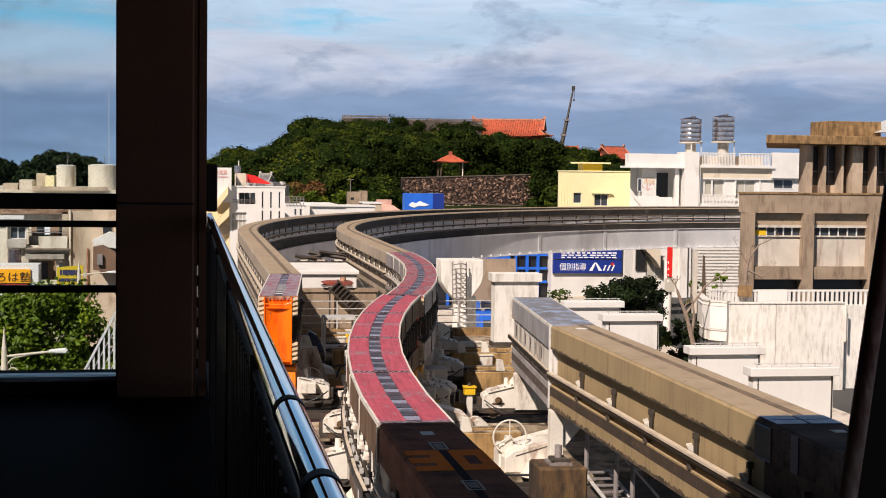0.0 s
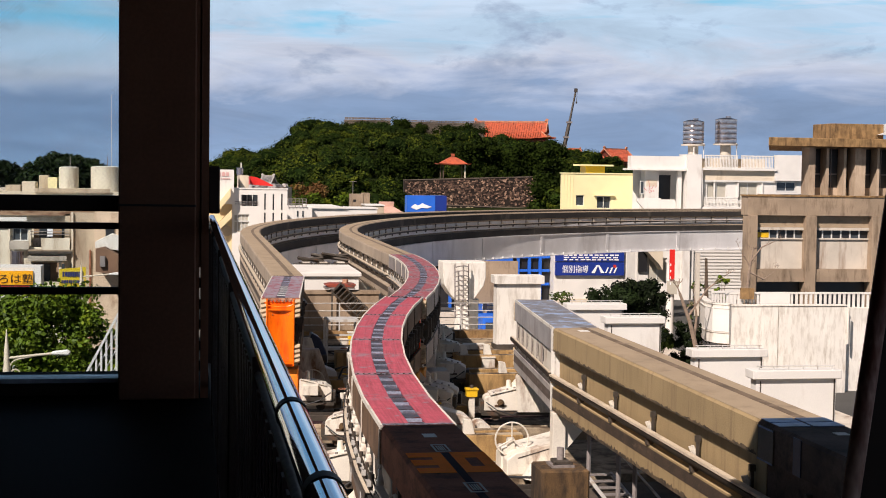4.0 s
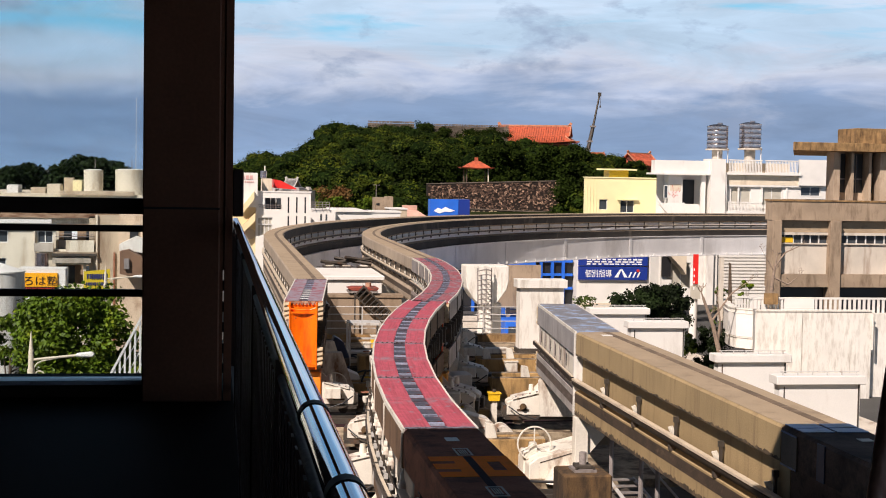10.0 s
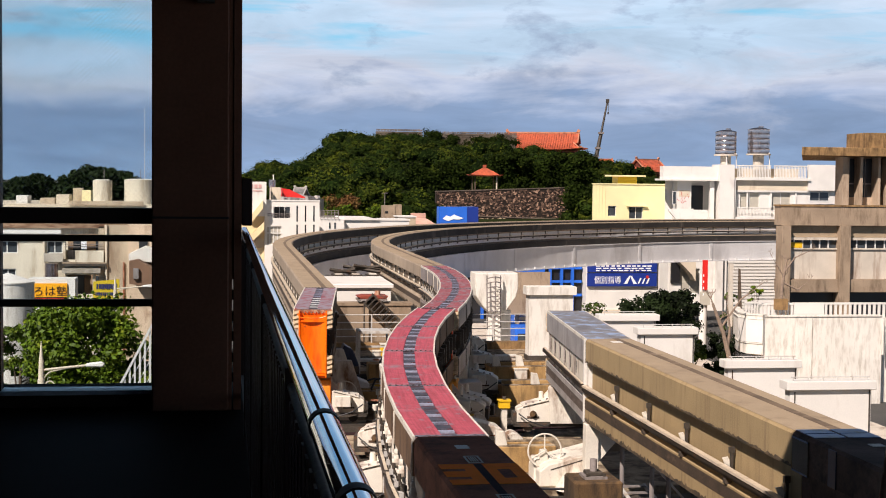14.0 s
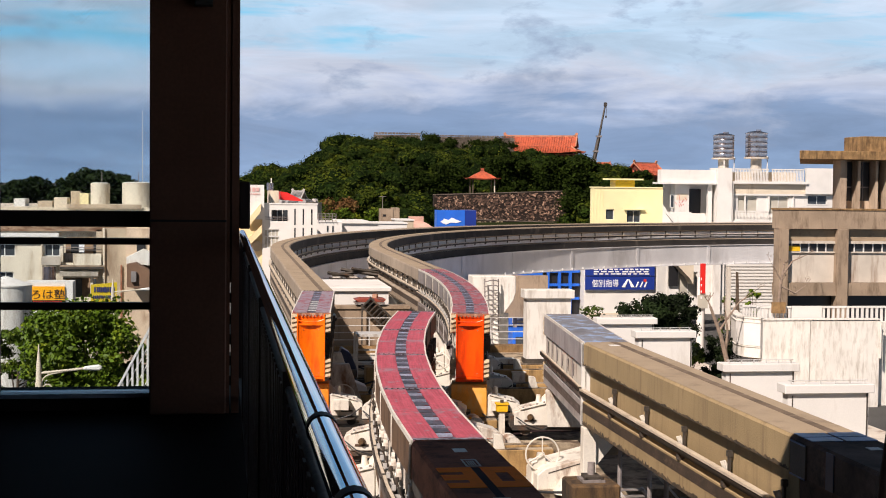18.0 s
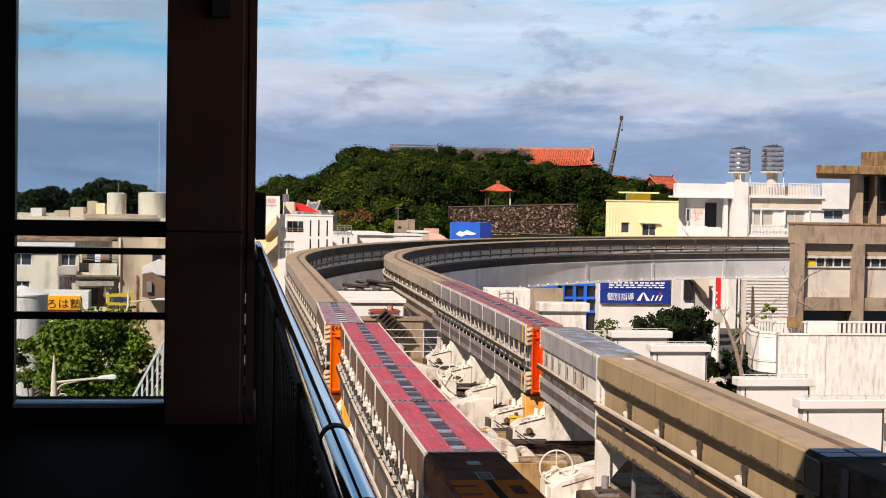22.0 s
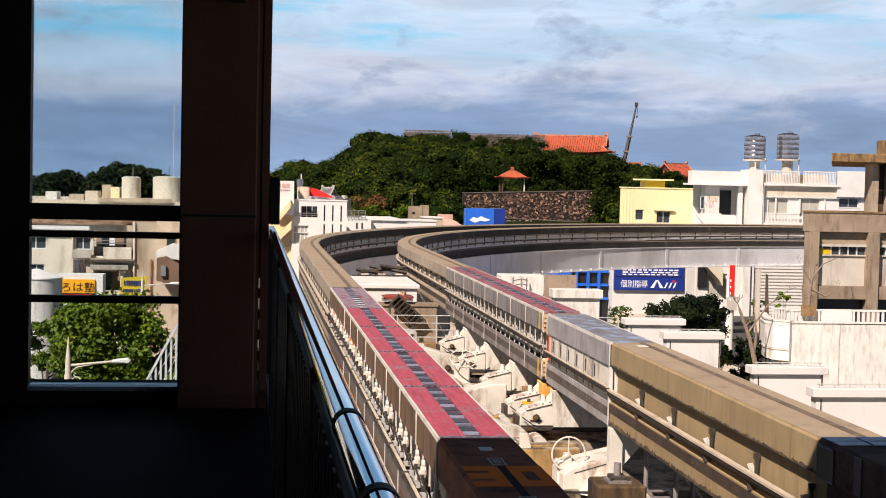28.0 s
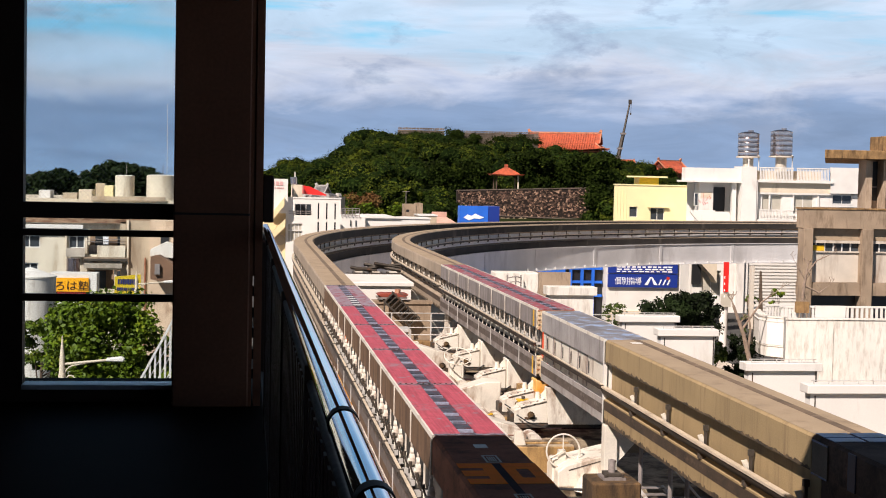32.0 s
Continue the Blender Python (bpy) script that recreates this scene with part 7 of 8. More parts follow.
    part("stand", M().rod((0, 0, -0.1), (0, 0, 0.95), 0.2, 8), CONC_PALE, tk)
    part("vent", M().rod((0.1, 0, 1.5), (0.1, 0, 1.9), 0.05, 6), WHITE, tk)
    h = thing("tiled_house", "old house with a weathered grey and red tiled roof", "house", at=(7.75, 150, -0.05), turn=-25)
    part("wall", M().box(-1.3, 1.4, -1.5, 3, GROUND, -0.4), TAN, h)
    gable_roof(h, -0.5, 2.5, 3.6, 1.2, OLD_TILE, BROWN_WALL, 0.42, OLD_RIDGE)


slit_house()


def low_roofs():
    t = thing("low_house", "low white house with a flat roof and steel fence", "house")
    part("wall", M().box(7.2, 10.2, 125, 132, GROUND, -1.78), WHITE, t)
    f = M()
    for z in (-1.1, -1.3, -1.5, -1.7):
        f.box(8.15, 9.7, 124.9, 124.96, z, z + 0.05)
    for k in range(6):
        f.box(8.15 + k * 0.3, 8.2 + k * 0.3, 124.85, 124.9, -1.78, -1.05)
    part("fence", f, STEEL, t)
    for x in (8.9, 9.35):
        part("slit_window", M().box(x, x + 0.12, 124.95, 124.99, -2.6, -2.1), GLASS_DARK, t)
    part("drum", M().rod((7.55, 124.3, -2.8), (7.55, 124.3, -1.9), 0.35, 14), STAINLESS, t, smooth=True)
    u = thing("low_house", "long low white roofed building", "house")
    part("wall", M().box(9.9, 13.4, 126, 133, GROUND, -1.9), WHITE, u)
    part("roof", M().prism([(9.8, -1.9), (13.5, -1.9), (12.6, -1.72), (10.0, -1.72)], "y", 125.8, 133), WHITE, u)
    h = thing("stair_hut", "weathered concrete stair hut with an aerial", "hut")
    part("wall", M().box(21.65, 23.3, 200, 203, -8, -1.95), CONC_OLD, h)
    part("return", M().box(23.3, 24.2, 200.1, 203, -8, -1.8), CONC_OLD, h)
    part("vent", M().box(21.9, 22.3, 199.95, 199.99, -3.0, -2.7), DARK, h)
    part("aerial", M().rod((21.9, 200.5, -1.95), (21.9, 200.5, -0.2), 0.05, 6).rod((21.4, 200.5, -0.25), (22.4, 200.5, -0.25), 0.04, 6), STEEL, h)
    p = thing("pink_roof", "low house with a faded pink tiled roof", "house")
    part("wall", M().box(25.4, 29.6, 205.5, 209, GROUND, -4.7), CREAM, p)
    hip_roof(p, 27.4, 207, -4.75, 5.0, 5, 1.1, mat("faded pink tile", (0.55, 0.33, 0.26), 0.8, 0, 0.2, 1.0, 0.1), 0.3)
    rng = random.Random(12)
    for k in range(7):
        x, y = 13 + k * 1.4, 170 + rng.uniform(-8, 15)
        q = thing("town_house", "small cream town house below the wooded hill", "house", "small town houses")
        w = rng.uniform(2, 4)
        z = -3.4 + rng.uniform(-1.2, 0.5)
        part("wall", M().box(x, x + w, y, y + 5, GROUND, z), rng.choice((CREAM, WHITE, TAN)), q)
        part("parapet", M().box(x - 0.1, x + w + 0.1, y - 0.1, y + 5.1, z, z + 0.15), WHITE, q)


low_roofs()


# ---- street seen through the end screen ----
def balcony_house():
    t = thing("balcony_house", "cream apartment house with balconies and stained walls", "house")
    y = 85.0
    holes = [(-12.6, -11.4, -2.75, -2.03), (-9.83, -8.95, -2.75, -2.03), (-12.4, -11.5, -4.6, -3.6), (-8.8, -6.7, -3.1, -1.65), (-8.8, -6.7, -5.6, -3.95)]
    facade("wall", -18, -6.63, GROUND, -1.35, y, y + 0.3, holes, HOUSE_PALE, t)
    part("body", M().box(-18, -6.63, y + 1.7, y + 12, GROUND, -1.4), HOUSE_PALE, t)
    for h in holes[:3]:
        window(t, *h, y + 0.05, 2)
    part("balcony_back", M().box(-8.8, -6.7, y + 1.5, y + 1.65, -5.6, -1.65), BROWN_WALL, t)
    for x in (-8.5, -7.25):
        part("balcony_door", M().box(x, x + 0.62, y + 1.42, y + 1.49, -3.0, -1.8), GLASS_DARK, t)
        part("balcony_door", M().box(x, x + 0.62, y + 1.42, y + 1.49, -5.4, -4.1), GLASS_DARK, t)
    part("balcony_parapet", M().box(-8.2, -6.65, y - 0.6, y - 0.45, -3.2, -2.55), HOUSE_PALE, t)
    part("balcony_parapet", M().box(-9.95, -8.9, y - 0.4, y - 0.25, -3.2, -2.72), STAINED, t)
    part("balcony_slab", M().box(-8.9, -6.5, y - 0.7, y - 0.01, -3.38, -3.21), CONC_OLD, t)
    part("awning", M().box(-8.9, -6.8, y - 0.9, y - 0.01, -3.8, -3.55), STAINED, t)
    part("pier", M().box(-6.95, -6.64, y - 0.3, y - 0.01, GROUND, -1.2), TAN, t)
    part("roof_edge", M().box(-18, -6.5, y - 0.25, y + 0.5, -1.35, -1.12), CREAM, t)
    part("roof_band", M().box(-13, -5.3, y - 0.3, y - 0.251, -1.3, -1.05), ROOF_EDGE, t, "brown stained roof edging")
    part("roof_ledge", M().box(-13, -9.0, y - 0.42, y - 0.301, -1.62, -1.4), WHITE, t)
    part("end_wall", M().box(-6.62, -5.27, y - 0.4, y + 1.5, GROUND, -1.12), TAN, t)
    part("side_pipe", M().rod((-5.55, y - 0.5, GROUND), (-5.55, y - 0.5, -3.2), 0.05, 6), RUST, t)
    part("rain_pipe", M().rod((-9.95, y - 0.1, GROUND), (-9.95, y - 0.1, -2.0), 0.05, 6), CREAM, t)
    part("laundry", M().box(-7.9, -7.6, y - 0.3, y - 0.25, -2.5, -1.75), INK_WHITE, t, "white laundry on a line")
    part("ac_unit", M().box(-8.75, -8.25, y + 0.6, y + 0.9, -3.2, -2.6), STEEL, t)
    for z in (-2.35, -2.2):
        part("dry_pole", M().rod((-8.8, y - 0.4, z), (-6.7, y - 0.4, z), 0.02, 5), STEEL, t)
    part("sill_stain", M().box(-8.9, -6.5, y - 0.72, y - 0.701, -3.40, -3.28), STEEL_DARK, t)
    part("lower_rail", M().box(-8.8, -7.0, y - 0.5, y - 0.4, -5.6, -5.0), CREAM, t)
    part("lower_frame", M().box(-7.25, -7.1, y - 0.6, y - 0.3, -5.6, -3.86), CREAM, t)
    part("pipe", M().rod((-6.5, y - 0.5, GROUND), (-6.5, y - 0.5, -1.1), 0.06, 6), CREAM, t)
    tk = thing("water_tank", "ribbed stainless water tank beside a house wall", "water tank", "rooftop water tanks", at=(-9.45, 84, 0))
    part("drum", M().rod((0, 0, -4.6), (0, 0, -3.25), 0.36, 18), TANK_DARK, tk, smooth=True)
    for z in (-4.3, -3.95, -3.6):
        part("band", M().rod((0, 0, z), (0, 0, z + 0.07), 0.375, 18), TANK_DARK, tk, smooth=True)
    part("stand", M().rod((0, 0, GROUND), (0, 0, -4.6), 0.3, 8), CONC_PALE, tk)
    # roof-top tanks and sheds on the row behind
    r = thing("town_block", "row of cream flat roofed town houses behind", "house")
    part("body", M().box(-22, -3.9, 95, 110, GROUND, -0.15), CREAM, r)
    part("parapet", M().box(-9.6, -5.0, 94.8, 95.2, -0.2, 0.06), TAN, r)
    part("shed", M().box(-10.5, -9.7, 96, 98, -0.15, 0.45), CREAM, r)
    part("shed", M().box(-11.5, -10.6, 96, 98, -0.15, 0.22), TAN, r)
    part("shed", M().box(-9.0, -8.45, 97, 99, -0.15, 0.72), YELLOW, r)
    part("chimney", M().box(-9.75, -9.15, 99, 100, -0.15, 0.85), TAN, r)
    part("shed", M().box(-13.1, -12.4, 97, 99, -0.15, 0.35), WHITE, r)
    for x0, x1, z1 in ((-8.3, -7.1, 1.38), (-6.31, -4.46, 1.44)):
        q = thing("water_tank", "tall cream faceted rooftop water tank", "water tank", "rooftop water tanks", at=((x0 + x1) / 2, 97, 0))
        part("drum", M().rod((0, 0, -0.15), (0, 0, z1), (x1 - x0) / 2 * 1.02, 20), HOUSE_PALE, q, smooth=True)
        part("cap", M().rod((0, 0, z1), (0, 0, z1 + 0.05), (x1 - x0) / 2 * 0.95, 20, (x1 - x0) / 2 * 0.7), WHITE, q, smooth=True)
        part("aerial", M().rod((0.1, 0, z1), (0.1, 0, z1 + 0.7), 0.025, 5), STEEL, q)
    mast = thing("radio_mast", "thin white radio mast beyond the roofs", "mast", at=(-8.3, 160, 0))
    part("pole", M().rod((0, 0, GROUND), (0, 0, 9.0), 0.045, 6, 0.025), WHITE, mast)
    # brown gabled roofs beside
    g = thing("gabled_house", "tan house with brown gabled roofs", "house")
    g.matrix_basis = Matrix.Translation((0, 0, 1.6)) @ Matrix.Scale(0.93, 4) @ Matrix.Translation((0, 0, -1.6))
    part("wall", M().box(-5.66, -2.0, 90, 96, GROUND, -1.3), HOUSE_TAN, g)
    part("roof", M().prism([(-5.5, -2.95), (-4.6, -2.5), (-2.0, -3.3), (-2.0, -3.6), (-5.5, -3.3)], "y", 88.2, 90), TERRACE, g)
    part("roof", M().prism([(-5.4, -3.3), (-4.9, -3.2), (-2.0, -4.9), (-2.0, -5.2), (-5.4, -4.6)], "y", 87, 89.8), mat("brown tile", (0.20, 0.11, 0.065), 0.8, 0, 0.2, 1.0, 0.2), g)
    part("window", M().box(-5.0, -4.5, 89.9, 89.99, -2.8, -2.2), DARK, g)
    part("meter", M().box(-5.15, -4.85, 86.8, 86.99, -4.3, -3.7), STEEL, g)


balcony_house()


def round_tower():
    t = thing("round_tower", "round pale concrete tank tower with a conical cap", "tower", at=(-10.0, 70, 0))
    part("drum", M().rod((0, 1.2, GROUND), (0, 1.2, -3.42), 1.2, 32), TERRACE, t, smooth=True)
    part("rim", M().rod((0, 1.2, -3.42), (0, 1.2, -3.36), 1.24, 32), TERRACE, t, smooth=True)
    part("cap", M().rod((0, 1.2, -3.36), (0, 1.2, -2.98), 1.2, 32, 0.12), WHITE, t, smooth=True)
    part("window", M().box(-0.75, -0.45, 0.05, 0.2, -7.0, -5.0), RED_TILE, t)
    part("vent", M().box(0.1, 0.35, -0.02, 0.05, -4.35, -4.2), DARK, t)


round_tower()


def sign_boards():
    t = thing("signboard", "orange yellow cram school signboard on a white block", "sign")
    part("backing", M().box(-9.6, -7.3, 75.05, 76.5, GROUND, -3.50), WHITE, t)
    part("face", M().box(-9.42, -7.68, 74.95, 75.04, -4.40, -3.72), YEL_SIGN, t, "orange yellow sign face")
    part("strip", M().box(-9.42, -7.68, 74.94, 75.04, -4.62, -4.41), INK, t)
    text("ろは塾", -9.36, 74.94, -4.3, 0.52, INK, t, stretch=1.1)
    bars(t, "writing", -9.2, -7.8, -4.58, -4.45, 74.93, 14, INK_RED, 9)
    u = thing("signboard", "yellow signboard with dark writing on a post", "sign")
    part("face", M().prism([(-6.5, -4.6), (-5.2, -4.6), (-5.2, -3.58), (-6.5, -3.70)], "y", 76.0, 76.1), YEL2, u)
    bars(u, "writing", -6.35, -6.1, -4.1, -3.82, 75.99, 2, INK_NAVY, 13)
    bars(u, "writing", -6.1, -5.3, -4.1, -3.82, 75.99, 9, INK_NAVY, 10)
    bars(u, "writing", -6.4, -5.3, -4.42, -4.25, 75.99, 12, INK_NAVY, 11)
    for x in (-6.4, -5.35):
        part("post", M().box(x, x + 0.1, 76.1, 76.2, GROUND, -3.7), STEEL, u)


sign_boards()


def street_lamp(x, y, top, arm_z, arm, label, r=0.11):
    t = thing("street_lamp", label, "street lamp", "street lamps", at=(x, y, 0))
    part("pole", M().rod((0, 0, GROUND), (0, 0, arm_z - 0.25), r, 12, r * 0.9).rod((0, 0, arm_z - 0.25), (0, 0, arm_z + 0.25), r * 0.75, 12, r * 0.6).rod((0, 0, arm_z + 0.25), (0, 0, top), r * 0.55, 10, r * 0.1), CREAM, t, smooth=True)
    part("arm", M().rod((0, 0, arm_z), (arm, 0, arm_z + 0.12), 0.034, 8), CREAM, t, smooth=True)
    sc = M()
    pts = [(0.06, 0, arm_z - 0.28 - 0.0)] + [(0.32 - 0.26 * math.cos(radians(a)), 0, arm_z - 0.33 + 0.30 * math.sin(radians(a))) for a in range(0, 100, 20)] + [(0.75, 0, arm_z + 0.06)]
    for a, b in zip(pts, pts[1:]):
        sc.rod(a, b, 0.02, 6)
    sc.ring_of((0.22, 0, arm_z - 0.42), 0.12, 0.02, "y", 14, 5)
    part("scroll", sc, CREAM, t)
    part("head", M().prism([(arm - 0.05, arm_z + 0.08), (arm + 0.40, arm_z + 0.07), (arm + 0.46, arm_z + 0.14), (arm + 0.38, arm_z + 0.22), (arm - 0.05, arm_z + 0.17)], "y", -0.09, 0.09), WHITE, t, bevel=0.03)


street_lamp(-4.77, 40, -2.78, -3.55, 1.2, "cream street lamp with a scrolled bracket arm")
street_lamp(-5.2, 73, -3.2, -3.85, 1.35, "cream street lamp with a scrolled bracket arm")
pole_t = thing("utility_pole", "slim pale utility pole beside the road", "pole", at=(-7.72, 66, 0))
part("shaft", M().rod((0, 0, GROUND), (0, 0, -3.95), 0.09, 8, 0.07), CREAM, pole_t, smooth=True)
tree((-5.45, 60, GROUND), 6.25, 2.45, 110, 230, 0.125, LEAF, "leafy bright green roadside tree with a full crown", 31, 0.22, 0.2)
tree((-8.3, 62, GROUND), 5.0, 1.2, 26, 300, 0.085, LEAF, "smaller leafy green roadside tree", 32, 0.3, 0.12)


def escalator_fence():
    t = thing("stair_lattice", "white lattice screen of a descending station stair", "screen")
    y = 30.0
    for k in range(13):
        x0 = -2.45 + 0.1 * k
        z0 = -3.4 + 0.19 * k
        part("lattice_bar", M().box(x0 - 0.02, x0 + 0.02, y, y + 0.04, z0 - 1.6, z0), FRAME_W, t)
    m = M()
    m.add([(-2.5, y - 0.02, -3.5), (-1.2, y - 0.02, -1.025), (-1.2, y - 0.02, -0.925), (-2.5, y - 0.02, -3.4), (-2.5, y + 0.06, -3.5), (-1.2, y + 0.06, -1.025), (-1.2, y + 0.06, -0.925), (-2.5, y + 0.06, -3.4)],
          [(0, 1, 2, 3), (7, 6, 5, 4), (0, 4, 5, 1), (1, 5, 6, 2), (2, 6, 7, 3), (3, 7, 4, 0)])
    part("handrail", m, FRAME_W, t)
    for j in range(1, 5):
        m = M()
        z = -0.33 * j
        m.add([(-2.5, y + 0.04, -3.45 + z), (-1.2, y + 0.04, -0.975 + z), (-1.2, y + 0.04, -0.935 + z), (-2.5, y + 0.04, -3.41 + z), (-2.5, y + 0.06, -3.45 + z), (-1.2, y + 0.06, -0.975 + z), (-1.2, y + 0.06, -0.935 + z), (-2.5, y + 0.06, -3.41 + z)],
              [(0, 1, 2, 3), (7, 6, 5, 4), (0, 4, 5, 1), (1, 5, 6, 2), (2, 6, 7, 3), (3, 7, 4, 0)])
        part("lattice_rail", m, FRAME_W, t)
    part("stair_body", M().add([(-2.5, y + 0.3, GROUND), (-1.2, y + 0.3, GROUND), (-1.2, y + 0.3, -2.25), (-2.5, y + 0.3, -4.8), (-2.5, y + 3, GROUND), (-1.2, y + 3, GROUND), (-1.2, y + 3, -2.25), (-2.5, y + 3, -4.8)],
                               [(0, 1, 2, 3), (7, 6, 5, 4), (0, 4, 5, 1), (1, 5, 6, 2), (2, 6, 7, 3), (3, 7, 4, 0)]), CONC_PALE, t)


escalator_fence()


def tree_line():
    rng = random.Random(44)
    clumps = []
    for k in range(300):
        x = rng.uniform(-34, -9)
        top = float(np.interp(x, (-34, -25, -21, -19, -16.5, -14, -12, -9), (0.6, 1.0, 1.9, 0.9, 2.9, 2.6, 2.2, 1.0)))
        r = rng.uniform(0.6, 1.4)
        clumps.append((x, 180 + rng.uniform(-6, 6), top - r - rng.random() ** 2 * 4 + 0.4, r))
    p, nr, s = leaf_cloud(clumps, 90, 0.34, 45)
    tagged(part("tree_line", quads("tree_line", p, nr, s, LEAF_DARK), LEAF_DARK), "dark line of trees beyond the roofs", "trees", kind="stuff")
    rows = M()
    for k in range(60):
        x = rng.uniform(-60, 8)
        y = rng.uniform(190, 260)
        w = rng.uniform(3, 8)
        rows.box(x, x + w, y, y + 6, GROUND, rng.uniform(-5, -1.2))
    tagged(part("far_town", rows, FAR_CITY), "far cream town houses in rows", "houses", kind="stuff")


tree_line()

# ---- things on the switch deck ----


def deck_railing():
    t = thing("deck_railing", "pale tubular steel railing at the end of the switch deck", "railing")
    for z in (-2.81, -3.06, -3.28, -3.52):
        part("rail", M().rod((2.0, 47.6, z), (12.2, 47.6, z), 0.016, 8), POLE_GREY, t, smooth=True)
    for x in (2.0, 3.4, 4.8, 6.1, 7.4, 8.82, 10.4, 12.2):
        part("post", M().box(x - 0.02, x + 0.02, 47.58, 47.62, DECK, -2.80), POLE_GREY, t)
    k = thing("kerb", "stained brown concrete kerb at the deck's end", "kerb")
    part("kerb_stone", M().box(0.5, 12.4, 47.45, 47.9, DECK, -3.72), CONC_RUST, k)


deck_railing()


def deck_end_wall():
    t = thing("end_wall", "stained tan concrete wall beyond the switch deck", "wall")
    part("wall", M().box(3.2, 6.4, 50.05, 50.6, GROUND, -2.72), CONC_OLD, t)
    part("cap", M().box(3.1, 6.45, 50.0, 50.65, -2.72, -2.62), CONC_OLD, t)
    s = thing("low_shed", "low white flat roofed shed between the tracks", "shed")
    part("roof", M().box(3.6, 6.15, 53, 57.5, -2.35, -2.2), WHITE, s, bevel=0.02)
    part("wall", M().box(3.7, 6.05, 53.1, 57.4, GROUND, -2.35), WHITE, s)
    b = thing("rescue_sled", "small red rescue sled with a grey rim", "sled", at=(5.07, 50.32, -2.49))
    ring = [(-0.55, 0.09), (-0.35, 0.13), (0.45, 0.13), (0.55, 0.09), (0.45, 0.0), (-0.4, 0.0)]
    part("hull", M().prism(ring, "y", -0.35, 0.35), SLED, b, bevel=0.02)
    part("rim", M().box(-0.52, 0.5, -0.4, 0.4, -0.06, -0.002), STEEL, b)
    part("leg", M().box(-0.3, 0.3, -0.2, 0.2, -0.13, -0.062), STEEL_DARK, b)
    part("motor", M().rod((0.2, 0, 0.12), (0.2, 0, 0.26), 0.1, 12), RUST, b)
    d = thing("service_gantry", "dark grimy service gantry under the far beams", "gantry")
    for (x0, y0, z0), (x1, y1, z1) in (((4.5, 60, -2.2), (6.4, 60.3, -1.98)), ((4.3, 59.7, -2.08), (5.4, 60, -2.24)), ((4.9, 60.4, -1.98), (6.4, 60, -2.2)), ((5.3, 60, -1.93), (6.4, 60.3, -2.1))):
        part("beam", M().rod((x0, y0, z0), (x1, y1, z1), 0.07, 4), STEEL_DARK, d)
    for x in (4.4, 5.1, 5.8):
        part("tray", M().box(x, x + 0.5, 59.4, 60.2, -2.36, -2.27), STEEL_DARK, d)
        part("cover", M().box(x + 0.1, x + 0.4, 59.5, 60.0, -2.27, -2.24), WHITE_STEEL, d)
    part("deck_plate", M().box(4.2, 6.4, 59.3, 60.8, -2.42, -2.36), STEEL_DARK, d)
    for x in (4.3, 6.0):
        part("leg", M().box(x, x + 0.3, 60, 60.3, GROUND, -2.42), STEEL_DARK, d)


deck_end_wall()


def drive_unit(x, y, turn, label, yellow=False):
    """A fixed locking and drive unit: sloped cream cover, motor, hoses."""
    t = thing("drive_unit", label, "machine", "switch drive units", at=(x, y, DECK), turn=turn)
    part("base", M().box(-0.75, 0.75, -0.4, 0.4, 0, 0.16), STEEL_DARK, t)
    part("cover", M().prism([(-0.7, 0.16), (0.7, 0.16), (0.7, 0.52), (0.55, 0.66), (-0.35, 0.92), (-0.7, 0.92)], "y", -0.32, 0.32), WHITE_STEEL, t, bevel=0.02)
    part("hatch", M().box(-0.55, -0.15, -0.335, -0.321, 0.3, 0.7), WHITE_STEEL, t)
    part("hub", M().rod((0.3, -0.33, 0.36), (0.3, -0.36, 0.36), 0.09, 14).rod((0.3, -0.36, 0.36), (0.3, -0.41, 0.36), 0.05, 10), CONC_DARK, t, smooth=True)
    part("motor", M().rod((0.85, -0.25, 0.35), (0.85, 0.3, 0.35), 0.18, 14), YEL_PAINT if yellow else WHITE_STEEL, t, smooth=True)
    part("bolt_plate", M().box(0.4, 0.66, -0.34, -0.321, 0.2, 0.3), STEEL_DARK, t)
    hose = M()
    pts = [(-0.8, -0.2, 0.1), (-0.95, -0.25, 0.35), (-0.85, -0.3, 0.6), (-0.7, -0.3, 0.62)]
    for a, b in zip(pts, pts[1:]):
        hose.rod(a, b, 0.025, 6)
    part("hose", hose, RUBBER, t)
    return t


for x, y, a, yel in ((4.9, 28.7, 0, False), (4.6, 31.2, 0, False), (5.2, 33.4, 180, False), (4.6, 36.4, 0, False), (5.2, 40.6, 0, True),
                     (1.2, 18.5, 180, False), (1.2, 20.6, 0, False), (1.15, 24.6, 0, True), (1.25, 28.6, 180, False), (1.2, 31.4, 0, False)):
    drive_unit(x, y, a, "cream painted switch drive unit with a sloped cover" if not yel else "cream switch drive unit with a yellow motor", yel)


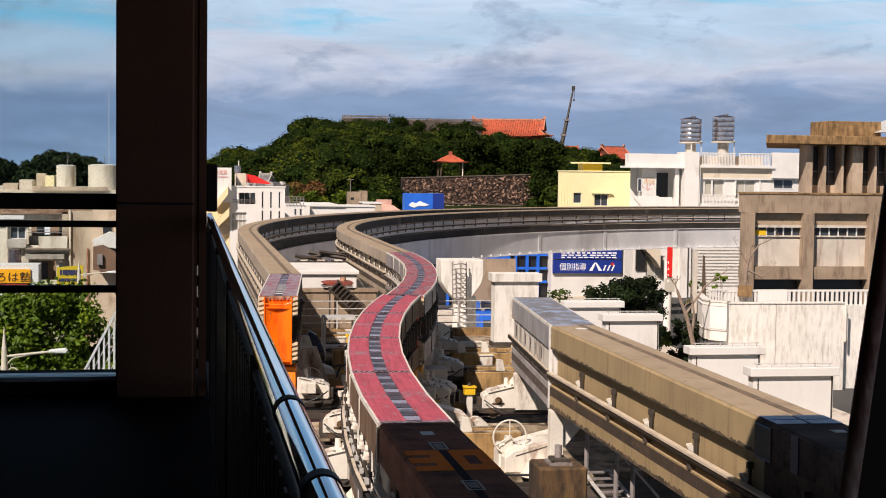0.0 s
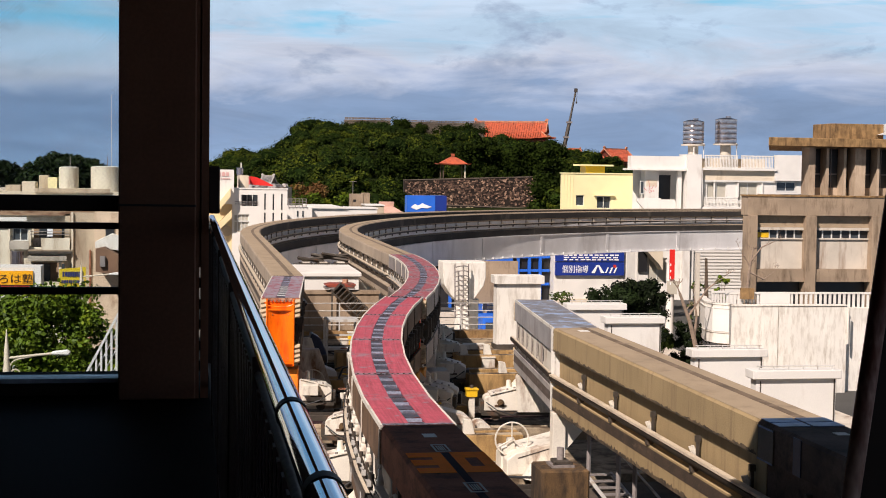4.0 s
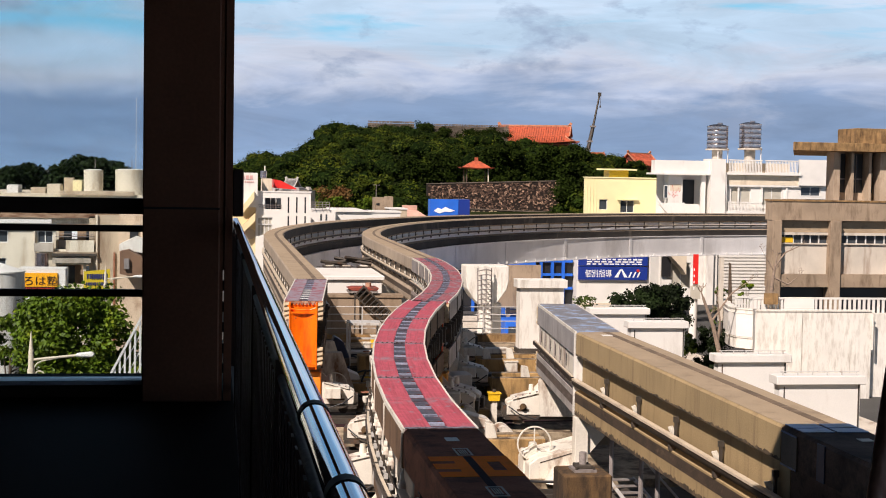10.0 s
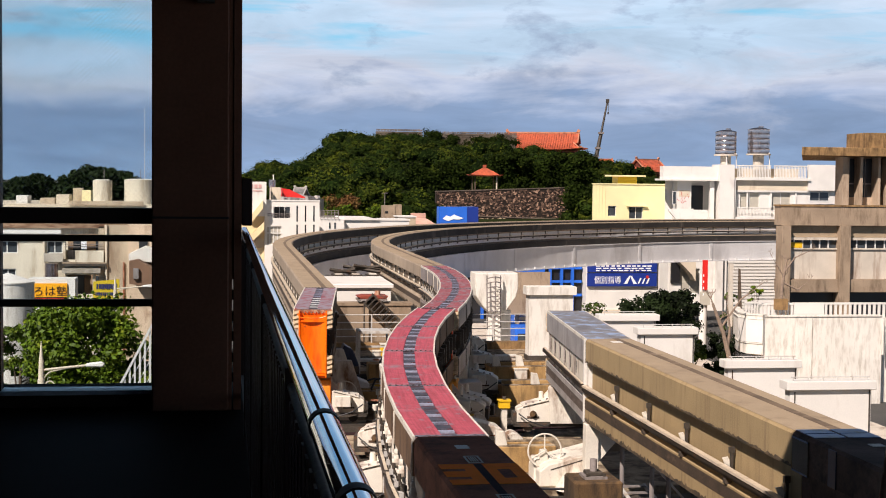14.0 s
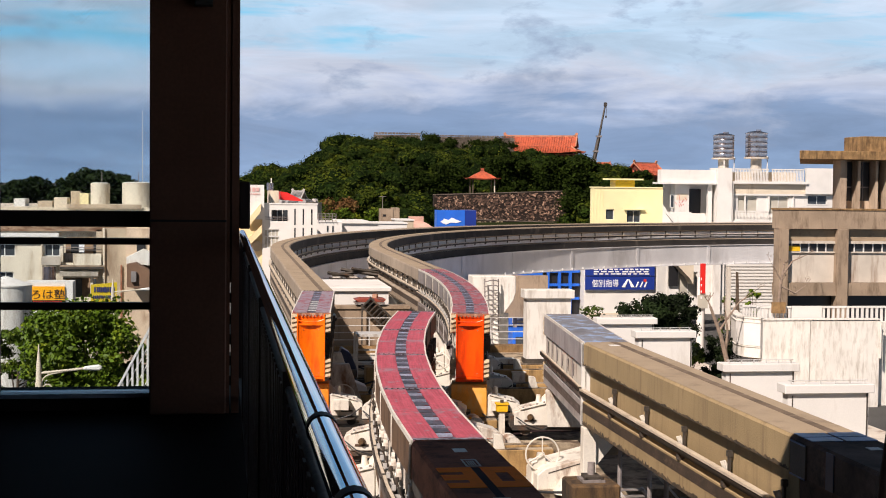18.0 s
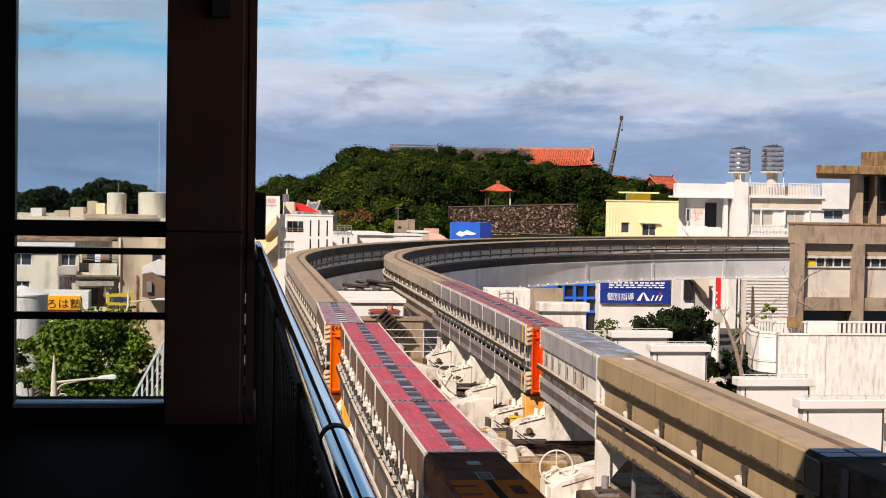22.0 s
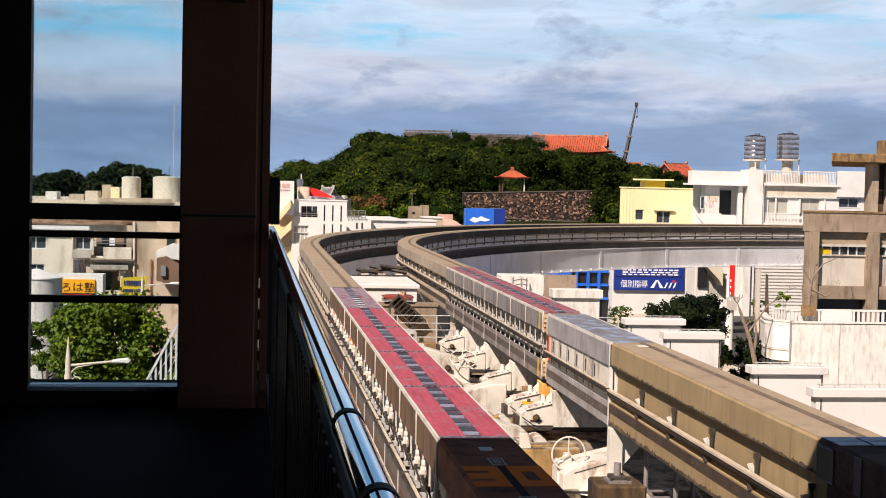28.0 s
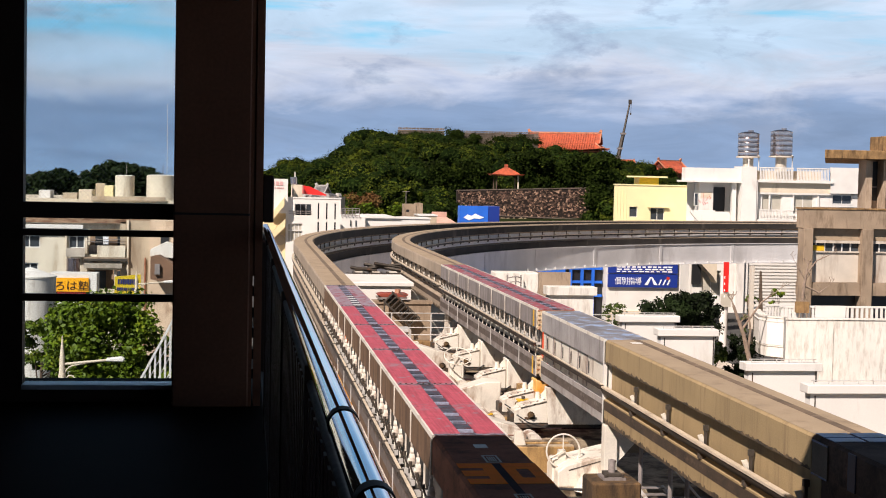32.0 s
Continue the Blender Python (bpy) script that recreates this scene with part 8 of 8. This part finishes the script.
def hand_wheel(x, y, r, label, low=0.0, lean=0):
    t = thing("hand_wheel", label, "hand wheel", "manual hand wheels", at=(x, y, DECK - low))
    tilt = pose(0, 0, 0.95, lean)
    part("rim", M().ring_of((0, 0, 0), r, 0.016, "y", 26, 6), WHITE_STEEL, t, smooth=True).matrix_basis = tilt
    sp = M()
    for k in range(3):
        a = radians(90 + 120 * k)
        sp.rod((0, 0, 0), (r * math.cos(a), 0, r * math.sin(a)), 0.012, 6)
    part("spokes", sp, WHITE_STEEL, t).matrix_basis = tilt
    part("stand", M().prism([(-0.16, 0), (0.16, 0), (0.06, 0.95), (-0.06, 0.95)], "y", 0.05, 0.2), WHITE_STEEL, t)
    part("gearbox", M().box(-0.18, 0.18, 0.06, 0.45, 0.35, 0.8), WHITE_STEEL, t, bevel=0.03)


hand_wheel(5.85, 26.2, 0.31, "cream hand wheel on a stand on the switch deck", 0.34)
hand_wheel(5.35, 36.3, 0.34, "cream hand wheel leaning back on a stand", -0.16, -58)
hand_wheel(1.25, 23.4, 0.42, "cream hand wheel beside the switch")
hand_wheel(2.86, 34.5, 0.28, "cream hand wheel on a stand on the switch deck", 0.45)


def cover_box(x0, x1, y0, y1, z0, z1, label):
    t = thing("machine_cover", label, "machine cover", "machine covers")
    part("cover", M().prism([(x0, z0), (x1, z0), (x1, z1), (x0 + (x1 - x0) * 0.15, z1 - 0.22), (x0, z1 - 0.34)], "y", y0, y1), WHITE_STEEL, t, bevel=0.015)
    part("seam", M().prism([(x0 + 0.2, z1 - 0.30), (x1 + 0.002, z1 - 0.06), (x1 + 0.002, z1 - 0.08), (x0 + 0.2, z1 - 0.32)], "y", y0 - 0.006, y0 - 0.001), STEEL_DARK, t)
    part("dome", M().rod(((x0 + x1) / 2, y0 - 0.25, z0), ((x0 + x1) / 2, y0 - 0.25, z0 + 0.25), 0.3, 16, 0.16), WHITE_STEEL, t, smooth=True)


cover_box(5.7, 6.75, 25.9, 26.9, DECK, -3.33, "large cream sloped machine cover on the deck")


def trestle(x, y, top, label):
    t = thing("trestle", label, "trestle", "girder trestles")
    part("plate", M().prism([(x - 0.2, DECK), (x + 0.95, DECK), (x + 0.55, top), (x - 0.1, top)], "y", y - 0.12, y + 0.12), WHITE_STEEL, t, bevel=0.01)
    part("side_plate", M().box(x - 0.16, x - 0.10, y - 0.5, y + 0.5, DECK, top), WHITE_STEEL, t)
    part("foot", M().box(x - 0.8, x + 1.0, y - 0.35, y + 0.35, DECK, DECK + 0.06), STEEL_DARK, t)
    for s in (-0.25, 0.0, 0.25):
        part("bolt", M().rod((x + s, y - 0.12, DECK + 0.3), (x + s, y - 0.16, DECK + 0.3), 0.03, 6), STEEL, t)


bp = thing("beam_post", "cream steel post under the end of the concrete beam", "post", at=(6.60, 25.75, 0))
part("shaft", M().box(-0.12, 0.12, -0.12, 0.12, DECK, -2.775), WHITE_STEEL, bp, bevel=0.01)
part("brace", M().prism([(0.121, -2.8), (0.75, -2.8), (0.121, -3.5)], "y", -0.03, 0.03), WHITE_STEEL, bp)
part("foot", M().box(-0.25, 0.25, -0.25, 0.25, DECK, DECK + 0.05), STEEL_DARK, bp)
for y in (35.4, 37.8):
    trestle(XA, y, TOP - 1.525, "cream steel trestle under a fixed switch girder")
trestle(XB, 48.9, TOP - 1.52, "cream steel trestle under a fixed switch girder")


def bearing_block(x, y, top, label, w=0.75, d=0.7):
    t = thing("bearing_block", label, "block", "bearing blocks", at=(x, y, 0))
    part("block", M().box(-w, w, -d, d, DECK, top), CONC_DARK, t, bevel=0.03)
    part("base_plate", M().box(-0.18, 0.18, -0.2, 0.2, top, top + 0.04), STEEL, t)
    part("bearing", M().box(-0.13, 0.13, -0.14, 0.14, top + 0.041, top + 0.10), STEEL_DARK, t, bevel=0.01)
    part("bearing_post", M().rod((0, 0, top + 0.10), (0, 0, TOP - 1.5), 0.06, 12), STEEL, t, smooth=True)
    for a in (-0.14, 0.14):
        part("bolt", M().rod((a, -0.16, top + 0.04), (a, -0.16, top + 0.09), 0.022, 6), STEEL_DARK, t)


bearing_block(5.78, 22.35, -3.05, "dark stained concrete bearing block under the beam", 0.38, 0.4)
bearing_block(XA, 15.0, -3.0, "dark stained concrete bearing block under the beam")
bearing_block(XA, 39.4, -3.0, "stained concrete bearing block under the beam")


def service_stair():
    """A small steel stair going down beneath the concrete beam."""
    t = thing("service_stair", "grey steel service stair with slim posts under the beam", "stair")
    for y, z0, z1 in ((24.7, -3.9, -2.85), (22.9, -4.0, -2.85), (22.0, -4.0, -2.85)):
        part("post", M().rod((6.9, y, z0), (6.9, y, z1), 0.04, 8), STEEL, t, smooth=True)
    for x in (6.75, 7.2):
        part("stringer", M().rod((x, 24.35, -3.62), (x, 21.6, -3.98), 0.035, 6), POLE_GREY, t)
    for k in range(9):
        f = k / 8
        part("tread", M().box(6.77, 7.18, 24.25 - 2.6 * f - 0.09, 24.25 - 2.6 * f + 0.03, -3.62 - 0.34 * f, -3.60 - 0.34 * f), STEEL, t)
    part("handrail", M().rod((7.2, 24.3, -3.1), (7.2, 21.6, -3.46), 0.02, 6), POLE_GREY, t, smooth=True)


service_stair()


def trough(x0, x1, y0, y1, h, label, wedges=()):
    """A hollow concrete trough: two side walls, a sunk floor, end stops and steel wedges on the near wall."""
    t = thing("rail_trough", label, "concrete trough", "concrete rail troughs")
    w = 0.2
    part("front_wall", M().box(x0, x1, y0, y0 + w, DECK, DECK + h), DECK_FACE, t, bevel=0.015)
    part("back_wall", M().box(x0, x1, y1 - w, y1, DECK, DECK + h), DECK_FACE, t, bevel=0.015)
    part("trough_floor", M().box(x0, x1, y0 + w, y1 - w, DECK, DECK + 0.08), CONC_DECK_SHADE, t)
    for a in (x0, x1 - 0.15):
        part("end_stop", M().box(a, a + 0.15, y0 + w + 0.002, y1 - w - 0.002, DECK + 0.081, DECK + h - 0.02), DECK_FACE, t)
    for a, b in ((y0 + 0.02, y0 + w - 0.02), (y1 - w + 0.02, y1 - 0.02)):
        part("cap_plate", M().box(x0 + 0.02, x1 - 0.02, a, b, DECK + h + 0.001, DECK + h + 0.02), DECK_TOP, t)
    for f in wedges:
        xm = x0 + (x1 - x0) * f
        part("buffer", M().prism([(xm, DECK + h + 0.021), (xm + 0.22, DECK + h + 0.021), (xm + 0.15, DECK + h + 0.29), (xm, DECK + h + 0.31)], "y", y0 + 0.03, y0 + 0.16), WHITE_STEEL, t, bevel=0.008)


trough(7.2, 8.95, 39.0, 40.3, 0.5, "stained concrete trough for the carriage rail", (0.03, 0.4))
trough(6.8, 8.6, 35.4, 36.5, 0.5, "stained concrete trough for the carriage rail", (0.42,))
trough(3.3, 6.0, 20.5, 21.1, 0.5, "stained concrete trough for the carriage rail")
trough(3.4, 6.3, 27.2, 27.9, 0.5, "stained concrete trough for the carriage rail", (0.60,))
trough(3.4, 6.1, 31.9, 32.6, 0.3, "stained concrete trough for the carriage rail", (0.2,))
trough(3.3, 6.0, 36.0, 36.7, 0.3, "stained concrete trough for the carriage rail", (0.3,))
trough(0.6, 2.0, 22.2, 22.9, 0.5, "stained concrete trough for the carriage rail")
trough(0.6, 2.0, 26.6, 27.3, 0.4, "stained concrete trough for the carriage rail", (0.3,))


def carriage_rail(y, x0, x1):
    t = thing("carriage_rail", "rusty steel rail across the switch deck", "rail", "carriage rails")
    # A thin black sheet on the deck imitates the shade under the carriages.
    part("grease_bed", M().box(x0 - 0.2, x1 + 0.2, y - 0.55, y + 0.55, DECK + 0.004, DECK + 0.014), OIL_SHADE, t, "greasy black bed standing in for carriage shade")
    for d in (-0.2, 0.2):
        part("rail", M().box(x0, x1, y + d - 0.035, y + d + 0.035, DECK + 0.014, DECK + 0.13), STEEL_DARK, t)


for k in range(4):
    carriage_rail(16.1 + min((k + 1) * 4.1, SPAN - 0.38), 0.8, 6.4)
    carriage_rail(48.6 - min((k + 1) * 4.1, SPAN - 0.38), 3.2, 8.6)


def access_frame():
    t = thing("access_frame", "pale steel access frame between the tracks", "platform", at=(4.3, 42.0, DECK))
    for x in (-0.45, 0.43):
        for y in (-0.4, 0.4):
            part("leg", M().box(x - 0.03, x + 0.03, y - 0.03, y + 0.03, 0, 1.20), POLE_GREY, t)
    for z in (0.36, 0.76, 1.16):
        part("bar", M().box(-0.42, 0.40, -0.43, -0.37, z, z + 0.05), POLE_GREY, t)
    part("shelf", M().box(-0.44, 0.42, -0.36, 0.36, 0.34, 0.37), POLE_GREY, t)
    part("top_plate", M().box(-0.47, 0.45, -0.42, 0.42, 1.201, 1.23), POLE_GREY, t)
    c = thing("winch", "dark navy winch housing on the deck", "machine", at=(3.22, 38.0, DECK))
    part("body", M().prism([(-0.30, 0), (0.30, 0), (0.27, 0.75), (0.10, 1.15), (-0.12, 1.28), (-0.25, 0.9)], "y", -0.3, 0.3), CHEST, c, bevel=0.03)
    part("drum", M().rod((-0.26, -0.32, 0.62), (0.26, -0.32, 0.62), 0.11, 14), STEEL_DARK, c, smooth=True)
    part("base", M().box(-0.4, 0.4, -0.36, 0.36, 0, 0.12), STEEL_DARK, c)
    g = thing("machine_cover", "grey sloped machine cover on the deck", "machine cover", "machine covers", at=(3.18, 36.9, DECK))
    part("cover", M().prism([(-0.47, 0.0), (0.47, 0.0), (0.47, 0.42), (-0.25, 0.72), (-0.47, 0.62)], "y", -0.3, 0.3), STEEL_GREY, g, bevel=0.02)
    part("seam", M().box(-0.02, 0.02, -0.306, -0.3005, 0.05, 0.6), STEEL_DARK, g)
    b = thing("concrete_block", "stained tan concrete block on the deck", "block", at=(4.1, 40.0, DECK))
    part("block", M().box(-0.17, 0.17, -0.3, 0.3, 0, 0.52), DECK_FACE, b, bevel=0.02)
    st = thing("service_stair", "dark steel stair with open treads beside the end wall", "stair", at=(4.72, 49.75, -2.55))
    for dx, dz in ((0.0, 0.0), (0.30, 0.30)):
        part("stringer", M().prism([(dx, dz), (dx + 0.98, dz - 0.91), (dx + 0.98, dz - 0.99), (dx, dz - 0.08)], "y", -0.04, 0.0), STEEL_DARK, st)
    for k in range(9):
        f = (k + 0.5) / 9
        part("tread", M().prism([(0.98 * f, -0.91 * f), (0.98 * f + 0.30, -0.91 * f + 0.30), (0.98 * f + 0.32, -0.91 * f + 0.27), (0.98 * f + 0.02, -0.91 * f - 0.03)], "y", -0.035, 0.2), STEEL_DARK, st)
    for dx in (0.02, 0.9):
        part("leg", M().box(dx, dx + 0.05, 0.0, 0.05, DECK + 2.55, -0.9 * dx), STEEL_DARK, st)


access_frame()
for x, y, z in ((6.13, 31.6, 0.55), (1.35, 26.4, 0.7)):
    q = thing("control_box", "yellow control box on a cream pedestal", "control box", "yellow control boxes", at=(x, y, DECK))
    part("pedestal", M().box(-0.06, 0.06, -0.06, 0.06, 0, z), WHITE_STEEL, q)
    part("box", M().box(-0.12, 0.12, -0.10, 0.10, z, z + 0.16), YEL_PAINT, q, bevel=0.01)
    part("lid", M().box(-0.14, 0.14, -0.12, 0.12, z + 0.16, z + 0.19), YEL_PAINT, q)
    part("knob", M().rod((0, 0, z + 0.2), (0, 0, z + 0.26), 0.04, 8), STEEL_DARK, q)
rng_c = random.Random(77)
for k in range(26):
    x, y = rng_c.choice(((3.4, 6.0), (0.7, 1.7), (7.9, 9.0))), rng_c.choice((18.6, 20.0, 22.4, 24.8, 26.4, 28.8, 31.0, 33.2, 35.6, 36.8, 39.0, 40.9, 42.6, 45.0))
    c = thing("junction_box", "small cream junction box on the deck", "box", "small deck boxes", at=(rng_c.uniform(*x), y, DECK))
    w, d, h = rng_c.uniform(0.12, 0.3), rng_c.uniform(0.12, 0.25), rng_c.uniform(0.15, 0.5)
    part("body", M().box(-w, w, -d, d, 0, h), WHITE_STEEL if k % 4 else YEL_PAINT, c, bevel=0.015)
    part("lid", M().box(-w - 0.02, w + 0.02, -d - 0.02, d + 0.02, h, h + 0.03), WHITE_STEEL, c)


def cable(points, r, label):
    t = thing("cable", label, "cable", "deck cables")
    m = M()
    for a, b in zip(points, points[1:]):
        m.rod(a, b, r, 6)
    part("run", m, RUBBER, t, smooth=True)


for k in range(8):
    y0 = 18.5 + k * 3.4
    pts = [(3.4 + 0.33 * i, y0 + 0.5 * math.sin(i * 1.1 + k), DECK + 0.03 + 0.16 * abs(math.sin(i * 0.7 + k))) for i in range(9)]
    cable(pts, 0.025, "black cable looped across the deck")

rng_t = random.Random(91)
for k in range(14):
    x, y = rng_t.uniform(3.4, 6.2), rng_t.choice((21.6, 25.4, 26.4, 29.9, 30.3, 34.3, 34.8, 37.6, 41.7))
    q = thing("oil_tray", "rusty steel tray with dark oil on the deck", "tray", "rusty oil trays", at=(x, y, DECK - (1.3 if y in (21.6, 25.4, 29.9, 34.3, 41.7) else 0.0)), turn=rng_t.uniform(-12, 12))
    w, d = rng_t.uniform(0.18, 0.34), rng_t.uniform(0.14, 0.24)
    part("pan", M().box(-w, w, -d, d, 0, 0.03), STEEL_DARK, q)
    for a in (-1, 1):
        part("rim", M().box(min(a * w, a * (w - 0.02)), max(a * w, a * (w - 0.02)), -d, d, 0.031, 0.11), RUST, q)
        part("rim", M().box(-w + 0.021, w - 0.021, min(a * d, a * (d - 0.02)), max(a * d, a * (d - 0.02)), 0.031, 0.11), RUST, q)
for k in range(10):
    x, y = rng_t.uniform(3.4, 6.3), rng_t.choice((22.4, 24.2, 26.2, 28.4, 30.9, 33.1, 35.5, 38.9, 40.6))
    q = thing("valve", "small cream valve on a bent pipe", "valve", "deck valves", at=(x, y, DECK), turn=rng_t.uniform(0, 360))
    part("pipe", M().rod((0, 0, 0), (0, 0, 0.42), 0.025, 8).rod((0, 0, 0.42), (0.28, 0, 0.47), 0.025, 8), WHITE_STEEL, q, smooth=True)
    part("body", M().rod((0, 0, 0.3), (0, 0, 0.44), 0.055, 10), WHITE_STEEL, q, smooth=True)
    part("wheel", M().ring_of((0, 0, 0.53), 0.09, 0.012, "z", 14, 5), RUST if k % 3 else YEL_PAINT, q, smooth=True)

# markings on the near beam
mk = thing("painted_marks", "orange speed figures painted on the shaded beam", "marking", at=(XA, 0, TOP + 0.009))
three = M().box(-0.17, -0.045, 13.48, 14.46, 0.0, 0.003)
for y0, y1 in ((13.48, 13.71), (13.84, 14.10), (14.23, 14.46)):
    three.box(-0.40, -0.17, y0, y1, 0.0, 0.003)
part("figure_three", three, STENCIL, mk)
zero = M().box(0.045, 0.15, 13.48, 14.46, 0, 0.003).box(0.28, 0.40, 13.48, 14.46, 0, 0.003).box(0.15, 0.28, 13.48, 13.75, 0, 0.003).box(0.15, 0.28, 14.18, 14.46, 0, 0.003)
part("figure_zero", zero, STENCIL, mk)
part("label_plate", M().box(-0.07, 0.07, 15.3, 15.5, 0, 0.004), WHITE_STEEL, mk, "small pale label plate")
for y0, y1 in ((14.5, 14.88), (12.62, 13.02)):
    fr = M().box(-0.08, 0.08, y0, y0 + 0.03, 0.002, 0.005).box(-0.08, 0.08, y1 - 0.03, y1, 0.002, 0.005).box(-0.08, -0.06, y0 + 0.03, y1 - 0.03, 0.002, 0.005).box(0.06, 0.08, y0 + 0.03, y1 - 0.03, 0.002, 0.005)
    for k in range(4):
        fr.box(-0.04 + 0.022 * k, -0.028 + 0.022 * k, y0 + 0.08, y1 - 0.08, 0.002, 0.005)
    part("painted_frame", fr, CONC_PALE, mk)
part("centre_stripe", M().box(-0.04, 0.04, -10, 14.45, 0, 0.0015), OIL_SHADE, mk)
lp = thing("label_plate", "small white label plate on the concrete beam", "label", at=(6.93, 25.3, TOP + 0.013))
part("plate", M().box(-0.09, 0.09, -0.10, 0.10, 0, 0.004), WHITE, lp)
mk2 = thing("joint_plates", "dark steel joint plates tinted blue for sky reflection", "plates", at=(XB, 0, TOP + 0.009))
for x0, x1 in ((-0.39, -0.02), (0.02, 0.39)):
    for y0, y1 in ((15.55, 15.8), (15.84, 16.1)):
        part("plate", M().box(x0, x1, y0, y1, 0, 0.008), PLATE_SKY_BLUE, mk2)
part("label_plate", M().box(0.05, 0.2, 15.0, 15.15, 0, 0.006), WHITE_STEEL, mk2)
part("side_plate", M().box(-0.45, -0.432, 15.6, 16.05, -0.45, -0.05), STEEL_DARK, mk2, "dark worn side plate")
for z0, z1 in ((-0.45, -0.43), (-0.07, -0.05)):
    part("plate_edge", M().box(-0.456, -0.4501, 15.6, 16.05, z0, z1), PLATE_SKY_BLUE, mk2)
part("side_band", M().box(-0.445, -0.432, 14.85, 15.05, -0.43, -0.02), CHEST, mk2)


# ---- what moves ----
def bend(s):
    """Sideways swing and heading of a switch at s metres from its pivot, in the bent position."""
    return 2.21 * (s / SPAN) ** 2, math.atan(2 * 2.21 * s / SPAN ** 2)


def motions():
    prog_a = [(0, 0), (15.9, 0), (16.5, 0.04), (17, 0.07), (17.5, 0.115), (18, 0.18), (18.5, 0.255), (19, 0.355), (19.5, 0.46), (20, 0.565),
              (20.5, 0.67), (21, 0.77), (21.5, 0.85), (22, 0.91), (22.5, 0.955), (23, 0.985), (24, 1), (32, 1)]
    prog_b = [(0, 0), (15.5, 0), (16.5, 0.08), (17, 0.165), (17.5, 0.25), (18, 0.34), (18.5, 0.435), (19, 0.54), (19.5, 0.64), (20, 0.73),
              (20.5, 0.81), (21, 0.88), (21.5, 0.93), (22, 0.96), (22.5, 0.98), (23, 0.99), (24, 1), (32, 1)]
    for parts_, carts, prog, x0, y0, sx, sy in ((girders_a, carr_a, prog_a, XA, 16.1, 1, 1), (girders_b, carr_b, prog_b, XB, 48.6, -1, -1)):
        stations = [(g, (i + 0.5) * PIECE) for i, g in enumerate(parts_)] + [(c, min((k + 1) * 2 * PIECE, SPAN - 0.38)) for k, c in enumerate(carts)]
        for ob, s in stations:
            d, a = bend(s)
            rows = []
            for t, p in prog:
                q = 1 - p
                rows.append((t, pose(x0 + sx * d * q, y0 + sy * s, TOP, 0, 0, -math.degrees(math.atan(math.tan(a) * q)) * sx * sy)))
            walk(ob, rows)
    # the approach girders swing about their fixed ends to meet the switch
    swing = [(0, 1), (17.5, 1), (18, 0.98), (18.5, 0.93), (19, 0.84), (19.5, 0.76), (20, 0.67), (20.5, 0.575), (21, 0.48), (21.5, 0.37), (22, 0.26),
             (22.5, 0.13), (23, 0.03), (23.4, 0), (32, 0)]
    for ob, x0, y0, sx, sy, length in ((stub_a, XA, 38.6, -1, -1, 6.1), (stub_b, XB, 25.91, 1, 1, 5.75)):
        rows = []
        for t, q in swing:
            a = math.asin(0.56 * q / length)
            rows.append((t, pose(x0 + sx * math.sin(a) * length / 2, y0 + sy * math.cos(a) * length / 2, TOP, 0, 0, -math.degrees(a) * sx * sy)))
        walk(ob, rows)
    rows = []
    for t, q in swing:
        rows.append((t, pose(XA - 0.56 * q * 5.68 / 6.1, 32.92, TOP, 0, 0, -math.degrees(math.asin(0.56 * q / 6.1)))))
    walk(fixed_cart, rows)
    walk(stub_cart, [(t, pose(XB + 0.56 * q * 5.2 / 5.75, 31.1, TOP, 0, 0, -math.degrees(math.asin(0.56 * q / 5.75)))) for t, q in swing])


motions()
